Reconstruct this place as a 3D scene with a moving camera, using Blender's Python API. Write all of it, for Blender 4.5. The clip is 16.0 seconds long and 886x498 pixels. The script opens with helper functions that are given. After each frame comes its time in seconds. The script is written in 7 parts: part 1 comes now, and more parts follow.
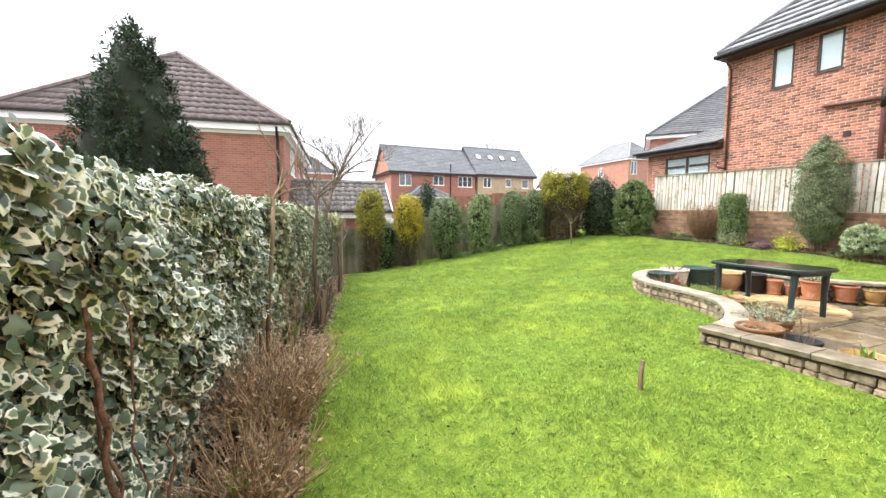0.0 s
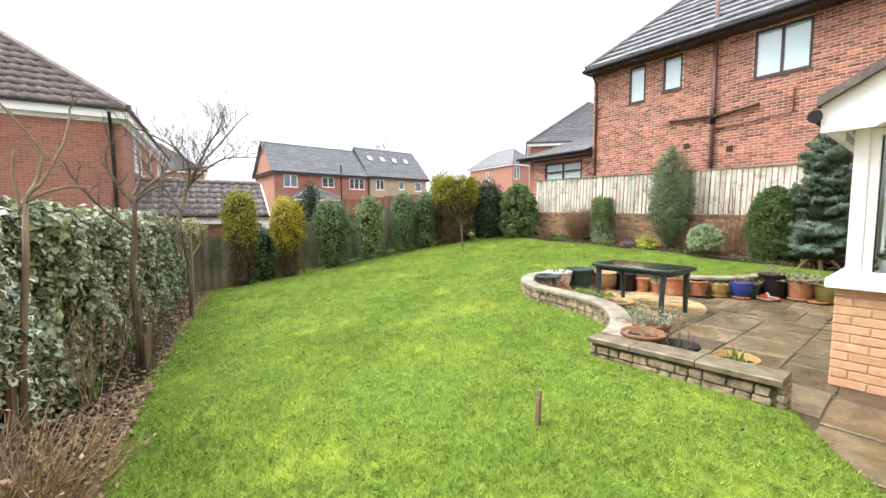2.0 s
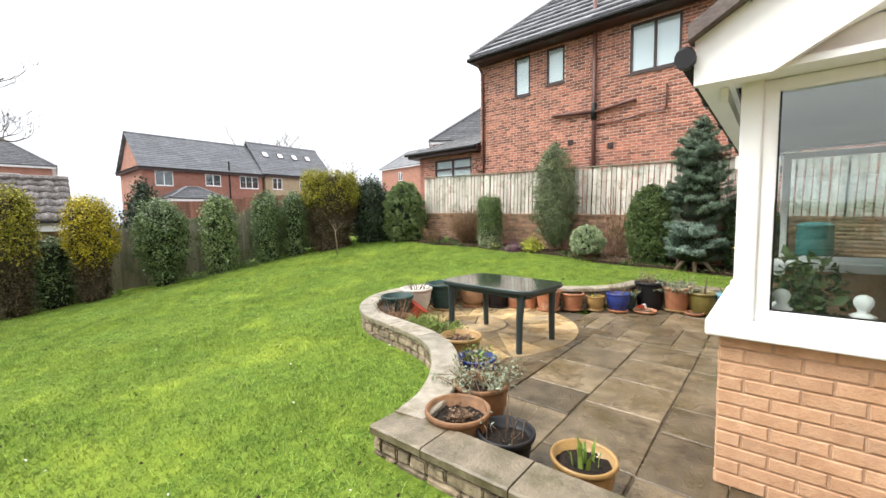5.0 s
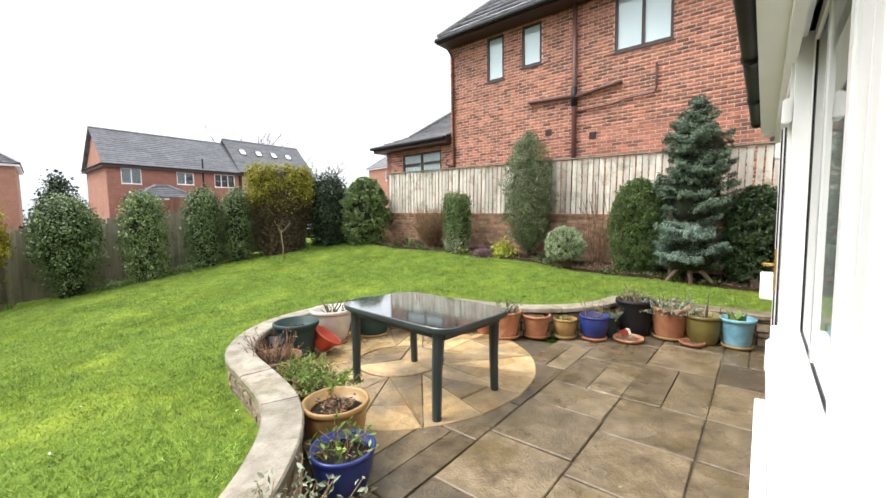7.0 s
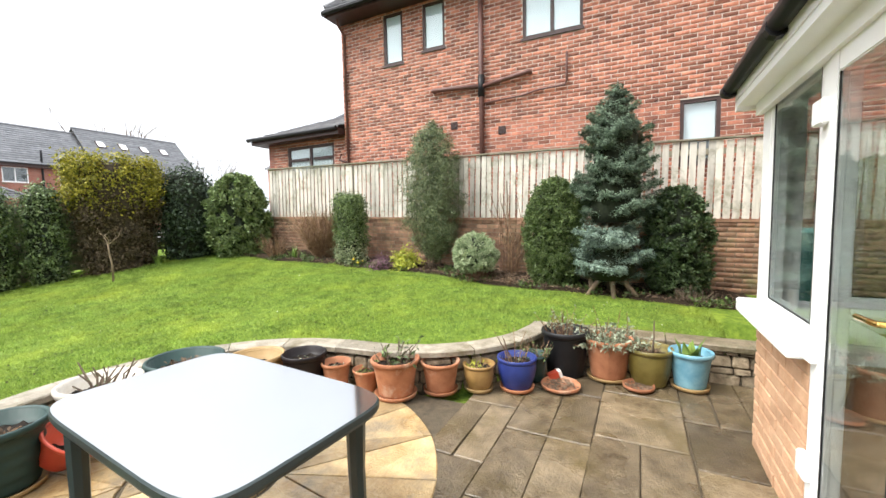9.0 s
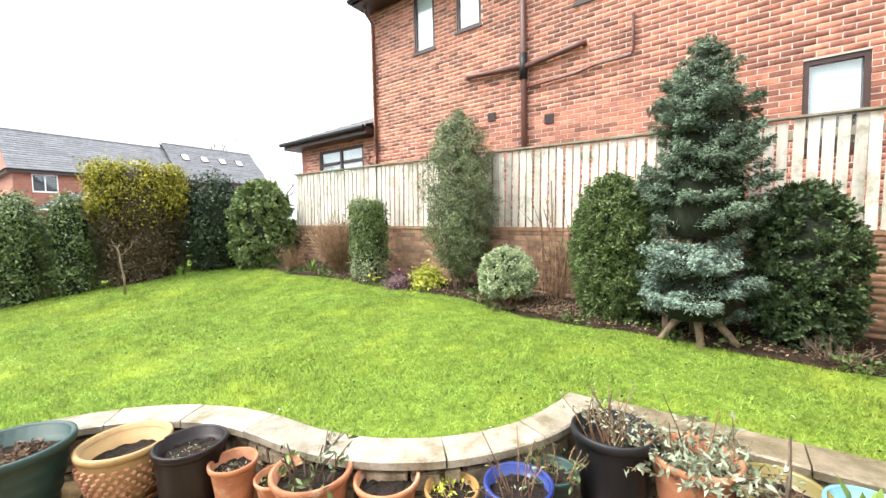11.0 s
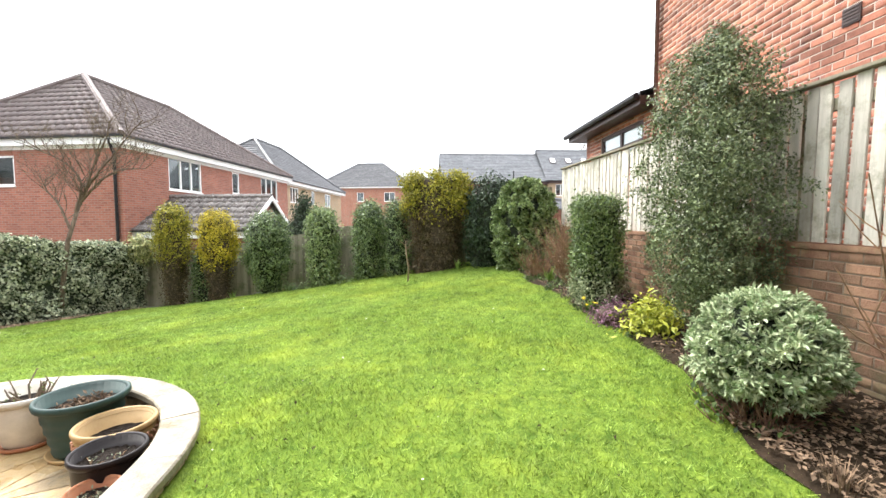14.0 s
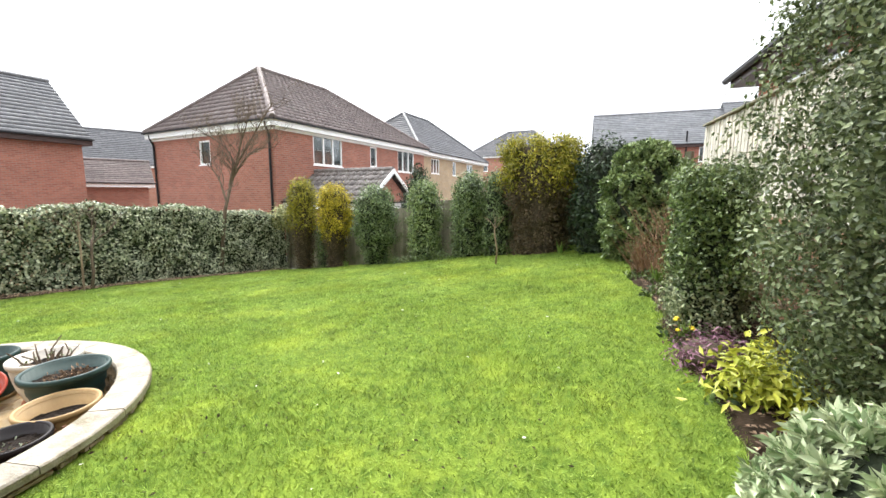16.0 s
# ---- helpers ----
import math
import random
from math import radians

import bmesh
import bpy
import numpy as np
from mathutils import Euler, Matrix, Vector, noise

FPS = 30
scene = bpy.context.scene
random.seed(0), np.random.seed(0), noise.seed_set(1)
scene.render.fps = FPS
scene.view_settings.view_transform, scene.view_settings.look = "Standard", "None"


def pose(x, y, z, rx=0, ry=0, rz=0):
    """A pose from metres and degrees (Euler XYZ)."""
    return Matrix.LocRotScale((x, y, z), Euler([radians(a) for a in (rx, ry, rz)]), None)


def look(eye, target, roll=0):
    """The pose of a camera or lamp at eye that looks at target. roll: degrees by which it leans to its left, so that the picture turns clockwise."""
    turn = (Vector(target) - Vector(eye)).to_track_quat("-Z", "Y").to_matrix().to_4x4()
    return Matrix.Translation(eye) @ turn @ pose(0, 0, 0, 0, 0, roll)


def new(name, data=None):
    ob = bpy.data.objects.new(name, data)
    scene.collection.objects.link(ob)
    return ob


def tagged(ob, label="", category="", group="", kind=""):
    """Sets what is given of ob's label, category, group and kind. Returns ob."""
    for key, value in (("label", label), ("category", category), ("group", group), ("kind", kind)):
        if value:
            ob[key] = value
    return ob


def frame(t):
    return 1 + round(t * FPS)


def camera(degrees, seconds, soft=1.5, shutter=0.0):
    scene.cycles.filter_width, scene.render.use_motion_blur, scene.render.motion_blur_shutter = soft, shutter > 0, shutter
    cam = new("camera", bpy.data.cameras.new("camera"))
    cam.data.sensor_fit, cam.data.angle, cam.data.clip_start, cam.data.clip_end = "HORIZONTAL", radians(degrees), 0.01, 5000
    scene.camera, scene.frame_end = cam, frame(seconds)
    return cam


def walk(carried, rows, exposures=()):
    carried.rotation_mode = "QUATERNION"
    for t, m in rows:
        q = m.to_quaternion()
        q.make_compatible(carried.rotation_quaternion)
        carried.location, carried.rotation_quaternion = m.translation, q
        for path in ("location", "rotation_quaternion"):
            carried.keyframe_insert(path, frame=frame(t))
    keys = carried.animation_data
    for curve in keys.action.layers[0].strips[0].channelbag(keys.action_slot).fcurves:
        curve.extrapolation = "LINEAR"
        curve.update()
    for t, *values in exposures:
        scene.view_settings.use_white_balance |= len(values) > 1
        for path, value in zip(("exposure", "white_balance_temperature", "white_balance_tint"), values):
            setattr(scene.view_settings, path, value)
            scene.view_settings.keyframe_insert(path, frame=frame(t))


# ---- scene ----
cam = camera(96.2, 16.0)
METRES, EYE, TILT, LEAN, TURN = 12.2, 1.5, 2.27, -1.63, -23.6
ROWS = [
    (0.0, 0.0, 0.0, 0.0, -0.19, -7.2, 1.47),
    (0.5, 0.0055, 0.0128, -0.0004, -3.5, -7.14, 1.54),
    (1.0, 0.01, 0.0263, 0.0009, -6.85, -7.05, 1.47),
    (1.5, 0.0151, 0.0419, 0.0, -10.81, -7.09, 1.38),
    (2.0, 0.0232, 0.0572, 0.0002, -15.13, -7.19, 1.31),
    (2.5, 0.0374, 0.0705, 0.0005, -17.7, -7.19, 1.35),
    (3.0, 0.0548, 0.0854, -0.0012, -19.33, -7.22, 1.34),
    (3.5, 0.0792, 0.1027, -0.0004, -21.03, -7.27, 1.37),
    (4.0, 0.1106, 0.1157, -0.001, -22.3, -7.33, 1.43),
    (4.5, 0.14, 0.1326, -0.0027, -24.93, -7.4, 1.34),
    (5.0, 0.1699, 0.1493, -0.0043, -26.61, -7.42, 1.36),
    (6.5, 0.2544, 0.2010, -0.0108, -27.4, -7.36, 1.27),
    (7.5, 0.3053, 0.248, -0.0152, -27.93, -7.31, 1.2),
    (8.0, 0.3245, 0.2704, -0.0164, -29.27, -7.28, 1.1),
    (8.5, 0.3436, 0.2944, -0.018, -35.15, -7.34, 0.88),
    (8.7, 0.3525, 0.3025, -0.018, -37.4, -7.28, 0.87),
    (9.7, 0.409, 0.338, -0.018, -43.5, -6.8, 1.1),
    (10.8, 0.466, 0.369, -0.018, -33.3, -6.25, 1.46),
    (11.0, 0.4806, 0.3734, -0.0179, -30.95, -6.18, 1.52),
    (11.5, 0.5172, 0.3837, -0.0199, -22.34, -6.04, 1.76),
    (12.0, 0.5538, 0.395, -0.0189, -12.52, -5.74, 1.96),
    (12.5, 0.5935, 0.4066, -0.0188, -2.86, -5.4, 2.15),
    (13.0, 0.6279, 0.4259, -0.0217, 4.37, -5.3, 2.29),
    (13.5, 0.654, 0.4476, -0.0183, 11.9, -5.03, 2.31),
    (14.0, 0.6838, 0.4716, -0.0202, 20.01, -4.85, 2.56),
    (14.5, 0.7088, 0.4947, -0.0162, 30.02, -4.52, 2.55),
    (15.0, 0.722, 0.5266, -0.0182, 35.32, -4.77, 2.6),
    (15.5, 0.7334, 0.5612, -0.0169, 39.28, -6.17, 2.57),
    (16.0, 0.7421, 0.5987, -0.0164, 42.19, -8.21, 2.56),
]
walk(cam, [(t, pose(0, 0, EYE, TILT, LEAN, TURN) @ pose(METRES * x, METRES * y, METRES * z, 90 + pitch, roll, yaw)) for t, x, y, z, yaw, pitch, roll in ROWS],
     exposures=((0.0, 1.85), (2.0, 1.6), (4.0, 1.40), (5.0, 1.36), (7.5, 1.36), (8.5, 1.44), (9.7, 1.75), (11.0, 2.02), (12.5, 2.02), (14.0, 1.95), (16.0, 1.74)))

# ---- world, light ----
world = bpy.data.worlds.new("overcast_sky")
scene.world = world
world.use_nodes = True
wn, wl = world.node_tree.nodes, world.node_tree.links
sky = wn.new("ShaderNodeTexSky")
sky.sky_type, sky.sun_disc = 'NISHITA', False
sky.sun_elevation, sky.sun_rotation = radians(54), radians(-49)
sky.air_density, sky.dust_density, sky.ozone_density = 1.0, 6.0, 1.0
sat = wn.new("ShaderNodeHueSaturation")
sat.inputs["Saturation"].default_value = 0.22
cloud = wn.new("ShaderNodeTexNoise")
cloud.inputs["Scale"].default_value, cloud.inputs["Detail"].default_value = 2.2, 5.0
cr = wn.new("ShaderNodeValToRGB")
cr.color_ramp.elements[0].position, cr.color_ramp.elements[0].color = 0.3, (0.86, 0.87, 0.90, 1)
cr.color_ramp.elements[1].position, cr.color_ramp.elements[1].color = 0.7, (1, 1, 1, 1)
mul = wn.new("ShaderNodeMixRGB")
mul.blend_type, mul.inputs[0].default_value = 'MULTIPLY', 1.0
veil = wn.new("ShaderNodeMixRGB")
veil.inputs[0].default_value = 0.72
veil.inputs[2].default_value = (7.6, 7.9, 8.3, 1)
wl.new(sky.outputs[0], sat.inputs["Color"])
wl.new(sat.outputs[0], veil.inputs[1])
wl.new(cloud.outputs["Fac"], cr.inputs[0])
wl.new(veil.outputs[0], mul.inputs[1])
wl.new(cr.outputs[0], mul.inputs[2])
way = wn.new("ShaderNodeTexCoord")
split = wn.new("ShaderNodeSeparateXYZ")
height = wn.new("ShaderNodeMapRange")
height.inputs["To Min"].default_value, height.inputs["To Max"].default_value = 0.6, 1.5
dome = wn.new("ShaderNodeVectorMath")
dome.operation = 'SCALE'
wl.new(way.outputs["Generated"], split.inputs[0])
wl.new(split.outputs[2], height.inputs["Value"])
wl.new(mul.outputs[0], dome.inputs[0])
wl.new(height.outputs[0], dome.inputs["Scale"])
bg = wn["Background"]
wl.new(dome.outputs[0], bg.inputs["Color"])
bg.inputs["Strength"].default_value = 0.12
sun_data = bpy.data.lights.new("sun", 'SUN')
sun_data.energy, sun_data.angle, sun_data.color = 1.3, radians(30), (1.0, 0.96, 0.9)
sun = new("sun", sun_data)
sun.matrix_world = look((-8, 7, 15), (0, 0, 0))


# ---- materials ----
def mat(name, c1, c2, scale=8.0, rough=0.7, bump=0.0, bscale=60.0, spot=None, spot_scale=2.0, spot_at=0.6, rnd=0.0, island=False, metal=0.0, spec=0.5, stretch=(1, 1, 1), wet=0.0):
    """Two-tone noise surface with stains, fine relief and piece-to-piece variation."""
    m = bpy.data.materials.new(name)
    m.use_nodes = True
    n, l = m.node_tree.nodes, m.node_tree.links
    p = n["Principled BSDF"]
    tc = n.new("ShaderNodeNewGeometry")
    mp = n.new("ShaderNodeMapping")
    mp.inputs["Scale"].default_value = stretch
    l.new(tc.outputs["Position"], mp.inputs["Vector"])
    a = n.new("ShaderNodeTexNoise")
    a.inputs["Scale"].default_value, a.inputs["Detail"].default_value, a.inputs["Roughness"].default_value = scale, 6.0, 0.65
    l.new(mp.outputs[0], a.inputs["Vector"])
    ramp = n.new("ShaderNodeValToRGB")
    ramp.color_ramp.elements[0].position, ramp.color_ramp.elements[1].position = 0.32, 0.68
    ramp.color_ramp.elements[0].color, ramp.color_ramp.elements[1].color = (*c1, 1), (*c2, 1)
    l.new(a.outputs["Fac"], ramp.inputs[0])
    col = ramp.outputs[0]
    if spot:
        b = n.new("ShaderNodeTexNoise")
        b.inputs["Scale"].default_value, b.inputs["Detail"].default_value = spot_scale, 8.0
        b.inputs["Roughness"].default_value = 0.7
        l.new(tc.outputs["Position"], b.inputs["Vector"])
        r2 = n.new("ShaderNodeValToRGB")
        r2.color_ramp.elements[0].position, r2.color_ramp.elements[1].position = spot_at - 0.06, spot_at + 0.12
        l.new(b.outputs["Fac"], r2.inputs[0])
        mx = n.new("ShaderNodeMixRGB")
        mx.inputs[2].default_value = (*spot, 1)
        l.new(r2.outputs[0], mx.inputs[0])
        l.new(col, mx.inputs[1])
        col = mx.outputs[0]
    if rnd:
        src = tc.outputs["Random Per Island"] if island else n.new("ShaderNodeObjectInfo").outputs["Random"]
        mr = n.new("ShaderNodeMapRange")
        mr.inputs["To Min"].default_value, mr.inputs["To Max"].default_value = 1 - rnd, 1 + rnd
        l.new(src, mr.inputs["Value"])
        hs = n.new("ShaderNodeHueSaturation")
        l.new(mr.outputs[0], hs.inputs["Value"])
        l.new(col, hs.inputs["Color"])
        col = hs.outputs[0]
    l.new(col, p.inputs["Base Color"])
    p.inputs["Roughness"].default_value, p.inputs["Metallic"].default_value = rough, metal
    p.inputs["Specular IOR Level"].default_value = spec
    if wet:
        w = n.new("ShaderNodeTexNoise")
        w.inputs["Scale"].default_value, w.inputs["Detail"].default_value = 1.7, 4.0
        l.new(tc.outputs["Position"], w.inputs["Vector"])
        wr = n.new("ShaderNodeMapRange")
        wr.inputs["From Min"].default_value, wr.inputs["From Max"].default_value = 0.38, 0.62
        wr.inputs["To Min"].default_value, wr.inputs["To Max"].default_value = max(rough - wet, 0.05), rough
        l.new(w.outputs["Fac"], wr.inputs["Value"])
        l.new(wr.outputs[0], p.inputs["Roughness"])
    if bump:
        c = n.new("ShaderNodeTexNoise")
        c.inputs["Scale"].default_value, c.inputs["Detail"].default_value = bscale, 4.0
        l.new(mp.outputs[0], c.inputs["Vector"])
        bp = n.new("ShaderNodeBump")
        bp.inputs["Strength"].default_value, bp.inputs["Distance"].default_value = bump, 0.01
        l.new(c.outputs["Fac"], bp.inputs["Height"])
        l.new(bp.outputs[0], p.inputs["Normal"])
    return m


def leafy(name, c1, c2, spread=0.45, rough=0.5, trans=0.15, spec=0.3):
    """Leaves: colour varies leaf by leaf between two tones, some light passes through."""
    m = bpy.data.materials.new(name)
    m.use_nodes = True
    n, l = m.node_tree.nodes, m.node_tree.links
    p = n["Principled BSDF"]
    g = n.new("ShaderNodeNewGeometry")
    ramp = n.new("ShaderNodeValToRGB")
    ramp.color_ramp.elements[0].color, ramp.color_ramp.elements[1].color = (*c1, 1), (*c2, 1)
    ramp.color_ramp.elements[0].position, ramp.color_ramp.elements[1].position = 0.5 - spread, 0.5 + spread
    l.new(g.outputs["Random Per Island"], ramp.inputs[0])
    a = n.new("ShaderNodeTexNoise")
    a.inputs["Scale"].default_value = 5.0
    l.new(g.outputs["Position"], a.inputs["Vector"])
    mr = n.new("ShaderNodeMapRange")
    mr.inputs["To Min"].default_value, mr.inputs["To Max"].default_value = 0.6, 1.4
    l.new(a.outputs["Fac"], mr.inputs["Value"])
    hs = n.new("ShaderNodeHueSaturation")
    l.new(mr.outputs[0], hs.inputs["Value"])
    l.new(ramp.outputs[0], hs.inputs["Color"])
    l.new(hs.outputs[0], p.inputs["Base Color"])
    p.inputs["Roughness"].default_value = rough
    p.inputs["Specular IOR Level"].default_value = spec
    t = n.new("ShaderNodeBsdfTranslucent")
    l.new(hs.outputs[0], t.inputs["Color"])
    mix = n.new("ShaderNodeMixShader")
    mix.inputs[0].default_value = trans
    l.new(p.outputs[0], mix.inputs[1])
    l.new(t.outputs[0], mix.inputs[2])
    l.new(mix.outputs[0], n["Material Output"].inputs["Surface"])
    return m


def variegated(name, green1, green2, cream):
    """Ivy: green heart, cream margin of varying width, from the leaf's own margin value."""
    m = leafy(name, green1, green2, 0.5, 0.38, 0.1, 0.4)
    n, l = m.node_tree.nodes, m.node_tree.links
    at = n.new("ShaderNodeAttribute")
    at.attribute_name = "margin"
    wave = n.new("ShaderNodeMath")
    wave.operation = 'FRACT'
    times = n.new("ShaderNodeMath")
    times.operation, times.inputs[1].default_value = 'MULTIPLY', 17.3
    l.new(n["Geometry"].outputs["Random Per Island"], times.inputs[0])
    l.new(times.outputs[0], wave.inputs[0])
    low = n.new("ShaderNodeMapRange")
    low.inputs["To Min"].default_value, low.inputs["To Max"].default_value = 0.26, 1.2
    l.new(wave.outputs[0], low.inputs["Value"])
    edge = n.new("ShaderNodeMath")
    edge.operation = 'SUBTRACT'
    l.new(at.outputs["Fac"], edge.inputs[0])
    l.new(low.outputs[0], edge.inputs[1])
    gain = n.new("ShaderNodeMath")
    gain.operation, gain.use_clamp, gain.inputs[1].default_value = 'MULTIPLY', True, 6.0
    l.new(edge.outputs[0], gain.inputs[0])
    mx = n.new("ShaderNodeMixRGB")
    mx.inputs[2].default_value = (*cream, 1)
    l.new(gain.outputs[0], mx.inputs[0])
    l.new(n["Color Ramp"].outputs[0], mx.inputs[1])
    l.new(mx.outputs[0], n["Hue/Saturation/Value"].inputs["Color"])
    n["Map Range"].inputs["To Min"].default_value, n["Map Range"].inputs["To Max"].default_value = 0.5, 1.5
    return m


def glassy(name, tint=(0.9, 0.95, 0.95), alpha=0.35):
    m = bpy.data.materials.new(name)
    m.use_nodes = True
    n, l = m.node_tree.nodes, m.node_tree.links
    n.remove(n["Principled BSDF"])
    tr = n.new("ShaderNodeBsdfTransparent")
    tr.inputs[0].default_value = (*tint, 1)
    gl = n.new("ShaderNodeBsdfGlossy")
    gl.inputs["Roughness"].default_value = 0.02
    lw = n.new("ShaderNodeLayerWeight")
    pw = n.new("ShaderNodeMath")
    pw.operation, pw.inputs[1].default_value = 'POWER', 3.0
    l.new(lw.outputs["Facing"], pw.inputs[0])
    fr = n.new("ShaderNodeMapRange")
    fr.inputs["To Min"].default_value, fr.inputs["To Max"].default_value = 0.10, 0.95
    l.new(pw.outputs[0], fr.inputs["Value"])
    mix = n.new("ShaderNodeMixShader")
    l.new(fr.outputs[0], mix.inputs[0])
    l.new(tr.outputs[0], mix.inputs[1])
    l.new(gl.outputs[0], mix.inputs[2])
    l.new(mix.outputs[0], n["Material Output"].inputs["Surface"])
    return m


def grassy(name):
    """Blades between fresh green and mossy yellow, in patches of two sizes."""
    m = leafy(name, (0.086, 0.162, 0.022), (0.31, 0.425, 0.082), 0.5, 0.6, 0.25, 0.25)
    n, l = m.node_tree.nodes, m.node_tree.links
    g = n["Geometry"]
    ramp = n["Color Ramp"]
    a = n.new("ShaderNodeTexNoise")
    a.inputs["Scale"].default_value, a.inputs["Detail"].default_value, a.inputs["Roughness"].default_value = 1.1, 8.0, 0.7
    l.new(g.outputs["Position"], a.inputs["Vector"])
    r = n.new("ShaderNodeValToRGB")
    r.color_ramp.elements[0].position, r.color_ramp.elements[1].position = 0.44, 0.92
    l.new(a.outputs["Fac"], r.inputs[0])
    mx = n.new("ShaderNodeMixRGB")
    mx.inputs[2].default_value = (0.36, 0.395, 0.05, 1)
    l.new(r.outputs[0], mx.inputs[0])
    l.new(ramp.outputs[0], mx.inputs[1])
    l.new(mx.outputs[0], n["Hue/Saturation/Value"].inputs["Color"])
    n["Noise Texture"].inputs["Scale"].default_value = 4.5
    n["Noise Texture"].inputs["Detail"].default_value = 8.0
    n["Noise Texture"].inputs["Roughness"].default_value = 0.68
    n["Map Range"].inputs["From Min"].default_value, n["Map Range"].inputs["From Max"].default_value = 0.3, 0.7
    n["Map Range"].inputs["To Min"].default_value, n["Map Range"].inputs["To Max"].default_value = 0.45, 1.5
    return m


M_LAWN = mat("lawn_soil", (0.052, 0.098, 0.012), (0.175, 0.245, 0.034), 12, 0.95, 1.0, 90, spot=(0.26, 0.33, 0.040), spot_scale=1.1, spot_at=0.6, spec=0.1)
M_GRASS = grassy("grass_blades")
M_SOIL = mat("damp_soil", (0.012, 0.008, 0.004), (0.045, 0.030, 0.018), 14, 0.95, 1.0, 40, spec=0.15)
M_BRICK = mat("red_brick", (0.25, 0.090, 0.054), (0.45, 0.185, 0.115), 9, 0.85, 0.6, 90, spot=(0.17, 0.068, 0.055), spot_scale=5, spot_at=0.58, rnd=0.48, island=True)
M_BRICKP = mat("red_brick_piece", (0.25, 0.090, 0.054), (0.45, 0.185, 0.115), 9, 0.85, 0.6, 90, spot=(0.17, 0.068, 0.055), spot_scale=5, spot_at=0.58, rnd=0.48)
M_MORTAR = mat("mortar", (0.46, 0.39, 0.33), (0.60, 0.53, 0.46), 20, 0.95, 0.4, 120)
M_GBRICK = mat("garden_brick", (0.18, 0.092, 0.056), (0.36, 0.21, 0.13), 5, 0.85, 0.6, 70, spot=(0.16, 0.14, 0.07), spot_scale=2, spot_at=0.55, rnd=0.35, island=True)
M_GBRICKP = mat("garden_brick_piece", (0.18, 0.092, 0.056), (0.36, 0.21, 0.13), 5, 0.85, 0.6, 70, spot=(0.16, 0.14, 0.07), spot_scale=2, spot_at=0.55, rnd=0.35)
M_GMORTAR = mat("dirty_mortar", (0.17, 0.125, 0.085), (0.27, 0.21, 0.15), 12, 0.95, 0.5, 90)
M_BUFF = mat("buff_brick", (0.44, 0.25, 0.138), (0.60, 0.375, 0.228), 9, 0.8, 0.45, 80, spot=(0.5, 0.34, 0.22), spot_scale=5, spot_at=0.62, rnd=0.1)
M_BUFFMORTAR = mat("buff_mortar", (0.40, 0.25, 0.15), (0.52, 0.35, 0.23), 20, 0.95, 0.4, 120)
M_UPVC = mat("white_upvc", (0.84, 0.84, 0.82), (0.89, 0.89, 0.87), 3, 0.35, 0.0)
M_BROWNFRAME = mat("dark_brown_frame", (0.035, 0.018, 0.014), (0.06, 0.03, 0.024), 10, 0.45, 0.1, 60)
M_BROWNPIPE = mat("brown_pipe", (0.09, 0.04, 0.03), (0.15, 0.07, 0.055), 8, 0.5, 0.1, 60)
M_BLACK = mat("black_plastic", (0.006, 0.006, 0.007), (0.015, 0.015, 0.016), 6, 0.45, 0.1, 40, spec=0.3)
# wet concrete tile, its colour lightened for distance haze and sky sheen
M_TILEFAR = mat("haze_pale_wet_tile", (0.15, 0.155, 0.165), (0.24, 0.245, 0.25), 3, 0.42, 0.4, 60, spot=(0.27, 0.27, 0.265), spot_scale=2, spot_at=0.62, rnd=0.15, island=True)
M_TILELICHEN = mat("lichen_spotted_roof_tile", (0.07, 0.055, 0.05), (0.17, 0.15, 0.14), 6, 0.75, 0.5, 60, spot=(0.30, 0.29, 0.27), spot_scale=14, spot_at=0.55, rnd=0.35, island=True)
M_TILE = mat("grey_brown_roof_tile", (0.085, 0.063, 0.058), (0.165, 0.130, 0.120), 5, 0.7, 0.5, 60, spot=(0.19, 0.18, 0.155), spot_scale=2.5, spot_at=0.62, rnd=0.2, island=True)
M_TILEN = mat("interlocking_slate_tile", (0.085, 0.088, 0.098), (0.19, 0.195, 0.21), 4, 0.4, 0.4, 60, spot=(0.23, 0.235, 0.24), spot_scale=2, spot_at=0.6, rnd=0.25, island=True)
M_TILEG = mat("slate_grey_roof_tile", (0.075, 0.075, 0.08), (0.15, 0.15, 0.155), 4, 0.5, 0.4, 60, spot=(0.17, 0.17, 0.165), spot_scale=2, spot_at=0.62, rnd=0.18, island=True)
M_FENCE = mat("weathered_pale_timber", (0.40, 0.37, 0.31), (0.68, 0.65, 0.57), 7, 0.85, 0.6, 40, spot=(0.24, 0.23, 0.16), spot_scale=3.5, spot_at=0.57, rnd=0.2, stretch=(1, 1, 0.12))
M_OLDFENCE = mat("grey_green_timber", (0.17, 0.155, 0.115), (0.36, 0.325, 0.24), 6, 0.9, 0.6, 40, spot=(0.12, 0.14, 0.06), spot_scale=2, spot_at=0.55, rnd=0.25, stretch=(1, 1, 0.12))
M_COPING = mat("pale_stone_coping", (0.17, 0.143, 0.10), (0.36, 0.32, 0.25), 9, 0.6, 0.7, 60, spot=(0.13, 0.105, 0.055), spot_scale=5, spot_at=0.56, rnd=0.18, wet=0.3)
M_COPINGD = mat("mossy_brown_coping", (0.115, 0.09, 0.055), (0.25, 0.205, 0.14), 9, 0.6, 0.7, 60, spot=(0.085, 0.075, 0.03), spot_scale=5, spot_at=0.54, rnd=0.2, wet=0.3)
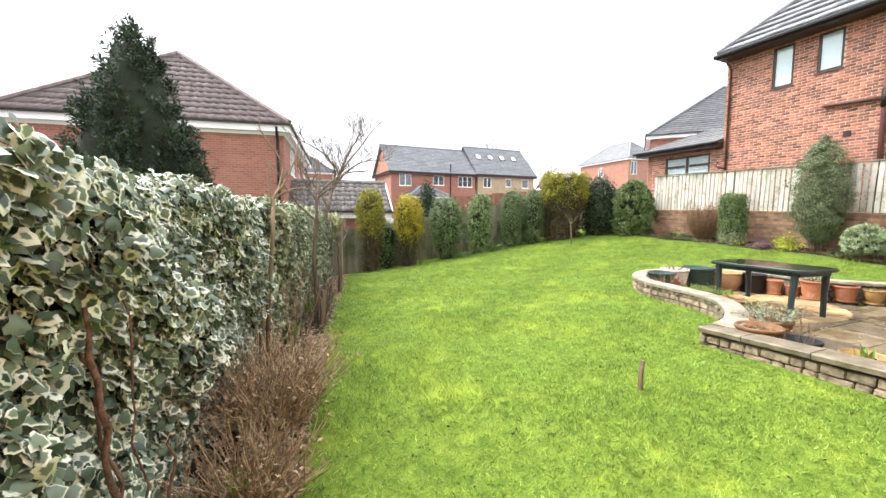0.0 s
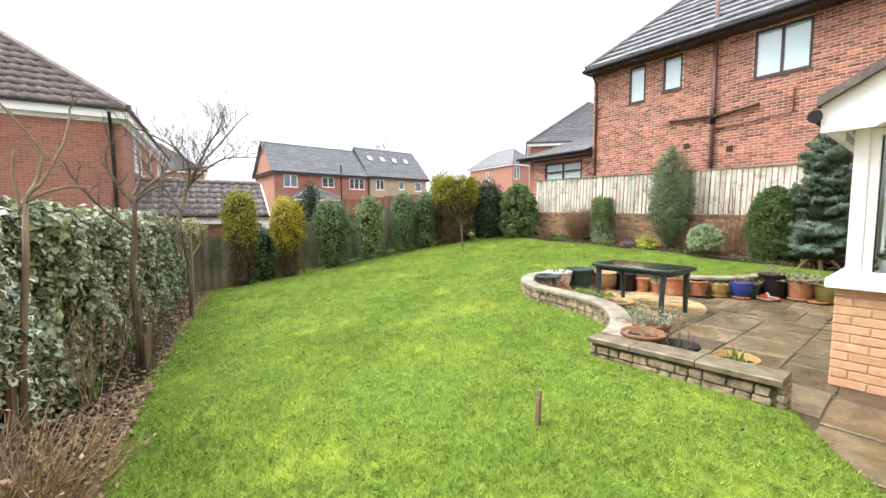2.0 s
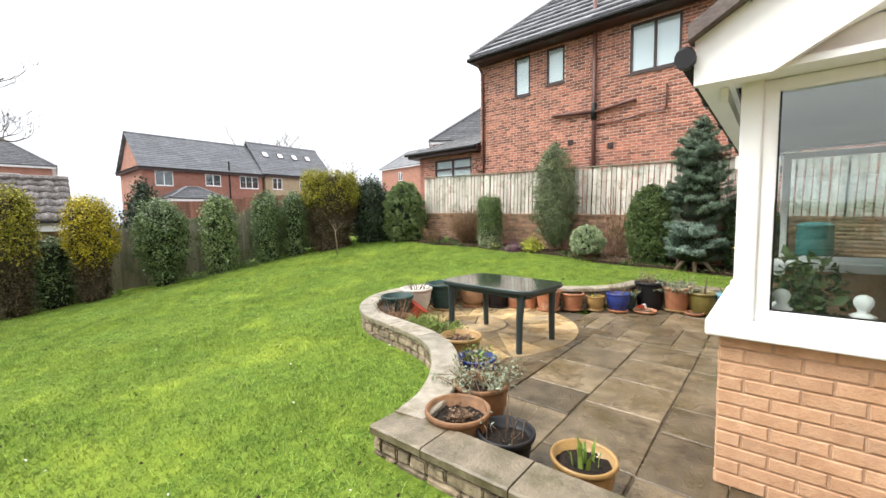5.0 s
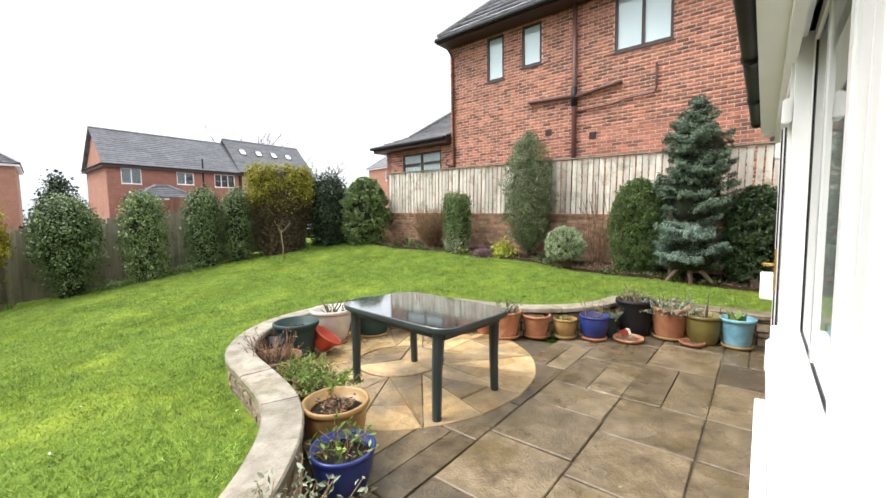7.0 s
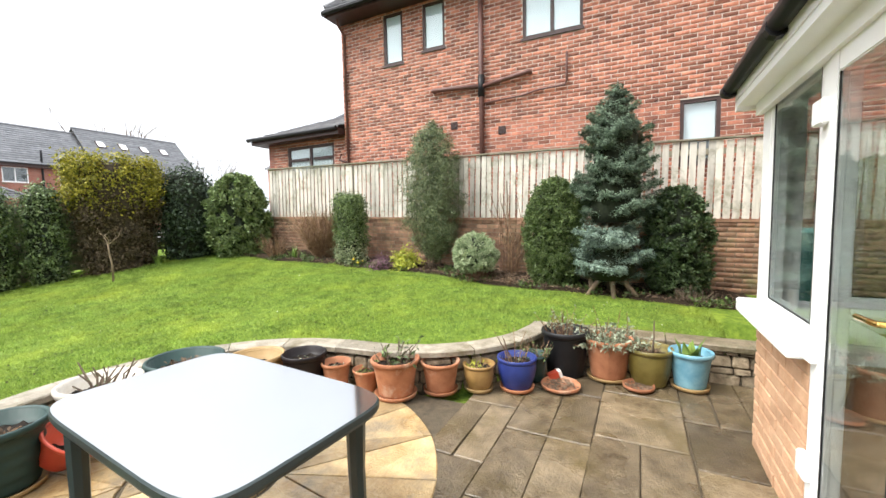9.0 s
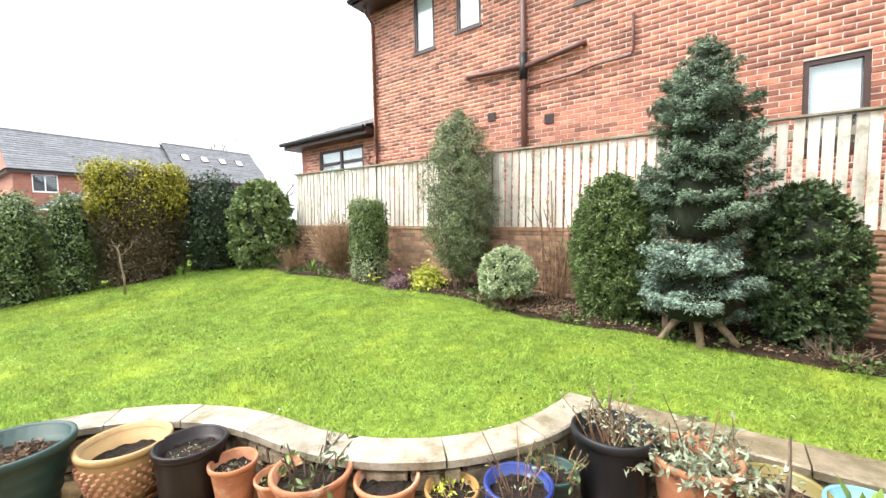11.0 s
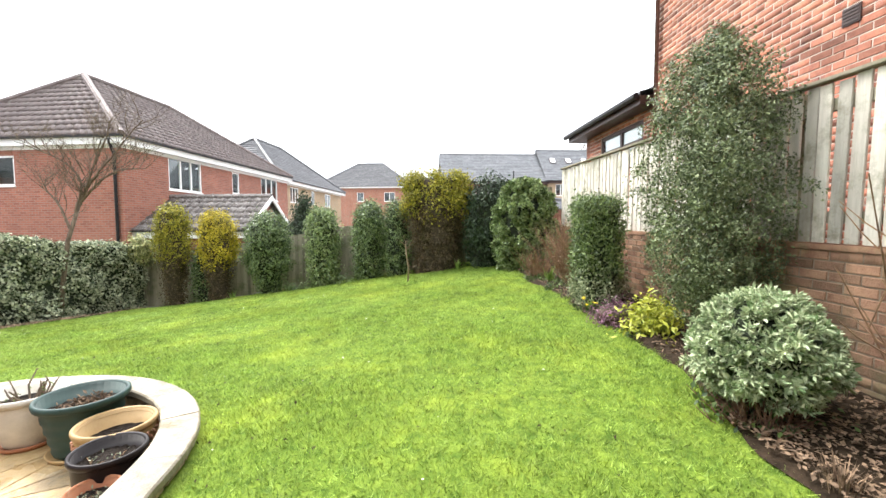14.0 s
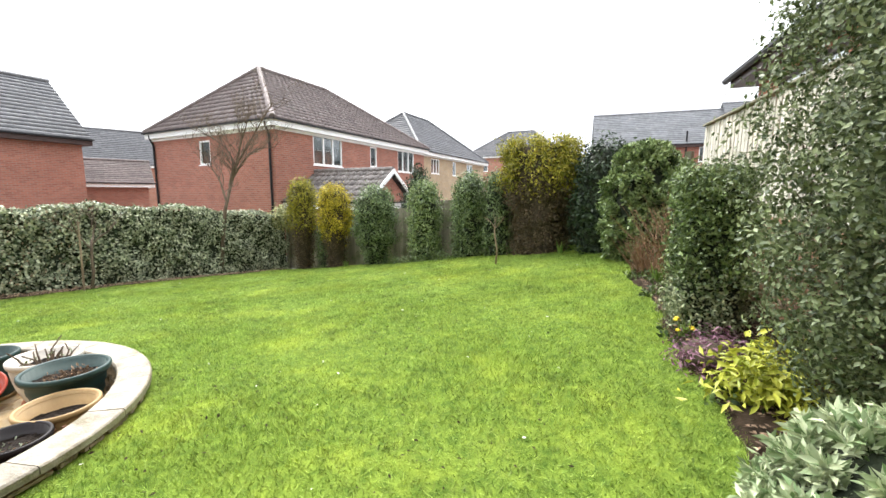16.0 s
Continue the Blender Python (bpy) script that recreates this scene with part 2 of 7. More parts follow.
M_COMPOST = mat("wet_black_compost", (0.006, 0.004, 0.003), (0.030, 0.022, 0.016), 60, 0.9, 1.0, 90, spec=0.2)
M_STONE = mat("buff_walling_stone", (0.16, 0.122, 0.076), (0.42, 0.34, 0.235), 14, 0.85, 1.0, 60, spot=(0.085, 0.066, 0.038), spot_scale=8, spot_at=0.56, rnd=0.32)
M_JOINT = mat("stone_joint", (0.05, 0.042, 0.03), (0.11, 0.09, 0.065), 20, 0.95, 0.5, 80)
M_SLAB = mat("wet_grey_slab", (0.070, 0.051, 0.028), (0.190, 0.145, 0.088), 7, 0.5, 0.8, 60, spot=(0.085, 0.062, 0.024), spot_scale=2.6, spot_at=0.55, rnd=0.38, wet=0.38)
M_SLABY = mat("wet_sandstone_slab", (0.27, 0.165, 0.066), (0.50, 0.37, 0.19), 5, 0.55, 0.7, 50, spot=(0.20, 0.155, 0.095), spot_scale=3, spot_at=0.53, rnd=0.42, wet=0.42)
M_SANDJOINT = mat("sandy_joint", (0.045, 0.034, 0.02), (0.10, 0.076, 0.045), 15, 0.95, 0.6, 80)
M_TABLE = mat("dark_green_plastic", (0.022, 0.034, 0.034), (0.035, 0.05, 0.05), 4, 0.3, 0.1, 30)
M_TABLETOP = mat("wet_dark_table_top", (0.016, 0.024, 0.024), (0.03, 0.04, 0.04), 4, 0.22, 0.03, 12, wet=0.2, spec=1.0)
M_TABLETOP.node_tree.nodes["Principled BSDF"].inputs["Coat Weight"].default_value = 1.0
M_TABLETOP.node_tree.nodes["Principled BSDF"].inputs["Coat IOR"].default_value = 4.0
M_TABLETOP.node_tree.nodes["Principled BSDF"].inputs["Coat Roughness"].default_value = 0.06
# neutral grey for added outer ground, keeps green bounce off the soffits
M_BOUNCEGREY = mat("grey_bounce_ground", (0.13, 0.125, 0.12), (0.22, 0.21, 0.2), 1.5, 0.9, 0.4, 60)
M_BARK = mat("rough_bark", (0.055, 0.038, 0.026), (0.19, 0.14, 0.095), 20, 0.9, 0.9, 50, stretch=(1, 1, 0.25))
M_TWIG = mat("red_brown_twigs", (0.09, 0.045, 0.025), (0.31, 0.19, 0.10), 12, 0.85, 0.3, 50, rnd=0.3, island=True)
M_STAKE = mat("weathered_stake", (0.13, 0.09, 0.055), (0.28, 0.21, 0.14), 12, 0.9, 0.6, 50, stretch=(1, 1, 0.2))
M_DRYLEAF = mat("dead_leaves", (0.06, 0.035, 0.02), (0.27, 0.18, 0.11), 30, 0.85, 0.2, 50, rnd=0.4, island=True)
M_LITTER = mat("pale_dead_leaves", (0.12, 0.07, 0.038), (0.42, 0.30, 0.19), 30, 0.85, 0.2, 50, rnd=0.4, island=True)
M_STRAW = mat("straw_and_brown_twigs", (0.105, 0.060, 0.033), (0.54, 0.39, 0.23), 14, 0.85, 0.3, 50, rnd=0.45, island=True)
M_GLASS = glassy("window_glass")
M_DARK = mat("dim_room", (0.05, 0.05, 0.05), (0.10, 0.10, 0.10), 2, 0.9)
M_ROOM = mat("plastered_room", (0.42, 0.38, 0.31), (0.5, 0.46, 0.38), 2, 0.9)
M_CARPET = mat("brown_carpet", (0.07, 0.055, 0.04), (0.12, 0.095, 0.07), 30, 0.95, 0.5, 120)
# white that paints the sky's reflection behind panes; also colours the roller blind
M_SKYBLIND = mat("blind_and_sky_white", (0.78, 0.80, 0.82), (0.86, 0.87, 0.88), 1.5, 0.6)
M_IVY = variegated("variegated_ivy", (0.018, 0.042, 0.020), (0.22, 0.275, 0.18), (0.74, 0.75, 0.60))
# near-black colour that stands in for the shade deep between leaves
M_SHADECORE = mat("inner_foliage_shade", (0.005, 0.009, 0.003), (0.018, 0.026, 0.009), 20, 0.95, 0.8, 40)
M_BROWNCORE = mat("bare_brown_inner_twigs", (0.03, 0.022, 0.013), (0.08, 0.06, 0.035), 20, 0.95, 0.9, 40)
M_BRASS = mat("polished_brass", (0.65, 0.42, 0.12), (0.75, 0.5, 0.17), 5, 0.22, metal=1.0)
M_PLASTER = mat("white_plaster", (0.72, 0.70, 0.66), (0.8, 0.78, 0.74), 6, 0.6)


# ---- building blocks ----
def obj(name, bm, material, parent=None, label="", smooth=False):
    me = bpy.data.meshes.new(name)
    bm.to_mesh(me)
    bm.free()
    if smooth:
        me.polygons.foreach_set("use_smooth", [True] * len(me.polygons))
    me.materials.append(material)
    ob = new(name, me)
    if parent:
        ob.parent = parent
    if label:
        tagged(ob, label)
    return ob


part = obj


def thing(name, label, category, group="", kind="", at=None):
    e = new(name)
    if at is not None:
        e.matrix_basis = at if isinstance(at, Matrix) else Matrix.Translation(at)
    return tagged(e, label, category, group, kind)


def box(bm, x0, y0, z0, x1, y1, z1, m=None, bevel=0.0):
    mm = Matrix.Translation(((x0 + x1) / 2, (y0 + y1) / 2, (z0 + z1) / 2)) @ Matrix.Diagonal((abs(x1 - x0), abs(y1 - y0), abs(z1 - z0), 1))
    r = bmesh.ops.create_cube(bm, size=1, matrix=(m @ mm) if m else mm)
    if bevel:
        es = {e for v in r["verts"] for e in v.link_edges}
        bmesh.ops.bevel(bm, geom=list(es), offset=bevel, segments=2, affect='EDGES')
    return bm


def boxes(*rows, m=None, bevel=0.0):
    bm = bmesh.new()
    for r in rows:
        box(bm, *r, m=m, bevel=bevel)
    return bm


def lathe(profile, n=28, wobble=0.0, caps=True):
    """A turned body from (radius, height) pairs."""
    bm = bmesh.new()
    rings = []
    for r, z in profile:
        rings.append([bm.verts.new(((r * (1 + wobble * math.sin(3 * 6.283 * k / n))) * math.cos(6.283185 * k / n), r * math.sin(6.283185 * k / n), z)) for k in range(n)])
    for a, b in zip(rings, rings[1:]):
        for k in range(n):
            bm.faces.new((a[k], a[(k + 1) % n], b[(k + 1) % n], b[k]))
    if caps:
        bm.faces.new(rings[0][::-1])
        bm.faces.new(rings[-1])
    return bm


def tube(bm, pts, radii, n=6):
    """A tapered tube through points."""
    rings = []
    for i, p in enumerate(pts):
        p = Vector(p)
        d = (Vector(pts[min(i + 1, len(pts) - 1)]) - Vector(pts[max(i - 1, 0)])).normalized()
        s = d.cross(Vector((0.31, 0.2, 0.93)) if abs(d.z) < 0.9 else Vector((1, 0, 0))).normalized()
        u = d.cross(s)
        r = radii[i] if isinstance(radii, (list, tuple)) else radii
        rings.append([bm.verts.new(p + r * (math.cos(6.283185 * k / n) * s + math.sin(6.283185 * k / n) * u)) for k in range(n)])
    for a, b in zip(rings, rings[1:]):
        for k in range(n):
            bm.faces.new((a[k], a[(k + 1) % n], b[(k + 1) % n], b[k]))
    bm.faces.new(rings[0][::-1])
    bm.faces.new(rings[-1])
    return bm


def raw_mesh(name, verts, faces_n, nv, material, parent=None, label="", idx=None):
    """A mesh straight from arrays; faces_n: vertices a face; idx: face indices or consecutive."""
    me = bpy.data.meshes.new(name)
    nvert = len(verts)
    idx = np.arange(nvert, dtype=np.int32) if idx is None else idx.astype(np.int32).ravel()
    nf = len(idx) // faces_n
    me.vertices.add(nvert)
    me.vertices.foreach_set("co", np.asarray(verts, dtype=np.float32).ravel())
    me.loops.add(len(idx))
    me.loops.foreach_set("vertex_index", idx)
    me.polygons.add(nf)
    me.polygons.foreach_set("loop_start", np.arange(0, nf * faces_n, faces_n, dtype=np.int32))
    me.update(calc_edges=True)
    me.materials.append(material)
    ob = new(name, me)
    if parent:
        ob.parent = parent
    if label:
        tagged(ob, label)
    return ob


def ground_z(x, y):
    """Height of the lawn: it falls to the far hedge corner and rises to the retaining wall."""
    x, y = np.clip(x, -3.0, 13.4), np.clip(y, -2.0, 14.6)
    return (-0.0215 + 0.04628 * x + 0.02392 * y - 0.00159 * x * x - 0.00387 * x * y - 0.00593 * y * y + 0.00047 * x * x * y + 0.00049 * x * y * y)


FLOOR = 0.09      # patio level
COPE = 0.43       # top of the curved wall
RING = Vector((7.05, 3.98))


def smooth_line(pts, step=0.05):
    """A Catmull-Rom line through points, resampled evenly."""
    p = [Vector(a) for a in pts]
    p = [2 * p[0] - p[1]] + p + [2 * p[-1] - p[-2]]
    out = []
    for i in range(1, len(p) - 2):
        for k in range(24):
            t = k / 24
            out.append(0.5 * (2 * p[i] + (p[i + 1] - p[i - 1]) * t + (2 * p[i - 1] - 5 * p[i] + 4 * p[i + 1] - p[i + 2]) * t * t + (3 * p[i] - p[i - 1] - 3 * p[i + 1] + p[i + 2]) * t ** 3))
    out.append(p[-2])
    res, acc = [out[0]], 0.0
    for a, b in zip(out, out[1:]):
        acc += (b - a).length
        if acc >= step:
            res.append(b)
            acc = 0.0
    return res


arc = [(RING.x + 1.43 * math.cos(radians(a)), RING.y + 1.43 * math.sin(radians(a))) for a in range(176, 3, -12)]
CURVE = smooth_line([(4.3, 2.52), (4.62, 2.58), (4.98, 2.78), (5.3, 3.10), (5.5, 3.5)] + arc + [(8.52, 3.72), (8.66, 3.34), (8.92, 3.00), (9.3, 2.74), (9.72, 2.62), (9.97, 2.60)])
WEST = [(4.22, 1.13), (4.22, 2.64)]
EAST = [(9.84, 2.5), (9.84, 0.75)]
PATIO = [Vector((4.22, 1.10))] + [Vector((4.22, 2.5))] + CURVE[:-3] + [Vector((9.84, 2.5)), Vector((9.84, 0.7)), Vector((9.84, -2.0)), Vector((4.0, -2.0))]
PX, PY = np.array([p.x for p in PATIO]), np.array([p.y for p in PATIO])


def in_patio(x, y):
    inside = np.zeros(np.shape(x), bool)
    j = len(PX) - 1
    for i in range(len(PX)):
        c = ((PY[i] > y) != (PY[j] > y)) & (x < (PX[j] - PX[i]) * (y - PY[i]) / (PY[j] - PY[i] + 1e-12) + PX[i])
        inside ^= c
        j = i
    return inside


# ---- ground ----
gx = np.concatenate([[-400, -150, -60, -30, -15, -8, -4], np.arange(-2.5, 13.5, 0.075), [14, 16, 20, 30, 60, 150, 400]])
gy = np.concatenate([[-400, -150, -60, -30, -15, -8, -4], np.arange(-2.5, 14.8, 0.075), [16, 18, 22, 30, 60, 150, 400]])
XX, YY = np.meshgrid(gx, gy)
ZZ = ground_z(XX, YY) + 0.012 * np.sin(XX * 2.1 + 1.3 * np.sin(YY)) * np.cos(YY * 1.7)


def path_edge(x):
    """Where the lawn ends towards the house."""
    return np.where(x < 4.2, 1.08 - 0.72 * np.clip(4.1 - x, 0, 3.0) + 0.012 * np.sin(9 * x), 0.95)


near_edge = np.abs(YY - path_edge(XX)) < 0.0376
YY = np.where(near_edge & (XX > 1.0) & (XX < 11), path_edge(XX), YY)
path_strip = (XX > 1.0) & (YY < path_edge(XX) - 1e-4) & (XX < 11)
ZZ = np.where(in_patio(XX, YY) | path_strip, np.minimum(ZZ, FLOOR - 0.06), ZZ)
nx, ny = len(gx), len(gy)
ii = np.arange(nx * ny).reshape(ny, nx)
quads = np.stack([ii[:-1, :-1], ii[:-1, 1:], ii[1:, 1:], ii[1:, :-1]], -1).reshape(-1, 4)
ground = raw_mesh("ground", np.stack([XX, YY, ZZ], -1).reshape(-1, 3), 4, 0, M_LAWN, idx=quads)
# ground outside the garden is greyed so it bounces no green light
ground.data.materials.append(M_BOUNCEGREY)
mid = np.stack([XX, YY], -1).reshape(-1, 2)[quads].mean(1)
ground.data.polygons.foreach_set("material_index", ((mid[:, 1] > 14.9) | (mid[:, 0] < -2.2) | (mid[:, 0] > 13.6)).astype(np.int32))
tagged(ground, "mossy bright green lawn sloping across the garden", "lawn", kind="structure")


# unseen grey sheets, added to bounce neutral light onto the houses
pavement = tagged(obj("pavement", boxes((-90, 15.0, -1.4, 120, 110, -0.46), (-90, -40, -1.4, -3.2, 15.0, 0.02)), M_BOUNCEGREY), "unseen grey ground added round the neighbouring houses for neutral bounce light", "pavement", kind="structure")


def brickwork(owner, name, m, width, height, holes, mat_piece, mat_rest, pick, depth=0.1, bl=0.215, bh=0.065, gap=0.012, proud=0.006, seed=1):
    """Stretcher bond on the plane u (along m's x), z up, facing m's -y. pick(u, z) chooses single pieces; the rest is joined."""
    rng = random.Random(seed)
    cache = {}
    rest_v, rest_f = [], []
    count = 0
    for r in range(int(height / (bh + gap)) + 1):
        z0 = r * (bh + gap)
        z1 = min(z0 + bh, height)
        if z1 - z0 < 0.02:
            continue
        u = -(bl + gap) * (0.5 if r % 2 else 0.0)
        while u < width:
            spans = [(max(u, 0), min(u + bl, width))]
            for hu0, hz0, hu1, hz1 in holes:
                if z1 > hz0 + 0.005 and z0 < hz1 - 0.005:
                    nxt = []
                    for a, b in spans:
                        if b <= hu0 or a >= hu1:
                            nxt.append((a, b))
                        else:
                            if a < hu0:
                                nxt.append((a, hu0))
                            if b > hu1:
                                nxt.append((hu1, b))
                    spans = nxt
            u += bl + gap
            for a, b in spans:
                if b - a < 0.03:
                    continue
                k = (round(b - a, 3), round(z1 - z0, 3))
                off = rng.uniform(-0.002, 0.002)
                if count < 300 and pick(a, z0):
                    if k not in cache:
                        bm = bmesh.new()
                        box(bm, 0, -proud, 0, b - a, 0.03, z1 - z0)
                        es = [e for e in bm.edges if all(v.co.y < 0 for v in e.verts)]
                        bmesh.ops.bevel(bm, geom=es, offset=0.004, segments=1, affect='EDGES')
                        me = bpy.data.meshes.new(name)
                        bm.to_mesh(me)
                        bm.free()
                        me.materials.append(mat_piece)
                        cache[k] = me
                    ob = new(name, cache[k])
                    ob.parent = owner
                    ob.matrix_basis = m @ Matrix.Translation((a, off, z0)) @ Matrix.Rotation(rng.uniform(-0.004, 0.004), 4, 'Y')
                    count += 1
                else:
                    y = -proud + off
                    s = len(rest_v)
                    e = 0.004
                    for q in ((a, 0.0, z0), (b, 0.0, z0), (b, 0.0, z1), (a, 0.0, z1), (a + e, y, z0 + e), (b - e, y, z0 + e), (b - e, y, z1 - e), (a + e, y, z1 - e)):
                        rest_v.append(tuple(m @ Vector(q)))
                    rest_f += [(s + 4, s + 5, s + 6, s + 7), (s, s + 1, s + 5, s + 4), (s + 1, s + 2, s + 6, s + 5), (s + 2, s + 3, s + 7, s + 6), (s + 3, s, s + 4, s + 7)]
    if rest_v:
        ob = raw_mesh(name + "work", np.array(rest_v), 4, 0, mat_rest, owner, idx=np.array(rest_f))
        tagged(ob, kind="stuff")


def wall_panels(bm, m, width, height, holes, thick):
    """A wall slab with real openings, cut into upright strips."""
    us = sorted({0.0, width, *[h[0] for h in holes], *[h[2] for h in holes]})
    for a, b in zip(us, us[1:]):
        z = 0.0
        for h in sorted([h for h in holes if h[0] < b - 1e-6 and h[2] > a + 1e-6], key=lambda h: h[1]):
            if h[1] > z:
                box(bm, a, 0, z, b, thick, h[1], m=m)
            z = h[3]
        if z < height:
            box(bm, a, 0, z, b, thick, height, m=m)
    bmesh.ops.remove_doubles(bm, verts=bm.verts, dist=0.0005)
    return bm


def casement(owner, m, w, h, frame_mat, bars=(0.5,), fw=0.055, depth=0.09, back=M_DARK, sill=True, sky_white=False):
    """A window in an opening: frame, mullions, panes, sill. m: lower left corner, facing -y."""
    win = new("window")
    win.parent = owner
    win.matrix_basis = m
    bm = boxes((0, 0.02, 0, fw, depth, h), (w - fw, 0.02, 0, w, depth, h), (fw, 0.02, 0, w - fw, depth, fw), (fw, 0.02, h - fw, w - fw, depth, h))
    for b in bars:
        box(bm, w * b - fw * 0.55, 0.024, fw, w * b + fw * 0.55, depth - 0.004, h - fw)
    part("window_frame", bm, frame_mat, win)
    edges = [fw] + [w * b for b in bars] + [w - fw]
    for a, b in zip(edges, edges[1:]):
        p = part("pane", boxes((a + 0.002, 0.05, fw, b - 0.002, 0.058, h - fw)), M_GLASS, win)
        p.visible_shadow = False
    # the white panel close to the glass imitates reflected sky; otherwise a dim room
    bk = 0.062 if sky_white else depth + 0.05
    part("panel_behind", boxes((0.01, bk, 0.01, w - 0.01, bk + 0.01, h - 0.01)), M_SKYBLIND if sky_white else back, win)
    if sill:
        part("window_sill", boxes((-0.03, -0.035, -0.045, w + 0.03, 0.05, -0.002)), frame_mat, win)
    return win


def tiled_plane(owner, a, b, c, d, material, course=0.3, wave=0.0, lift=0.045):
    """Roof slope a-b (eave) to d-c (top): overlapping courses, each a wedge with a real step; wave > 0 gives pantile rolls."""
    a, b, c, d = [Vector(q) for q in (a, b, c, d)]
    run = ((d + c) / 2 - (a + b) / 2).length
    n = max(2, int(run / course))
    nrm = (b - a).cross(d - a)
    if nrm.length < 1e-6:
        nrm = (b - a).cross(c - a)
    nrm.normalize()
    if nrm.z < 0:
        nrm = -nrm
    V, F = [], []
    for i in range(n):
        t0, t1 = i / n, min((i + 1.12) / n, 1.0)
        l0, r0, l1, r1 = a.lerp(d, t0), b.lerp(c, t0), a.lerp(d, t1), b.lerp(c, t1)
        wide = (r0 - l0).length
        k = max(1, int(wide / 0.3)) if wave else max(1, int(wide / 1.2))
        sub = 4 if wave else 1
        for j in range(k):
            for q in range(sub):
                s0, s1 = (j + q / sub) / k, (j + (q + 1) / sub) / k
                h0 = lift + wave * (0.5 - 0.5 * math.cos(6.283 * q / sub))
                h1 = lift + wave * (0.5 - 0.5 * math.cos(6.283 * (q + 1) / sub))
                s = len(V)
                V += [l0.lerp(r0, s0) + nrm * h0, l0.lerp(r0, s1) + nrm * h1, l1.lerp(r1, s1) + nrm * (h1 - lift * 0.9), l1.lerp(r1, s0) + nrm * (h0 - lift * 0.9), l0.lerp(r0, s0) - nrm * 0.01, l0.lerp(r0, s1) - nrm * 0.01]
                F += [(s, s + 1, s + 2, s + 3), (s + 4, s + 5, s + 1, s)]
    ob = raw_mesh("roof_tiles", np.array([tuple(v) for v in V]), 4, 0, material, owner, idx=np.array(F))
    tagged(ob, kind="stuff")
    return ob


def brick_texture(name, c1, c2, mortar, rough=0.85):
    """Brick courses for houses that stay far off, in their own upright coordinates."""
    m = bpy.data.materials.new(name)
    m.use_nodes = True
    n, l = m.node_tree.nodes, m.node_tree.links
    tc = n.new("ShaderNodeTexCoord")
    sp = n.new("ShaderNodeSeparateXYZ")
    ad = n.new("ShaderNodeMath")
    cb = n.new("ShaderNodeCombineXYZ")
    l.new(tc.outputs["Object"], sp.inputs[0])
    l.new(sp.outputs[0], ad.inputs[0])
    l.new(sp.outputs[1], ad.inputs[1])
    l.new(ad.outputs[0], cb.inputs[0])
    l.new(sp.outputs[2], cb.inputs[1])
    b = n.new("ShaderNodeTexBrick")
    b.inputs["Scale"].default_value = 1.0
    b.inputs["Brick Width"].default_value, b.inputs["Row Height"].default_value = 0.225, 0.075
    b.inputs["Mortar Size"].default_value = 0.010
    b.inputs["Color1"].default_value, b.inputs["Color2"].default_value, b.inputs["Mortar"].default_value = (*c1, 1), (*c2, 1), (*mortar, 1)
    l.new(cb.outputs[0], b.inputs["Vector"])
    ns = n.new("ShaderNodeTexNoise")
    ns.inputs["Scale"].default_value = 1.3
    l.new(tc.outputs["Object"], ns.inputs["Vector"])
    mr = n.new("ShaderNodeMapRange")
    mr.inputs["To Min"].default_value, mr.inputs["To Max"].default_value = 0.75, 1.25
    l.new(ns.outputs["Fac"], mr.inputs["Value"])
    hs = n.new("ShaderNodeHueSaturation")
    l.new(mr.outputs[0], hs.inputs["Value"])
    l.new(b.outputs["Color"], hs.inputs["Color"])
    p = n["Principled BSDF"]
    l.new(hs.outputs[0], p.inputs["Base Color"])
    p.inputs["Roughness"].default_value = rough
    bp = n.new("ShaderNodeBump")
    bp.inputs["Distance"].default_value, bp.inputs["Strength"].default_value = 0.008, 0.6
    bp.invert = True
    l.new(b.outputs["Fac"], bp.inputs["Height"])
    l.new(bp.outputs[0], p.inputs["Normal"])
    return m


M_FARRED = brick_texture("far_red_brick", (0.26, 0.088, 0.058), (0.37, 0.135, 0.090), (0.30, 0.20, 0.155))
M_FARORANGE = brick_texture("far_orange_brick", (0.31, 0.125, 0.08), (0.39, 0.17, 0.11), (0.34, 0.23, 0.17))
M_FARYELLOW = brick_texture("far_yellow_brick", (0.36, 0.25, 0.14), (0.44, 0.32, 0.19), (0.4, 0.33, 0.25))


def face_pose(face, L, D):
    return {"f": pose(0, 0, 0), "r": pose(L, 0, 0, 0, 0, 90), "l": pose(0, D, 0, 0, 0, -90), "b": pose(L, D, 0, 0, 0, 180)}[face]


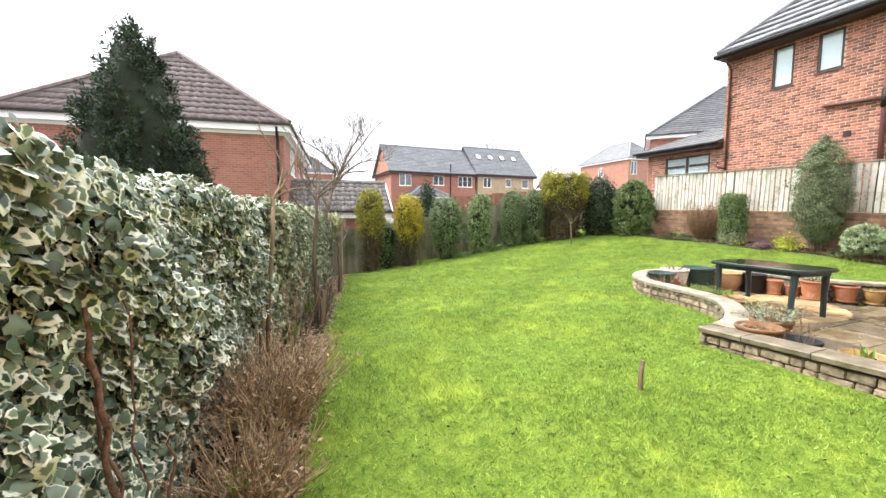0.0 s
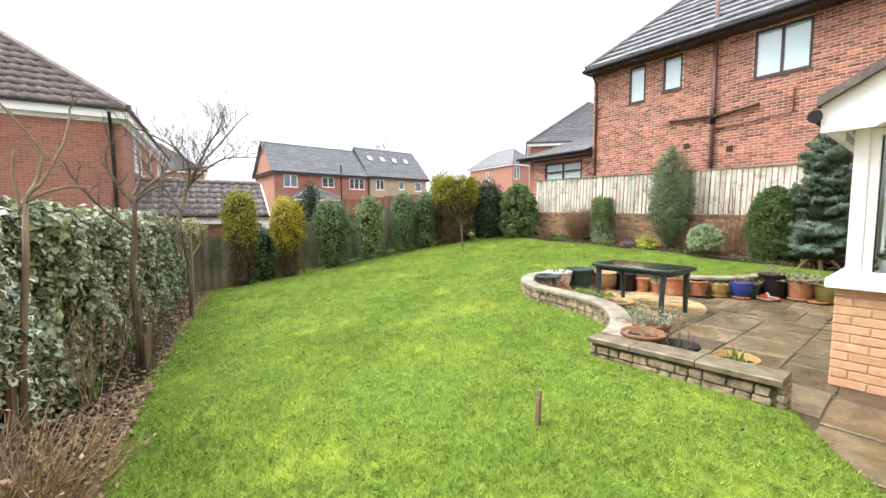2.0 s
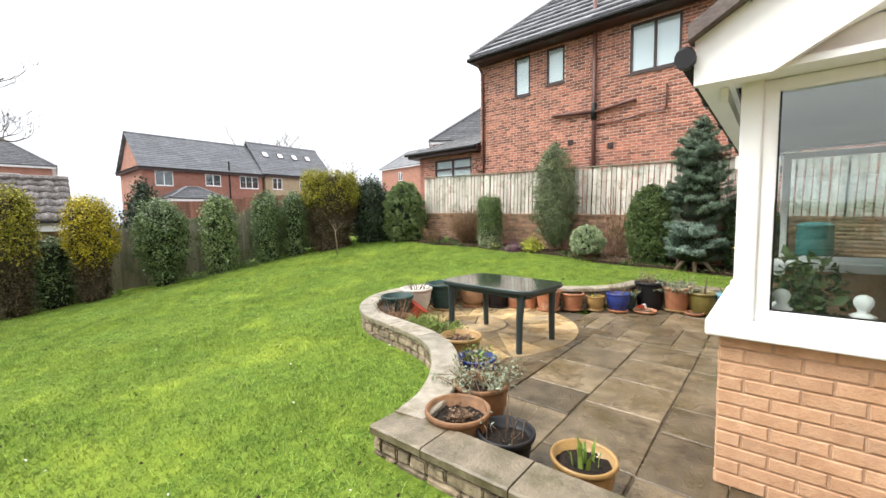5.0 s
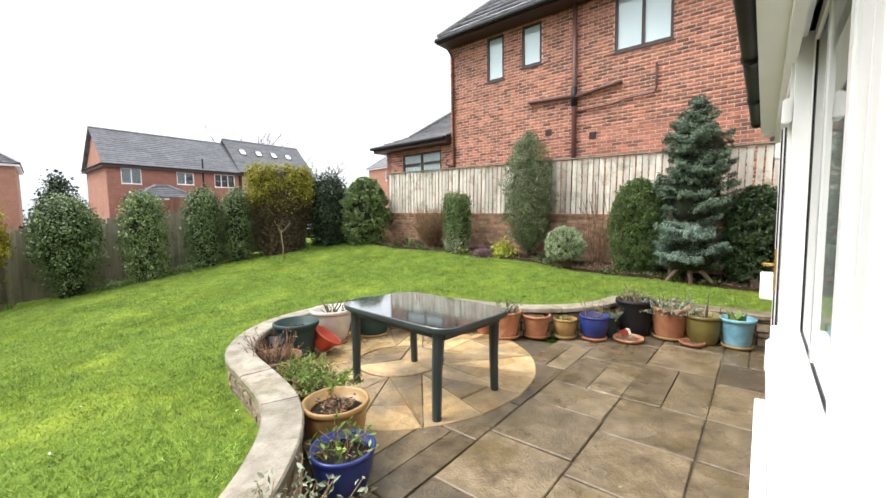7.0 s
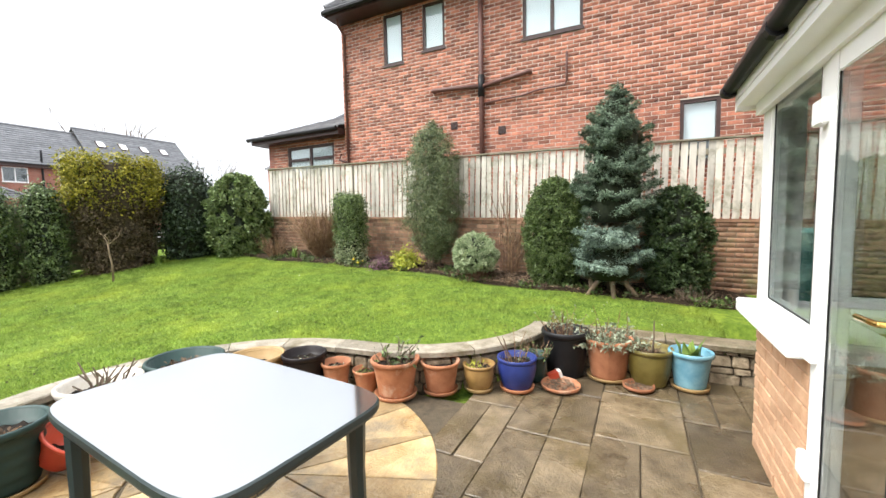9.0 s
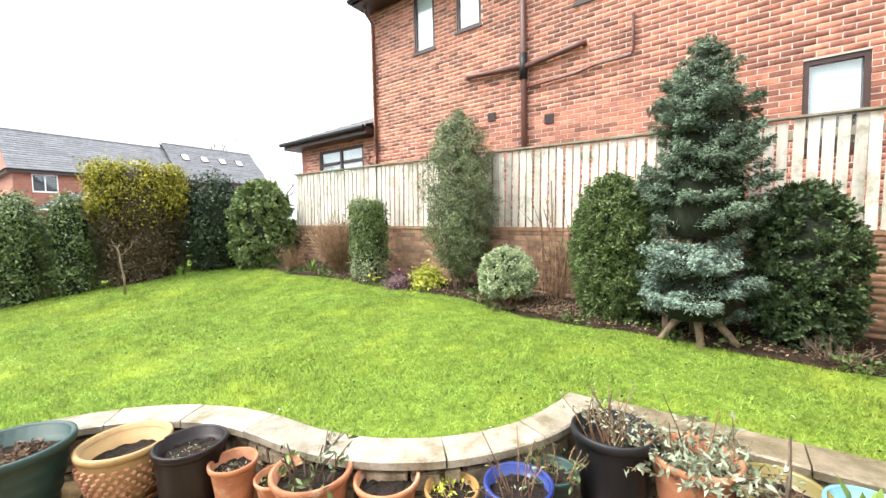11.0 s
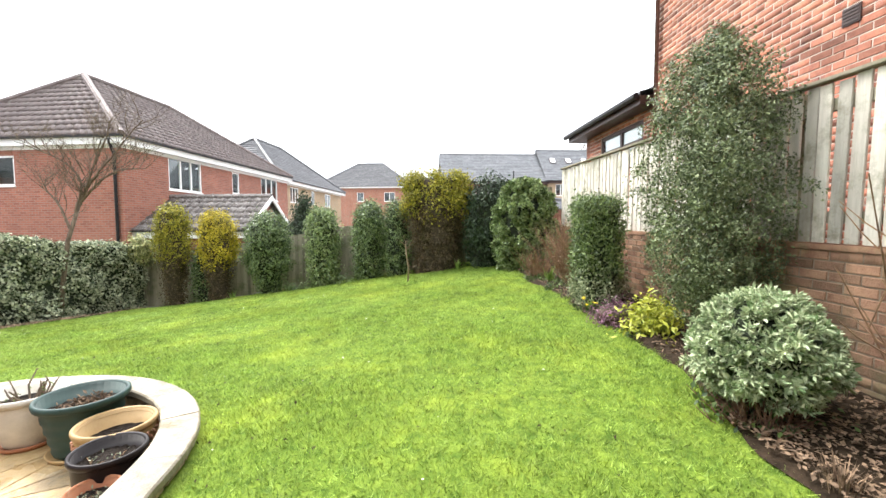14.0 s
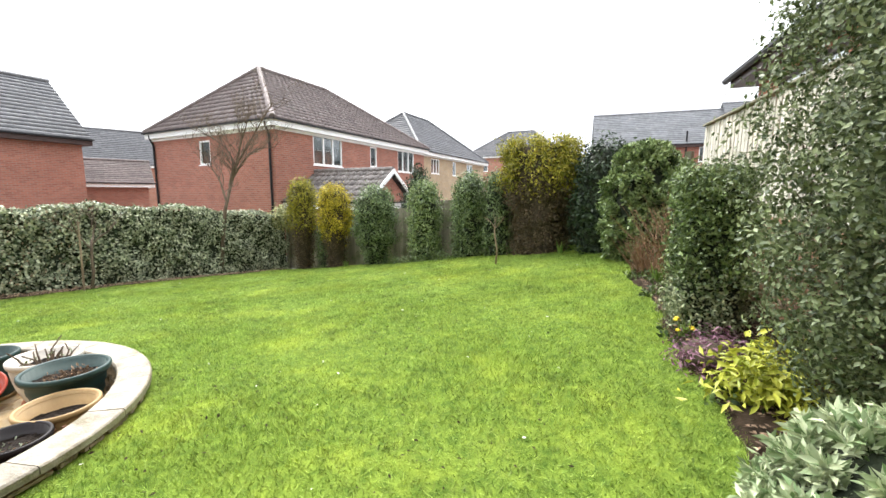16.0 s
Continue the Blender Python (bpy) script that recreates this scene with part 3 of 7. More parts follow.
def house(name, label, at, L, D, base, eave, rise, ridge, ends, wall_mat, tile_mat, windows=(), fascia=M_UPVC, over=0.35, wave=0.0, inset=None, band=0.0, end_mat=None):
    """A house: four walls with openings, tiled roof (hip or gable ends), fascia, gutters, windows. ridge: 'x' or 'y'."""
    h = thing(name, label, "house", at=at)
    hh = eave - base
    for f in "frlb":
        w = L if f in "fb" else D
        g = 0.25 if f in "lr" else 0.0
        w -= 2 * g
        m = face_pose(f, L, D) @ Matrix.Translation((g, 0, base))
        holes = [(u - g, z - base, u - g + ww, z - base + wh) for ff, u, z, ww, wh, *_ in windows if ff == f]
        part("wall", wall_panels(bmesh.new(), m, w, hh, holes, 0.25), (end_mat if end_mat and f in "lr" else wall_mat), h)
    for ff, u, z, ww, wh, bars, fm, *more in windows:
        casement(h, face_pose(ff, L, D) @ Matrix.Translation((u, 0, z)), ww, wh, fm, bars=bars, fw=0.06, sky_white=bool(more))
    o = over
    A, B, C, E = Vector((-o, -o, eave)), Vector((L + o, -o, eave)), Vector((L + o, D + o, eave)), Vector((-o, D + o, eave))
    top = eave + rise
    roof = new("roof")
    roof.parent = h
    if ridge == "y":
        i0, i1 = (inset or (L / 2 + o) if ends[0] == "hip" else 0.0), ((L / 2 + o) if ends[1] == "hip" else 0.0)
        R0, R1 = Vector((L / 2, -o + i0, top)), Vector((L / 2, D + o - i1, top))
        tiled_plane(roof, B, C, R1, R0, tile_mat, wave=wave)
        tiled_plane(roof, E, A, R0, R1, tile_mat, wave=wave)
        e0, e1 = (A, B, R0), (C, E, R1)
        hips = ([A, B], [C, E])
    else:
        i0, i1 = (inset or (D / 2 + o) if ends[0] == "hip" else 0.0), ((D / 2 + o) if ends[1] == "hip" else 0.0)
        R0, R1 = Vector((-o + i0, D / 2, top)), Vector((L + o - i1, D / 2, top))
        tiled_plane(roof, A, B, R1, R0, tile_mat, wave=wave)
        tiled_plane(roof, C, E, R0, R1, tile_mat, wave=wave)
        e0, e1 = (E, A, R0), (B, C, R1)
        hips = ([E, A], [B, C])
    caps = bmesh.new()
    for kind, (p, q, r), pair in ((ends[0], e0, hips[0]), (ends[1], e1, hips[1])):
        if kind == "hip":
            tiled_plane(roof, p, q, r, r, tile_mat, wave=wave)
            for s in pair:
                tube(caps, [s + Vector((0, 0, 0.04)), r + Vector((0, 0, 0.05))], 0.11, 8)
        else:
            n = (q - p).cross(Vector((0, 0, 1))).normalized()
            inner = o - 0.01
            bm = bmesh.new()
            vs = []
            for k in (0.0, 0.2):
                for v in (p.lerp(q, o / (q - p).length), q.lerp(p, o / (q - p).length), r - Vector((0, 0, o * rise / (((q - p).length) / 2)))):
                    vs.append(bm.verts.new(v - n * (inner + k)))
            for a, b in ((0, 1), (1, 2), (2, 0)):
                bm.faces.new((vs[a], vs[b], vs[b + 3], vs[a + 3]))
            bm.faces.new(vs[:3])
            bm.faces.new(vs[3:][::-1])
            part("gable", bm, (end_mat or wall_mat), h)
    tube(caps, [R0 + Vector((0, 0, 0.04)), R1 + Vector((0, 0, 0.04))], 0.11, 8)
    part("ridge_tiles", caps, tile_mat, roof)
    part("soffit", boxes((-o, -o, eave - 0.26, L + o, D + o, eave - 0.02)), fascia, h)
    g = 0.05
    part("gutter", boxes((-o - g, -o - g * 2, eave - 0.05, L + o + g, -o - 0.005, eave + 0.0), (L + o + 0.005, -o, eave - 0.05, L + o + g * 2, D + o, eave), (-o - g * 2, -o, eave - 0.05, -o - 0.005, D + o, eave)), M_BLACK, h)
    if band:
        part("fascia_band", boxes((-0.03, -0.03, eave - 0.26 - band, L + 0.03, -0.004, eave - 0.262), (L + 0.004, -0.03, eave - 0.26 - band, L + 0.03, D, eave - 0.262), (-0.03, -0.03, eave - 0.26 - band, -0.004, D, eave - 0.262)), fascia, h)
    return h


# ---- neighbour's house beyond the retaining wall ----
HX, HY, HB, HE = 13.95, 8.58, 1.2, 6.62
nb = thing("neighbour_house", "two-storey red brick house with dark brown windows and hipped slate roof", "house")
mh = pose(HX, HY, HB, 0, 0, -90)
NBW = [(1.28, 5.26, 0.54, 1.18, ()), (2.35, 5.40, 0.56, 1.04, ()), (4.67, 5.18, 1.17, 1.24, (0.5,)), (7.48, 2.45, 0.60, 1.11, ()), (7.95, 5.18, 1.17, 1.24, (0.5,))]
holes = [(u, z - HB, u + w, z + h - HB) for u, z, w, h, b in NBW]
part("wall", wall_panels(bmesh.new(), mh, 14.0, HE - HB, holes, 0.3), M_MORTAR, nb)
part("end_wall", boxes((HX, HY - 0.3, 0.2, HX + 8, HY, HE)), M_FARRED, nb)
part("end_wall", boxes((HX + 0.3, -5.42, 0.2, HX + 8, -5.2, HE)), M_FARRED, nb)
for u, z, w, h, b in NBW:
    pane_set = casement(nb, mh @ Matrix.Translation((u, 0, z - HB)), w, h, M_BROWNFRAME, bars=b, fw=0.06, sky_white=z > 3)
    if z < 3:
        part("roller_blind", boxes((0.07, 0.10, 0.42, w - 0.07, 0.106, h - 0.06)), M_SKYBLIND, pane_set)
OV, OE = 0.50, 0.03
tiled_plane(nb, (HX - OV, -5.6, HE + 0.02), (HX - OV, HY + OE, HE + 0.02), (HX + 4.2, HY + OE - 4.6, HE + 4.35), (HX + 4.2, -5.6, HE + 4.35), M_TILEN, course=0.36, lift=0.085)
tiled_plane(nb, (HX - OV, HY + OE, HE + 0.02), (HX + 8.8, HY + OE, HE + 0.02), (HX + 4.2, HY + OE - 4.6, HE + 4.35), (HX + 4.2, HY + OE - 4.6, HE + 4.35), M_TILEN, course=0.36, lift=0.085)
tiled_plane(nb, (HX + 8.8, HY + OE, HE + 0.02), (HX + 8.8, -5.6, HE + 0.02), (HX + 4.2, -5.6, HE + 4.35), (HX + 4.2, HY + OE - 4.6, HE + 4.35), M_TILEG, course=0.5)
bm = bmesh.new()
tube(bm, [(HX - OV, HY + OE, HE + 0.06), (HX + 4.2, HY + OE - 4.6, HE + 4.39)], 0.1, 8)
tube(bm, [(HX + 4.2, HY + OE - 4.6, HE + 4.39), (HX + 4.2, -5.6, HE + 4.39)], 0.1, 8)
part("ridge_tiles", bm, M_TILEG, nb)
part("soffit", boxes((HX - OV, -5.6, HE - 0.14, HX + 8.6, HY + OE, HE - 0.0)), M_BROWNFRAME, nb)
bm = bmesh.new()
tube(bm, [(HX - OV - 0.06, -5.6, HE - 0.05), (HX - OV - 0.06, HY + OE + 0.05, HE - 0.05)], 0.06, 8)
tube(bm, [(HX - OV - 0.06, HY + OE + 0.06, HE - 0.05), (HX + 8.6, HY + OE + 0.06, HE - 0.05)], 0.06, 8)
part("gutter", bm, M_BLACK, nb)


def pipe(pts, r, owner, name="drain_pipe", material=M_BROWNPIPE):
    return part(name, tube(bmesh.new(), pts, r, 10), material, owner, smooth=True)


pipe([(HX - 0.30, HY - 0.14, HE - 0.1), (HX - 0.28, HY - 0.14, HE - 0.25), (HX - 0.06, HY - 0.14, HE - 0.42), (HX - 0.06, HY - 0.14, 1.3)], 0.034, nb)
pipe([(HX - 0.08, 4.79, 1.3), (HX - 0.08, 4.79, HE + 0.9)], 0.055, nb, "soil_pipe")
pipe([(HX + 0.02, 5.95, 4.46), (HX - 0.075, 5.95, 4.46), (HX - 0.085, 5.9, 4.45), (HX - 0.085, 4.79, 4.38)], 0.05, nb, "soil_pipe")
pipe([(HX + 0.02, 3.76, 4.50), (HX - 0.08, 3.76, 4.50), (HX - 0.085, 3.84, 4.49), (HX - 0.085, 4.79, 4.36)], 0.05, nb, "soil_pipe")
pipe([(HX - 0.08, 4.79, 4.15), (HX - 0.08, 4.79, 4.60)], 0.072, nb, "pipe_collar", M_BLACK)
pipe([(HX - 0.05, 4.72, 4.02), (HX - 0.05, 3.9, 4.06), (HX - 0.05, 3.6, 4.12), (HX - 0.05, 3.06, 4.14), (HX - 0.05, 3.03, 4.20), (HX - 0.05, 3.03, 4.75), (HX + 0.02, 3.03, 4.78)], 0.022, nb, "waste_pipe")
for y, z in ((5.47, 3.64), (4.36, 3.42), (0.05, 3.95)):
    bm = boxes((HX - 0.02, y - 0.08, z - 0.08, HX + 0.02, y + 0.08, z + 0.08))
    for k in range(5):
        box(bm, HX - 0.028, y - 0.07, z - 0.065 + k * 0.03, HX - 0.021, y + 0.07, z - 0.052 + k * 0.03)
    part("air_brick", bm, M_BROWNFRAME, nb)

# single-storey wing of the same house
wing = thing("house_wing", "low red brick extension with brown window and slate roof", "extension")
mw = pose(14.05, 11.30, HB, 0, 0, -90)
wh = [(0.55, 2.9 - HB, 2.25, 3.66 - HB)]
part("wall", wall_panels(bmesh.new(), mw, 2.72, 2.62, wh, 0.25), M_MORTAR, wing)
part("end_wall", boxes((14.05, 11.3, 0.2, 20, 11.5, 3.82)), M_FARRED, wing)
brickwork(wing, "brick", mw, 2.72, 2.62, wh, M_BRICKP, M_BRICK, lambda u, z: False)
casement(wing, mw @ Matrix.Translation((0.55, 0, 2.9 - HB)), 1.70, 0.76, M_BROWNFRAME, bars=(0.5,), fw=0.075, sky_white=True)
for u in (0.62, 1.50):
    part("glazing_bar", boxes((u, 0.015, 1.70 + 0.36, u + 0.68, 0.075, 1.70 + 0.43), m=mw), M_BROWNFRAME, wing)
tiled_plane(wing, (13.72, 8.60, 3.95), (13.72, 11.85, 3.95), (15.6, 10.1, 4.75), (15.6, 8.60, 4.75), M_TILEG, course=0.3)
tiled_plane(wing, (13.72, 11.85, 3.95), (20.0, 11.85, 3.95), (18.0, 10.1, 4.75), (15.6, 10.1, 4.75), M_TILEG, course=0.3)
part("fascia", boxes((13.72, 8.6, 3.78, 19.9, 11.82, 3.93)), M_BROWNFRAME, wing)
part("gutter", tube(bmesh.new(), [(13.66, 8.62, 3.92), (13.66, 11.9, 3.92)], 0.055, 8), M_BLACK, wing)
pipe([(13.98, 8.75, 3.3), (13.9, 8.75, 3.15), (13.9, 8.45, 3.05)], 0.03, wing)

# ---- retaining wall and slatted fence ----
TF = pose(13.0, 10.42, 0, 0, 0, -90) @ Matrix.Rotation(radians(1.35), 4, 'Y')
RB, RT = 0.05, 1.66
retaining = new("wall_east", None)
tagged(retaining, "weathered red brick retaining garden wall under a pale fence", "garden wall", kind="structure")
part("wall_body", boxes((-0.9, 0.0, -0.5, 14, 0.24, RT), m=TF), M_GMORTAR, retaining)
part("wall_cap", boxes((-0.9, -0.02, RT, 14, 0.26, RT + 0.045), m=TF, bevel=0.006), M_GBRICK, retaining)
fence = thing("slatted_fence", "pale weathered vertical-board fence on a brick wall", "fence")
rails = ((1.86, 1.95), (2.70, 2.79))
for a, b in rails:
    part("rail", boxes((0.0, 0.045, a, 13.9, 0.09, b), m=TF), M_OLDFENCE, fence)
part("capping", boxes((0.0, -0.02, 2.915, 13.9, 0.07, 2.945), m=TF, bevel=0.006), M_OLDFENCE, fence)
for k in range(6):
    part("post", boxes((0.02 + k * 2.62, 0.095, 1.70, 0.12 + k * 2.62, 0.19, 2.90), m=TF), M_OLDFENCE, fence)
slat_cache = []
for k in range(4):
    me = bpy.data.meshes.new("slat")
    bm = boxes((0, 0, 0, 0.094, 0.020, 1.20 - 0.006 * k), bevel=0.003)
    bm.to_mesh(me)
    bm.free()
    me.materials.append(M_FENCE)
    slat_cache.append(me)
rs = random.Random(5)
for k in range(115):
    ob = new("slat", slat_cache[k % 4])
    ob.parent = fence
    ob.matrix_basis = TF @ Matrix.Translation((0.01 + k * 0.1195 + rs.uniform(-0.006, 0.006), 0.02 + rs.uniform(-0.003, 0.003), 1.712)) @ Matrix.Rotation(rs.uniform(-0.012, 0.012), 4, 'Y')

# ---- back fence ----
back = thing("boundary_fence", "old grey-green close-boarded timber fence along the lawn", "fence")
BF = [(1.70, 14.42), (8.3, 13.72), (11.4, 12.65), (13.05, 11.25)]
board = bpy.data.meshes.new("board")
bm = boxes((0, 0, 0, 0.125, 0.016, 1.62), bevel=0.002)
bm.to_mesh(board)
bm.free()
board.materials.append(M_OLDFENCE)
for (x0, y0), (x1, y1) in zip(BF, BF[1:]):
    ln = math.hypot(x1 - x0, y1 - y0)
    ang = math.degrees(math.atan2(y1 - y0, x1 - x0))
    n = int(ln / 0.112)
    bays = max(1, round(ln / 1.83))
    if x0 > 11:
        zc = float(ground_z((x0 + x1) / 2, (y0 + y1) / 2))
        for k in range(15):
            part("slat", boxes((0.0, -0.012, zc + 0.06 + 0.108 * k, ln, 0.012, zc + 0.152 + 0.108 * k), m=pose(x0, y0, 0, 0, 0, ang)), M_OLDFENCE, back)
        n = 0
    for k in range(n):
        t = (k + 0.0) / n
        bay = (int(t * bays) + 0.5) / bays
        zb = float(ground_z(x0 + (x1 - x0) * bay, y0 + (y1 - y0) * bay)) * 0.5 + 0.5 * float(ground_z(x0 + (x1 - x0) * t, y0 + (y1 - y0) * t))
        ob = new("board", board)
        ob.parent = back
        ob.matrix_basis = pose(x0 + (x1 - x0) * t, y0 + (y1 - y0) * t, zb + rs.uniform(-0.01, 0.005), 0, 0, ang + 4) 
    for k in range(bays + 1):
        t = k / bays
        x, y = x0 + (x1 - x0) * t, y0 + (y1 - y0) * t
        z = float(ground_z(x, y))
        part("post", boxes((-0.05, -0.06, z - 0.2, 0.05, 0.04, z + 1.66), m=pose(x, y, 0, 0, 0, ang)), M_OLDFENCE, back)
        if k < bays:
            x2, y2 = x0 + (x1 - x0) * (k + 1) / bays, y0 + (y1 - y0) * (k + 1) / bays
            z2 = float(ground_z(x2, y2))
            for hgt in (0.35, 1.3):
                part("rail", tube(bmesh.new(), [(x, y + 0.05, z + hgt), (x2, y2 + 0.05, z2 + hgt)], 0.035, 4), M_OLDFENCE, back)

# ---- neighbouring houses ----
left_house = house("brick_house", "red brick house with white fascia and hipped tiled roof", pose(-7.30, 16.50, 0, 0, 0, -9), 8.0, 10.8, -1.2, 4.60, 2.97, "y", ("hip", "hip"), M_FARRED, M_TILE,
      [("f", 3.42, 3.1, 0.75, 0.98, (), M_UPVC), ("r", 1.88, 3.1, 1.72, 1.2, (0.36, 0.68), M_UPVC), ("r", 5.6, 3.25, 0.55, 0.98, (), M_UPVC), ("r", 8.0, 3.15, 1.65, 1.2, (0.33, 0.66), M_UPVC)], inset=2.9, wave=0.028, band=0.10, over=0.22)
for u in (0.15, 7.8):
    part("drain_pipe", tube(bmesh.new(), [(u, -0.22, 4.5), (u, -0.2, 4.35), (u, -0.07, 4.05), (u, -0.07, -1.0)], 0.045, 8), M_BLACK, left_house)
garage = house("garage_wing", "low brick garage with tiled gable roof and white bargeboards", pose(0.62, 15.7, 0, 0, 0, -6), 3.68, 3.0, -1.0, 1.62, 1.16, "x", ("gable", "gable"), M_FARRED, M_TILELICHEN, (), over=0.2, wave=0.05)
for ya in (-0.2, 3.2):
    bm = bmesh.new()
    vs = [[bm.verts.new((x, y, z)) for y, z in ((ya, 1.50), (ya, 1.66), (1.5, 2.84), (1.5, 2.68))] for x in (3.89, 3.93)]
    bm.faces.new(vs[0])
    bm.faces.new(vs[1][::-1])
    for k in range(4):
        bm.faces.new((vs[0][k], vs[1][k], vs[1][(k + 1) % 4], vs[0][(k + 1) % 4]))
    bmesh.ops.recalc_face_normals(bm, faces=bm.faces)
    part("bargeboard", bm, M_UPVC, garage)
house("yellow_brick_house", "yellow brick house with grey hipped roof", pose(-7.4, 31.0, 0, 0, 0, -9), 8.0, 12.0, -1.0, 5.0, 3.6, "y", ("hip", "hip"), M_FARYELLOW, M_TILEG,
      [("r", 1.6, 3.5, 1.3, 1.1, (0.33, 0.66), M_UPVC), ("r", 5.2, 3.5, 0.6, 1.1, (), M_UPVC), ("r", 8.0, 3.5, 1.3, 1.1, (0.5,), M_UPVC)], band=0.06)
house("distant_house", "distant brick house with grey hipped roof", pose(-5, 62, 0, 0, 0, -6), 14, 10, -1, 7.6, 4.0, "x", ("hip", "hip"), M_FARORANGE, M_TILEG,
      [("f", 2, 5.4, 1.4, 1.3, (0.5,), M_UPVC), ("f", 6, 5.4, 1.0, 1.3, (), M_UPVC), ("f", 10, 5.4, 1.6, 1.3, (0.5,), M_UPVC)])
fa, TX, TY = 0.0, 12.6, 42.9
house("terrace_house", "red brick terrace with long slate-grey roof", pose(TX, TY, 0, 0, 0, fa), 10.5, 7.2, 0.0, 6.3, 3.35, "x", ("gable", "gable"), M_FARRED, M_TILEFAR,
      [("f", 0.95, 4.75, 1.4, 1.3, (0.5,), M_UPVC), ("f", 5.0, 4.9, 1.4, 1.1, (0.5,), M_UPVC), ("f", 8.2, 4.8, 1.9, 1.25, (0.33, 0.66), M_UPVC), ("f", 2.2, 2.2, 1.6, 1.4, (0.5,), M_UPVC), ("f", 5.4, 2.3, 1.8, 1.2, (0.5,), M_UPVC)], over=0.3, end_mat=M_FARORANGE, fascia=M_BROWNFRAME)
terrace_pipe = thing("drainpipe", "black drainpipe on the terrace wall", "drainpipe", at=(TX + 7.2, TY - 0.06, 0))
part("pipe", tube(bmesh.new(), [(0, 0, 0.1), (0, 0, 7.4)], 0.07, 8), M_BLACK, terrace_pipe)
house("terrace_house", "yellow brick terrace house with roof windows", pose(TX + 10.85, TY, 0, 0, 0, fa), 8.2, 7.2, 0.0, 6.4, 3.75, "x", ("gable", "gable"), M_FARYELLOW, M_TILEFAR,
      [("f", 0.8, 4.85, 1.1, 1.2, (0.5,), M_UPVC), ("f", 4.0, 5.0, 0.8, 1.0, (), M_UPVC), ("f", 6.4, 4.9, 1.0, 1.1, (), M_UPVC)], over=0.3, fascia=M_BROWNFRAME)
for k in range(4):
    rw = thing("roof_window", "small skylight in the grey terrace roof", "skylight", "skylights of the terrace", at=pose(TX, TY, 0, 0, 0, fa) @ pose(12.0 + 1.75 * k, 2.1, 6.4 + 3.75 * (2.1 + 0.3) / 3.9 + 0.09, 43.8, 0, 0))
    part("skylight_frame", boxes((-0.32, -0.42, -0.1, 0.32, 0.42, 0.05)), M_BROWNFRAME, rw)
    part("pane", boxes((-0.26, -0.36, 0.052, 0.26, 0.36, 0.06)), M_SKYBLIND, rw)
FAR = (55.6, 49.3, 11.1)
house("far_brick_house", "orange brick house with pale hipped roof", pose(FAR[0], FAR[1], 0, 0, 0, -5), 7.5, 12.5, -0.5, FAR[2], 3.4, "y", ("hip", "hip"), M_FARORANGE, M_TILEFAR,
      [("l", 5.2, FAR[2] - 2.6, 1.2, 1.6, (0.5,), M_UPVC), ("f", 0.5, FAR[2] - 2.7, 1.3, 2.2, (0.5,), M_UPVC)])
house("roof_behind_wing", "brick house with grey hipped roof behind the low wing", pose(25.98, 21.15, 0, 0, 0, -50), 10.0, 10.0, 0.5, 7.3, 4.2, "x", ("hip", "hip"), M_FARRED, M_TILEG,
      [("f", 1.2, 5.4, 1.2, 1.3, (0.5,), M_UPVC), ("f", 3.4, 5.5, 1.0, 1.1, (), M_UPVC)], over=0.3)
house("neighbour_brick_house", "red brick house with plain grey roof beyond the hedge", pose(-11.9, 6.4, 0, 0, 0, 81), 9.2, 7, -0.5, 4.35, 3.0, "x", ("gable", "gable"), M_FARRED, M_TILEG, (), over=0.3, fascia=M_BROWNFRAME)
house("far_garage", "low garage with lichen-grey tiled roof", pose(-20.0, 16.5, 0, 0, 0, 58), 7, 6, -0.5, 2.6, 1.6, "x", ("gable", "gable"), M_FARRED, M_TILE, ())
house("far_grey_house", "distant house with long grey roof", pose(-36, 16.0, 0, 0, 0, 58), 22, 8, -0.5, 4.6, 3.4, "x", ("gable", "gable"), M_FARORANGE, M_TILEG, ())
house("conservatory", "small conservatory with grey hipped roof behind the terrace", pose(TX, TY, 0, 0, 0, fa) @ pose(1.2, -3.3, 0), 4.2, 3.2, 0.0, 3.5, 1.0, "x", ("hip", "hip"), M_FARRED, M_TILEG, [("f", 0.4, 2.2, 3.4, 1.0, (0.25, 0.5, 0.75), M_UPVC)], over=0.15)
far_fence = thing("garden_fence", "red-brown timber fence of a garden beyond", "fence")
M_REDFENCE = mat("red_brown_fence", (0.15, 0.065, 0.04), (0.25, 0.12, 0.075), 6, 0.85, 0.4, 40, rnd=0.2, stretch=(1, 1, 0.12))
panel = bpy.data.meshes.new("board")
bm = boxes((0, 0, 0, 0.145, 0.02, 1.8))
bm.to_mesh(panel)
bm.free()
panel.materials.append(M_REDFENCE)
for k in range(90):
    ob = new("board", panel)
    ob.parent = far_fence
    ob.matrix_basis = pose(9.5 + 0.15 * k, 24.0 + 0.03 * k, 0.75 + 0.006 * k + 0.1 * int(k / 12), 0, 0, 11)
part("rail", boxes((9.5, 24.05, 0.2, 23.0, 26.9, 0.75)), M_SOIL, far_fence, "earth bank below the boards")
shed = house("garden_shed", "low timber shed with pale felt roof", pose(17.0, 21.5, 0, 0, 0, 12), 3.0, 2.2, 0.0, 2.55, 0.5, "x", ("gable", "gable"), M_REDFENCE, M_TILEG, (), fascia=M_REDFENCE, over=0.15)

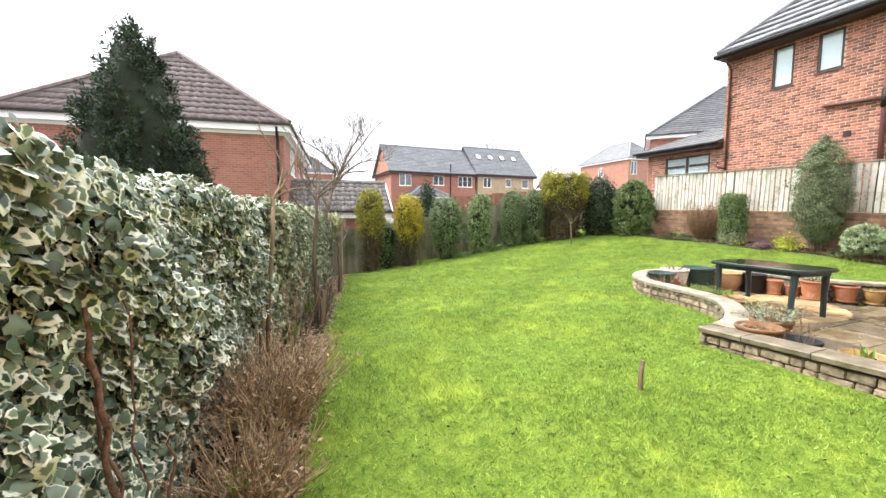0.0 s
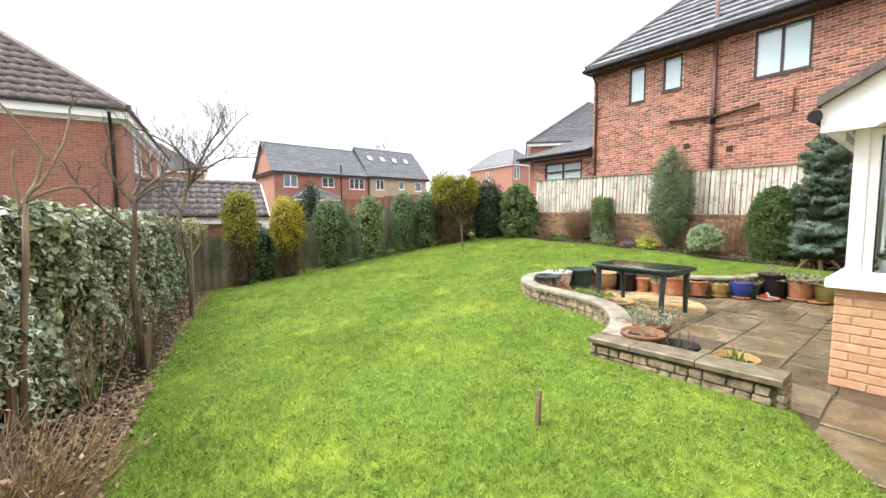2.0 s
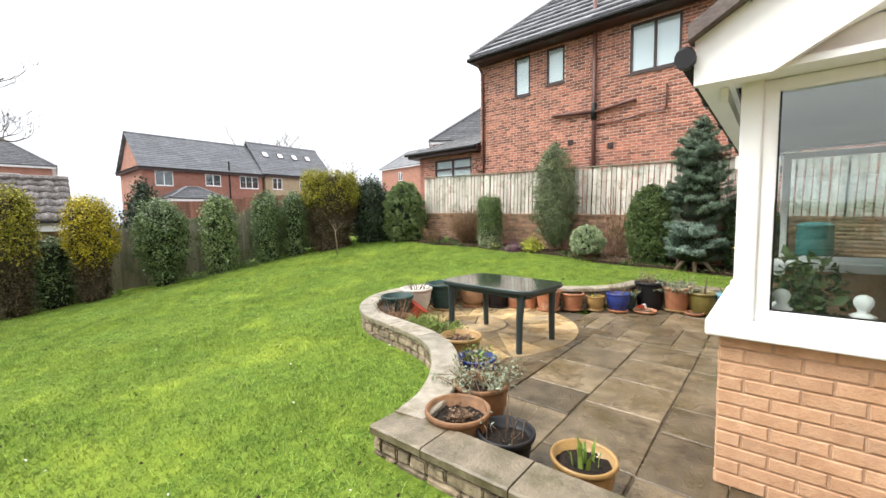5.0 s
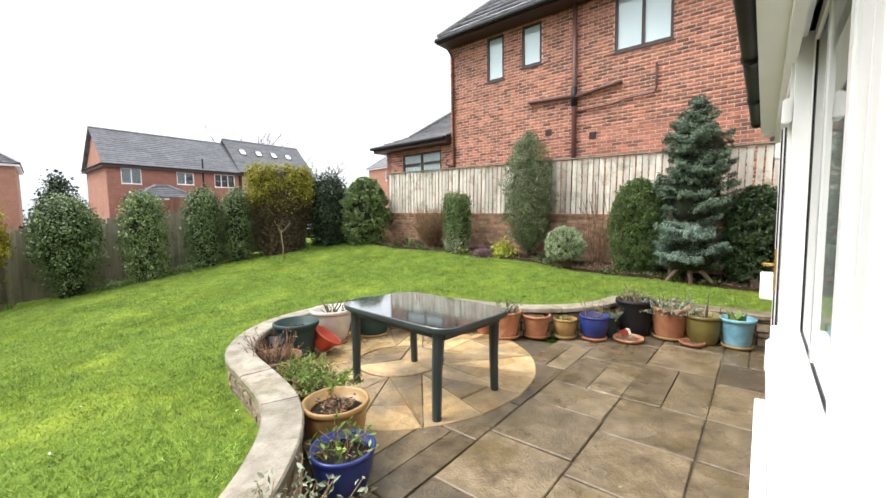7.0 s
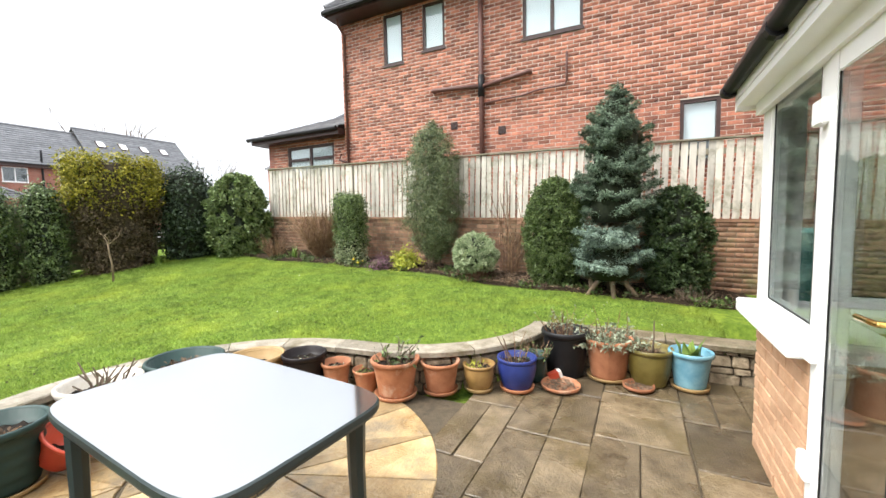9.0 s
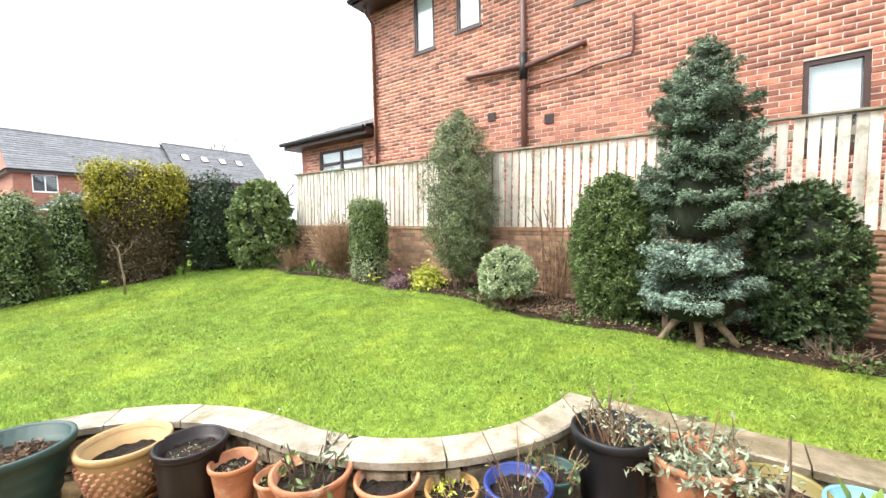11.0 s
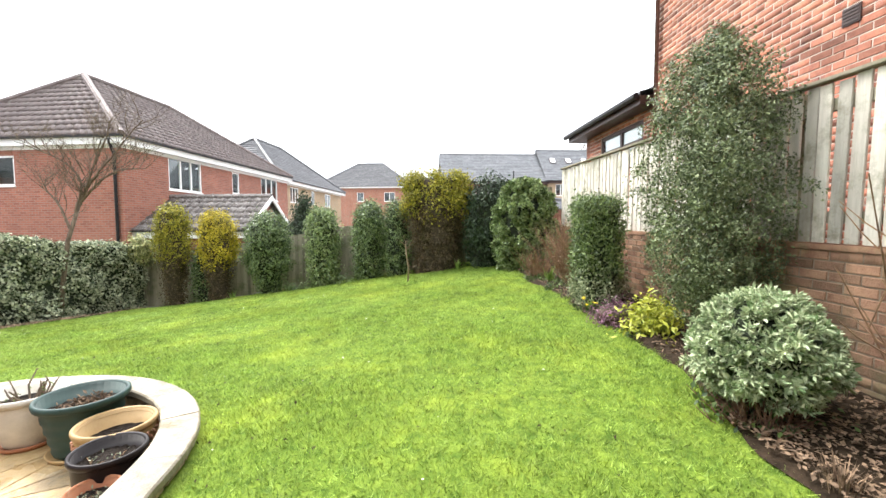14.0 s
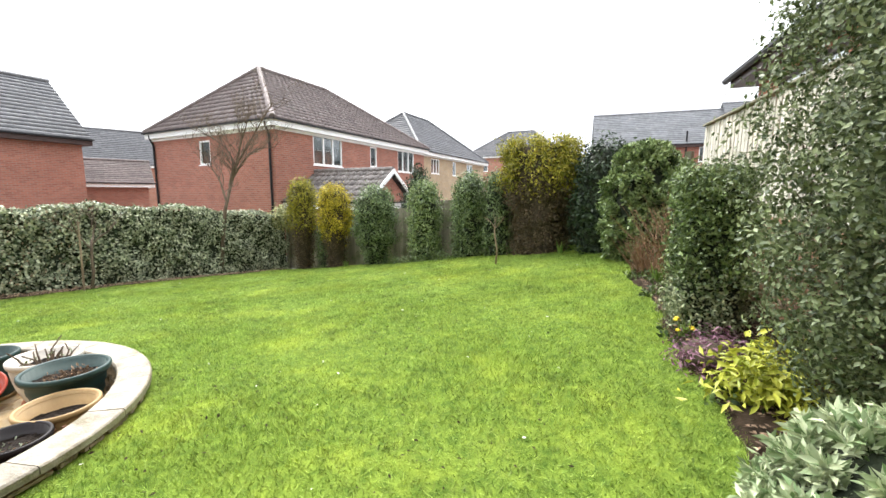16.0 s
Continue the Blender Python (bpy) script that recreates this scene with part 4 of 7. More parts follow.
# ---- sunroom ----
GX, FY, SE = 5.18, 1.05, 8.72
SILL = 0.93
sun_room = thing("sunroom", "white-framed sunroom with buff brick dwarf walls and tiled gable roof", "sunroom")
for row in ((GX + 0.01, -2.3, -0.1, GX + 0.26, FY - 0.26, SILL), (GX + 0.01, FY - 0.26, -0.1, 6.36, FY - 0.005, SILL), (7.84, FY - 0.26, -0.1, SE - 0.03, FY - 0.005, SILL), (SE - 0.26, -2.3, -0.1, SE - 0.03, FY - 0.26, SILL)):
    part("dwarf_wall", boxes(row), M_BUFFMORTAR, sun_room)
part("floor", boxes((GX + 0.26, -2.3, 0.05, SE - 0.26, FY - 0.1, 0.13)), M_CARPET, sun_room)
part("sill", boxes((GX - 0.07, -2.3, SILL, GX + 0.3, FY + 0.06, SILL + 0.085), (GX + 0.3, FY - 0.3, SILL, 6.38, FY + 0.06, SILL + 0.085), bevel=0.008), M_UPVC, sun_room)
part("sill", boxes((7.82, FY - 0.3, SILL, SE + 0.09, FY + 0.09, SILL + 0.085), bevel=0.008), M_UPVC, sun_room)
part("sill", boxes((SE - 0.3, -2.3, SILL, SE + 0.06, FY - 0.31, SILL + 0.085), bevel=0.008), M_UPVC, sun_room)
part("corner_post", boxes((GX + 0.0, FY - 0.14, SILL + 0.085, GX + 0.09, FY - 0.05, 2.24), (GX + 0.09, FY - 0.12, SILL + 0.085, GX + 0.22, FY - 0.05, 2.24), bevel=0.006), M_UPVC, sun_room)
part("corner_post", boxes((SE - 0.16, FY - 0.16, SILL + 0.085, SE, FY, 2.24), bevel=0.006), M_UPVC, sun_room)
ZB, ZT = SILL + 0.085, 2.24


def glazing(name, m, w, z0, z1, bars, owner, fw=0.06, out=False):
    g0 = 0.052 if out else 0.03
    k0 = 0.064 if out else 0.020
    g = new(name)
    g.parent = owner
    g.matrix_basis = m
    bm = boxes((0, 0, z0, fw, 0.07, z1), (w - fw, 0, z0, w, 0.07, z1), (fw, 0, z0, w - fw, 0.07, z0 + fw), (fw, 0, z1 - fw, w - fw, 0.07, z1), bevel=0.005)
    for b in bars:
        box(bm, b - fw / 2, 0.002, z0 + fw, b + fw / 2, 0.068, z1 - fw)
    part("window_frame", bm, M_UPVC, g)
    e = [fw] + list(bars) + [w - fw]
    for a, b in zip(e, e[1:]):
        p = part("pane", boxes((a, g0, z0 + fw, b, g0 + 0.012, z1 - fw)), M_GLASS, g)
        p.visible_shadow = False
        part("gasket", boxes((a + 0.002, k0, z0 + fw, a + 0.010, k0 + 0.004, z1 - fw), (b - 0.010, k0, z0 + fw, b - 0.002, k0 + 0.004, z1 - fw), (a + 0.011, k0, z0 + fw, b - 0.011, k0 + 0.004, z0 + fw + 0.008)), M_BLACK, g)
    return g


glazing("gable_window", pose(GX + 0.02, FY - 0.14, 0, 0, 0, -90), 3.1, ZB, ZT - 0.02, (0.78, 1.55, 2.32), sun_room)
glazing("side_window", pose(GX + 0.22, FY - 0.11, 0), 0.98, ZB, ZT, (0.5,), sun_room, out=True)
glazing("side_window", pose(7.80, FY - 0.07, 0), SE - 0.16 - 7.80, ZB, ZT, (), sun_room, out=True)
glazing("gable_window", pose(SE - 0.02, -2.3, 0, 0, 0, 90), 3.1, ZB, ZT - 0.02, (1.0, 2.1), sun_room)
doors = thing("double_door", "white double glazed doors with brass lever handles", "door")
part("door_frame", boxes((6.38, FY - 0.08, 0.12, 6.45, FY + 0.01, ZT), (7.73, FY - 0.08, 0.12, 7.80, FY + 0.01, ZT), (6.45, FY - 0.08, ZT - 0.08, 7.73, FY + 0.01, ZT), bevel=0.004), M_UPVC, doors)
part("threshold", boxes((6.36, FY - 0.1, 0.092, 7.95, FY + 0.09, 0.16), bevel=0.008), M_UPVC, doors)
for a, b in ((6.455, 7.085), (7.095, 7.725)):
    leaf = glazing("door_leaf", pose(a, FY - 0.05, 0), b - a, 0.165, ZT - 0.085, (), doors, fw=0.085, out=True)
for x, s in ((7.14, 1),):
    bm = boxes((x - 0.02, FY + 0.02, 1.10, x + 0.02, FY + 0.032, 1.34), bevel=0.004)
    tube(bm, [(x, FY + 0.03, 1.25), (x, FY + 0.075, 1.25), (x + 0.03 * s, FY + 0.08, 1.25), (x + 0.12 * s, FY + 0.075, 1.245)], 0.009, 8)
    part("door_handle", bm, M_BRASS, doors, "brass lever handle", smooth=False)
for z in (0.5, 1.0, 1.95):
    for x in (6.44, 7.75):
        part("hinge", boxes((x - 0.05, FY + 0.012, z - 0.05, x + 0.05, FY + 0.045, z + 0.05), bevel=0.006), M_UPVC, doors)
# roof with bargeboards, gutter and cladding
RZ, RY = 3.56, -0.75
tiled_plane(sun_room, (GX - 0.22, FY + 0.13, 2.40), (SE + 0.1, FY + 0.13, 2.40), (SE + 0.1, RY, RZ), (GX - 0.22, RY, RZ), M_TILE, course=0.25, wave=0.02)
tiled_plane(sun_room, (SE + 0.1, -2.5, 2.42), (GX - 0.22, -2.5, 2.42), (GX - 0.22, RY, RZ), (SE + 0.1, RY, RZ), M_TILE, course=0.25, wave=0.02)
for x0, x1 in ((GX - 0.20, GX - 0.16), (SE + 0.04, SE + 0.08)):
    for ya, yb in ((FY + 0.13, RY), (-2.5, RY)):
        bm = bmesh.new()
        foot = ya + (-0.3 if ya > yb else 0.3)
        vs = [[bm.verts.new((x, y, z)) for y, z in ((ya, 2.20), (ya, 2.42), (yb, RZ), (yb, RZ - 0.42), (foot, 2.20))] for x in (x0, x1)]
        bm.faces.new(vs[0])
        bm.faces.new(vs[1][::-1])
        for k in range(5):
            bm.faces.new((vs[0][k], vs[1][k], vs[1][(k + 1) % 5], vs[0][(k + 1) % 5]))
        bmesh.ops.recalc_face_normals(bm, faces=bm.faces)
        part("bargeboard", bm, M_UPVC, sun_room)
for ya in (FY + 0.15, -2.52):
    bm = bmesh.new()
    vs = [[bm.verts.new((x, y, z)) for y, z in ((ya, 2.40), (ya, 2.475), (RY, RZ + 0.085), (RY, RZ + 0.005))] for x in (GX - 0.27, GX - 0.155)]
    bm.faces.new(vs[0])
    bm.faces.new(vs[1][::-1])
    for k in range(4):
        bm.faces.new((vs[0][k], vs[1][k], vs[1][(k + 1) % 4], vs[0][(k + 1) % 4]))
    bmesh.ops.recalc_face_normals(bm, faces=bm.faces)
    part("verge_tiles", bm, M_TILE, sun_room)
for k in range(8):
    z0 = 2.26 + k * 0.15
    ya = FY - 0.05 - (z0 - 2.26) * (FY - RY) / (RZ - 2.3)
    yb = -2.3 + (z0 - 2.26) * (RY + 2.45) / (RZ - 2.3)
    if ya > yb:
        part("gable_cladding", boxes((GX - 0.03, yb, z0, GX + 0.06, ya, z0 + 0.145), bevel=0.006), M_UPVC, sun_room)
        part("gable_cladding", boxes((SE - 0.06, yb, z0, SE - 0.0, ya, z0 + 0.145)), M_UPVC, sun_room)
bm = bmesh.new()
for x0, x1 in ((GX - 0.155, GX - 0.04),):
    tri = ((FY + 0.10, 2.24), (FY + 0.10, 2.40), (RY, RZ - 0.03), (RY, RZ - 0.62), (FY - 0.10, 2.24))
    vs = [[bm.verts.new((x, y, z)) for y, z in tri] for x in (x0, x1)]
    bm.faces.new(vs[0])
    bm.faces.new(vs[1][::-1])
    for k in range(5):
        bm.faces.new((vs[0][k], vs[1][k], vs[1][(k + 1) % 5], vs[0][(k + 1) % 5]))
bmesh.ops.recalc_face_normals(bm, faces=bm.faces)
part("gable_board", bm, M_UPVC, sun_room)
part("soffit", boxes((GX - 0.16, FY - 0.02, 2.222, SE + 0.06, FY + 0.13, 2.26), (GX - 0.155, -2.4, 2.222, GX + 0.08, FY - 0.021, 2.255)), M_UPVC, sun_room)
part("fascia", boxes((GX - 0.16, FY + 0.11, 2.262, SE + 0.06, FY + 0.135, 2.40), (GX + 0.02, FY + 0.005, 2.15, SE, FY + 0.04, 2.221)), M_UPVC, sun_room)
part("gutter", tube(bmesh.new(), [(GX - 0.24, FY + 0.165, 2.345), (SE + 0.14, FY + 0.165, 2.345)], 0.043, 10), M_BLACK, sun_room, smooth=True)
for k in range(5):
    part("gutter_bracket", tube(bmesh.new(), [(GX - 0.245 + 0.95 * k, FY + 0.165, 2.33), (GX - 0.19 + 0.95 * k, FY + 0.165, 2.33)], 0.047, 10), M_BLACK, sun_room)
part("ceiling", boxes((GX + 0.1, -2.3, 2.27, SE - 0.1, FY - 0.05, 2.30)), M_ROOM, sun_room)
house_wall = tagged(obj("wall_house", boxes((-4, -2.75, -0.2, 16, -2.35, 5.2)), M_BUFF), "buff brick rear wall of the house", "wall", kind="structure")
part("eaves", boxes((-4, -2.75, 5.2, 16, -2.0, 5.35)), M_UPVC, house_wall)
tiled_plane(house_wall, (-4.3, -1.95, 5.36), (16.3, -1.95, 5.36), (16.3, -6.5, 8.4), (-4.3, -6.5, 8.4), M_TILE)

# ---- patio wall ----
def tangent_frame(line, s):
    acc = 0.0
    for a, b in zip(line, line[1:]):
        d = (b - a).length
        if acc + d >= s:
            p = a.lerp(b, (s - acc) / max(d, 1e-6))
            return p, (b - a).normalized()
        acc += d
    return line[-1], (line[-1] - line[-2]).normalized()


def line_len(line):
    return sum((b - a).length for a, b in zip(line, line[1:]))


stone_cache = {}


def stone_mesh(name, w, h, d, material, seed):
    key = (name, round(w, 2), round(h, 3), seed % 3)
    if key not in stone_cache:
        r = random.Random(seed)
        bm = bmesh.new()
        box(bm, -w / 2, 0, 0, w / 2, d, h, bevel=0.008)
        for v in bm.verts:
            v.co += Vector((r.uniform(-0.004, 0.004), r.uniform(-0.007, 0.004) if v.co.y < 0.03 else 0, r.uniform(-0.003, 0.003)))
        me = bpy.data.meshes.new(name)
        bm.to_mesh(me)
        bm.free()
        me.materials.append(material)
        stone_cache[key] = me
    return stone_cache[key]


def bent_slab(line, s0, s1, half, z0, z1, thin=0.0):
    bm = bmesh.new()
    n = max(2, int((s1 - s0) / 0.08) + 1)
    rows = []
    for i in range(n):
        p, t = tangent_frame(line, s0 + (s1 - s0) * i / (n - 1))
        q = Vector((-t.y, t.x))
        za, zb = (z0, z1) if not callable(z1) else (z1(s0 + (s1 - s0) * i / (n - 1)) - 0.05, z1(s0 + (s1 - s0) * i / (n - 1)))
        e = 0.01
        a, b = p + q * half, p - q * (half - thin)
        a2, b2 = p + q * (half - e), p - q * (half - thin - e)
        rows.append([bm.verts.new(v) for v in ((a.x, a.y, za), (a.x, a.y, zb - e), (a2.x, a2.y, zb), (b2.x, b2.y, zb), (b.x, b.y, zb - e), (b.x, b.y, za))])
    for r0, r1 in zip(rows, rows[1:]):
        for k in range(6):
            bm.faces.new((r0[k], r0[(k + 1) % 6], r1[(k + 1) % 6], r1[k]))
    bm.faces.new(rows[0][::-1])
    bm.faces.new(rows[-1])
    bmesh.ops.recalc_face_normals(bm, faces=bm.faces)
    return bm


def stone_wall(name, label, line, top, seed, length=0.5, ends=False, coping=None, thin=0.0):
    """Low double-faced stone wall with a solid heart, coursed stones on both sides and coping stones on top."""
    line = [Vector(p) for p in line]
    w = tagged(new(name, None), label, "garden wall", kind="structure")
    L = line_len(line)
    r = random.Random(seed)
    part("wall_heart", bent_slab(line, 0.02, L - 0.02, 0.085, -0.15, 0.30, thin), M_JOINT, w)
    for side in (1, -1):
        course = 0
        z = FLOOR - 0.02 if side == -1 else 0.04
        while True:
            s = r.uniform(0.0, 0.1)
            h = r.choice((0.062, 0.08, 0.105))
            p0, _ = tangent_frame(line, L / 2)
            if z + h > top(L / 2) - 0.05:
                h = top(L / 2) - 0.052 - z
            if h < 0.03:
                break
            while s < L - 0.05:
                wd = min(r.choice((0.10, 0.13, 0.17, 0.23)), L - s)
                if wd > 0.06:
                    p, t = tangent_frame(line, s + wd / 2)
                    q = Vector((-t.y, t.x)) * side
                    ob = new("stone", stone_mesh("stone", wd - 0.012, h - 0.010, 0.06, M_STONE, r.randint(0, 9)))
                    ob.parent = w
                    c = p + q * (0.112 if side == 1 else 0.112 - thin)
                    ang = math.atan2(-q.x, q.y)
                    ob.matrix_basis = Matrix.Translation((c.x, c.y, z + top(s) - top(L / 2))) @ Matrix.Rotation(ang + math.pi, 4, 'Z') @ Matrix.Rotation(r.uniform(-0.02, 0.02), 4, 'Y')
                s += wd
            z += h
    if ends:
        for s, sg in ((0.0, 1),):
            p, t = tangent_frame(line, 0.0)
            z = 0.04
            for h in (0.075, 0.085, 0.07, 0.06):
                ob = new("stone", stone_mesh("stone", 0.2, h - 0.01, 0.05, M_STONE, 3))
                ob.parent = w
                ob.matrix_basis = Matrix.Translation((p.x, p.y - 0.012, z)) @ Matrix.Rotation(0, 4, 'Z')
                z += h
    s = 0.0
    while s < L - 0.05:
        e = min(s + length * r.uniform(0.85, 1.15), L)
        if L - e < 0.2:
            e = L
        part("coping_stone", bent_slab(line, s + 0.004, e - 0.004, 0.135, 0, lambda q, d=r.uniform(-0.003, 0.003): top(q) + d, thin), coping or M_COPING, w)
        s = e
    return w


stone_wall("patio_wall_west", "low buff stone wall with pale coping slabs beside the lawn", [(4.22, 1.15), (4.22, 1.6), (4.22, 2.1), (4.22, 2.66)], lambda s: 0.38 - 0.025 * s, 11, 0.52, ends=True, coping=M_COPINGD)
stone_wall("patio_wall_curve", "curved low stone wall with pale coping slabs round the patio", CURVE, lambda s: 0.355 + 0.075 * min(s / 1.2, 1.0), 12, 0.55, thin=0.04)
stone_wall("patio_wall_east", "low stone wall with mossy coping at the edge of the lawn", [(9.84, 2.46), (9.84, 2.0), (9.84, 1.5), (9.84, 0.7)], lambda s: 0.43, 13, 0.55, coping=M_COPINGD)

# ---- paving ----
patio = tagged(obj("patio", boxes((4.0, -2.3, -0.12, 9.65, 2.6, FLOOR - 0.014)), M_SANDJOINT), "wet stone-paved patio with a circular star pattern", "patio", kind="structure")
part("path_bedding", boxes((1.3, -2.3, -0.4, 4.0, 1.0, -0.12)), M_JOINT, patio)
part("bedding", lathe([(1.36, -0.1), (1.36, FLOOR - 0.006)], 40), M_SANDJOINT, patio).matrix_basis = Matrix.Translation((RING.x, RING.y, 0))
part("bedding", boxes((5.3, 2.55, -0.1, 8.5, 3.6, FLOOR - 0.016)), M_SANDJOINT, patio)
rp = random.Random(21)


def cut(x0, y0, x1, y1, out):
    w, h = x1 - x0, y1 - y0
    if w <= 0.92 and h <= 0.62 or w * h < 0.2:
        out.append((x0, y0, x1, y1))
    elif w > h * rp.uniform(1.0, 1.5):
        c = x0 + w * rp.choice((0.4, 0.5, 0.6))
        cut(x0, y0, c, y1, out), cut(c, y0, x1, y1, out)
    else:
        c = y0 + h * rp.choice((0.38, 0.5, 0.62))
        cut(x0, y0, x1, c, out), cut(x0, c, x1, y1, out)


def flat_piece(name, pts, z, thick, material, owner, label=""):
    bm = bmesh.new()
    c = sum((Vector(p) for p in pts), Vector((0, 0))) / len(pts)
    top, mid, bot = [], [], []
    for p in pts:
        p = Vector(p)
        d = (c - p).normalized()
        q, q2 = p + d * 0.008, p + d * 0.016
        top.append(bm.verts.new((q2.x, q2.y, z)))
        mid.append(bm.verts.new((q.x, q.y, z - 0.006)))
        bot.append(bm.verts.new((q.x, q.y, z - thick)))
    n = len(pts)
    bm.faces.new(top)
    for a, b in ((top, mid), (mid, bot)):
        for k in range(n):
            bm.faces.new((a[k], b[k], b[(k + 1) % n], a[(k + 1) % n]))
    bmesh.ops.recalc_face_normals(bm, faces=bm.faces)
    return part(name, bm, material, owner, label)


slabs = []
for y0, y1 in ((-2.3, -1.4), (-1.4, -0.6), (-0.6, 0.05)):
    cut(1.4, y0, 5.1, y1, slabs)
for y0, y1 in ((0.05, 0.52), (0.52, 0.98), (0.98, 1.40), (1.40, 1.97), (1.97, 2.54), (2.54, 2.95), (2.95, 3.4)):
    x = 2.0 if y1 < 1.0 else 4.36
    while x < 9.7:
        w = rp.choice((0.45, 0.6, 0.6, 0.75, 0.9))
        if 9.72 - x - w < 0.3:
            w = 9.72 - x
        if w > 0.7 and rp.random() < 0.35:
            c = y0 + (y1 - y0) * 0.5
            slabs += [(x, y0, x + w, c), (x, c, x + w, y1)]
        else:
            slabs.append((x, y0, x + w, y1))
        x += w
for x0, y0, x1, y1 in slabs:
    cx, cy = (x0 + x1) / 2, (y0 + y1) / 2
    if (Vector((cx, cy)) - RING).length < 1.0 or (cy > 2.5 and not bool(in_patio(np.array(cx), np.array(cy)))):
        continue
    if GX + 0.3 < cx < SE - 0.3 and cy < FY - 0.4:
        continue
    if cx < 4.2 and y0 > float(path_edge(np.array(x1))) + 0.05:
        continue
    if cy > 2.5:
        hit = [p for p in CURVE if x0 - 0.02 < p.x < x1 + 0.02 and y0 - 0.02 < p.y < y1 + 0.02]
        if len(hit) > 6 and cy > 2.9:
            continue
    k = [rp.uniform(-0.008, 0.008) for _ in range(8)]
    near = (Vector((cx, cy)) - RING).length < 1.75
    flat_piece("paving_slab", [(x0 + k[0], y0 + k[1]), (x1 + k[2], y0 + k[3]), (x1 + k[4], y1 + k[5]), (x0 + k[6], y1 + k[7])], FLOOR + rp.uniform(-0.002, 0.002) - 0.045 * max(0.0, 4.2 - cx), 0.03, M_SLABY if near and rp.random() < (0.75 if cy > 2.9 else 0.0) else M_SLAB, patio)


def polar(r, a):
    return (RING.x + r * math.cos(a), RING.y + r * math.sin(a))


N = 9
step = 2 * math.pi / N
for k in range(N):
    a0 = step * k + 0.2
    a1, am, bm_ = a0 + step, a0 + step / 2, a0 + 1.5 * step
    inner = [polar(0.445, a0 + step * i / 5) for i in range(6)]
    flat_piece("paving_wedge", inner + [polar(1.36, am)], FLOOR + 0.008, 0.03, M_SLABY, patio)
    split = rp.uniform(0.75, 1.0)
    for s0, s1 in ((am, a1), (a1, bm_)):
        rim = [polar(1.36, s0 + (s1 - s0) * i / 4) for i in range(5)]
        tip = polar(0.445, a1)
        lo, hi = Vector(tip).lerp(Vector(rim[0]), split * 0.75), Vector(tip).lerp(Vector(rim[-1]), split * 0.75)
        if rp.random() < 0.6:
            flat_piece("paving_wedge", [tip, tuple(lo), tuple(hi)], FLOOR + 0.008 + rp.uniform(-0.001, 0.001), 0.03, M_SLABY, patio)
            flat_piece("paving_wedge", [tuple(lo)] + rim + [tuple(hi)], FLOOR + 0.008 + rp.uniform(-0.001, 0.001), 0.03, M_SLABY, patio)
        else:
            flat_piece("paving_wedge", [tip] + rim, FLOOR + 0.008, 0.03, M_SLABY, patio)
for k in range(3):
    a0, a1 = 2.094 * k + 0.5, 2.094 * (k + 1) + 0.5
    flat_piece("paving_wedge", [polar(0.0, 0)] + [polar(0.43, a0 + (a1 - a0) * i / 8) for i in range(9)], FLOOR + 0.008, 0.03, M_SLABY, patio)
for k in range(14):
    a0, a1 = radians(-8 + k * 14), radians(-8 + (k + 1) * 14)
    flat_piece("paving_wedge", [polar(1.35, a0), polar(1.35, a1), polar(1.40, a1), polar(1.40, a0)], FLOOR + 0.002, 0.03, M_SLABY, patio)

# ---- garden table ----
table = thing("garden_table", "dark green plastic garden table, wet on top", "table", at=pose(6.72, 3.37, FLOOR, 0, 0, -5))
bm = bmesh.new()
pts = []
for k in range(64):
    a = 2 * math.pi * k / 64
    ca, sa = math.cos(a), math.sin(a)
    e = 0.28
    pts.append((0.42 * math.copysign(abs(ca) ** e, ca), 0.66 * math.copysign(abs(sa) ** e, sa)))
lower = [bm.verts.new((x * 0.985, y * 0.99, 0.655)) for x, y in pts]
low2 = [bm.verts.new((x, y, 0.67)) for x, y in pts]
up = [bm.verts.new((x, y, 0.695)) for x, y in pts]
up2 = [bm.verts.new((x * 0.985, y * 0.99, 0.702)) for x, y in pts]
for a, b in ((lower, low2), (low2, up), (up, up2)):
    for k in range(64):
        bm.faces.new((a[k], a[(k + 1) % 64], b[(k + 1) % 64], b[k]))
bm.faces.new(up2)
bm.faces.new(lower[::-1])
top_ob = part("tabletop", bm, M_TABLE, table, "wet glossy dark table top")
top_ob.data.materials.append(M_TABLETOP)
for f in top_ob.data.polygons:
    f.material_index = 1 if f.normal.z > 0.9 else 0
part("apron", boxes((-0.34, -0.56, 0.60, -0.32, 0.56, 0.654), (0.32, -0.56, 0.60, 0.34, 0.56, 0.654), (-0.32, -0.57, 0.60, 0.32, -0.55, 0.654), (-0.32, 0.55, 0.60, 0.32, 0.57, 0.654)), M_TABLE, table)
for sx in (-1, 1):
    for sy in (-1, 1):
        bm = bmesh.new()
        tube(bm, [(sx * 0.345, sy * 0.50, 0.0), (sx * 0.335, sy * 0.50, 0.35), (sx * 0.325, sy * 0.515, 0.655)], [0.034, 0.038, 0.045], 8)
        part("leg", bm, M_TABLE, table)

# ---- plants ----
RNG = np.random.default_rng(7)


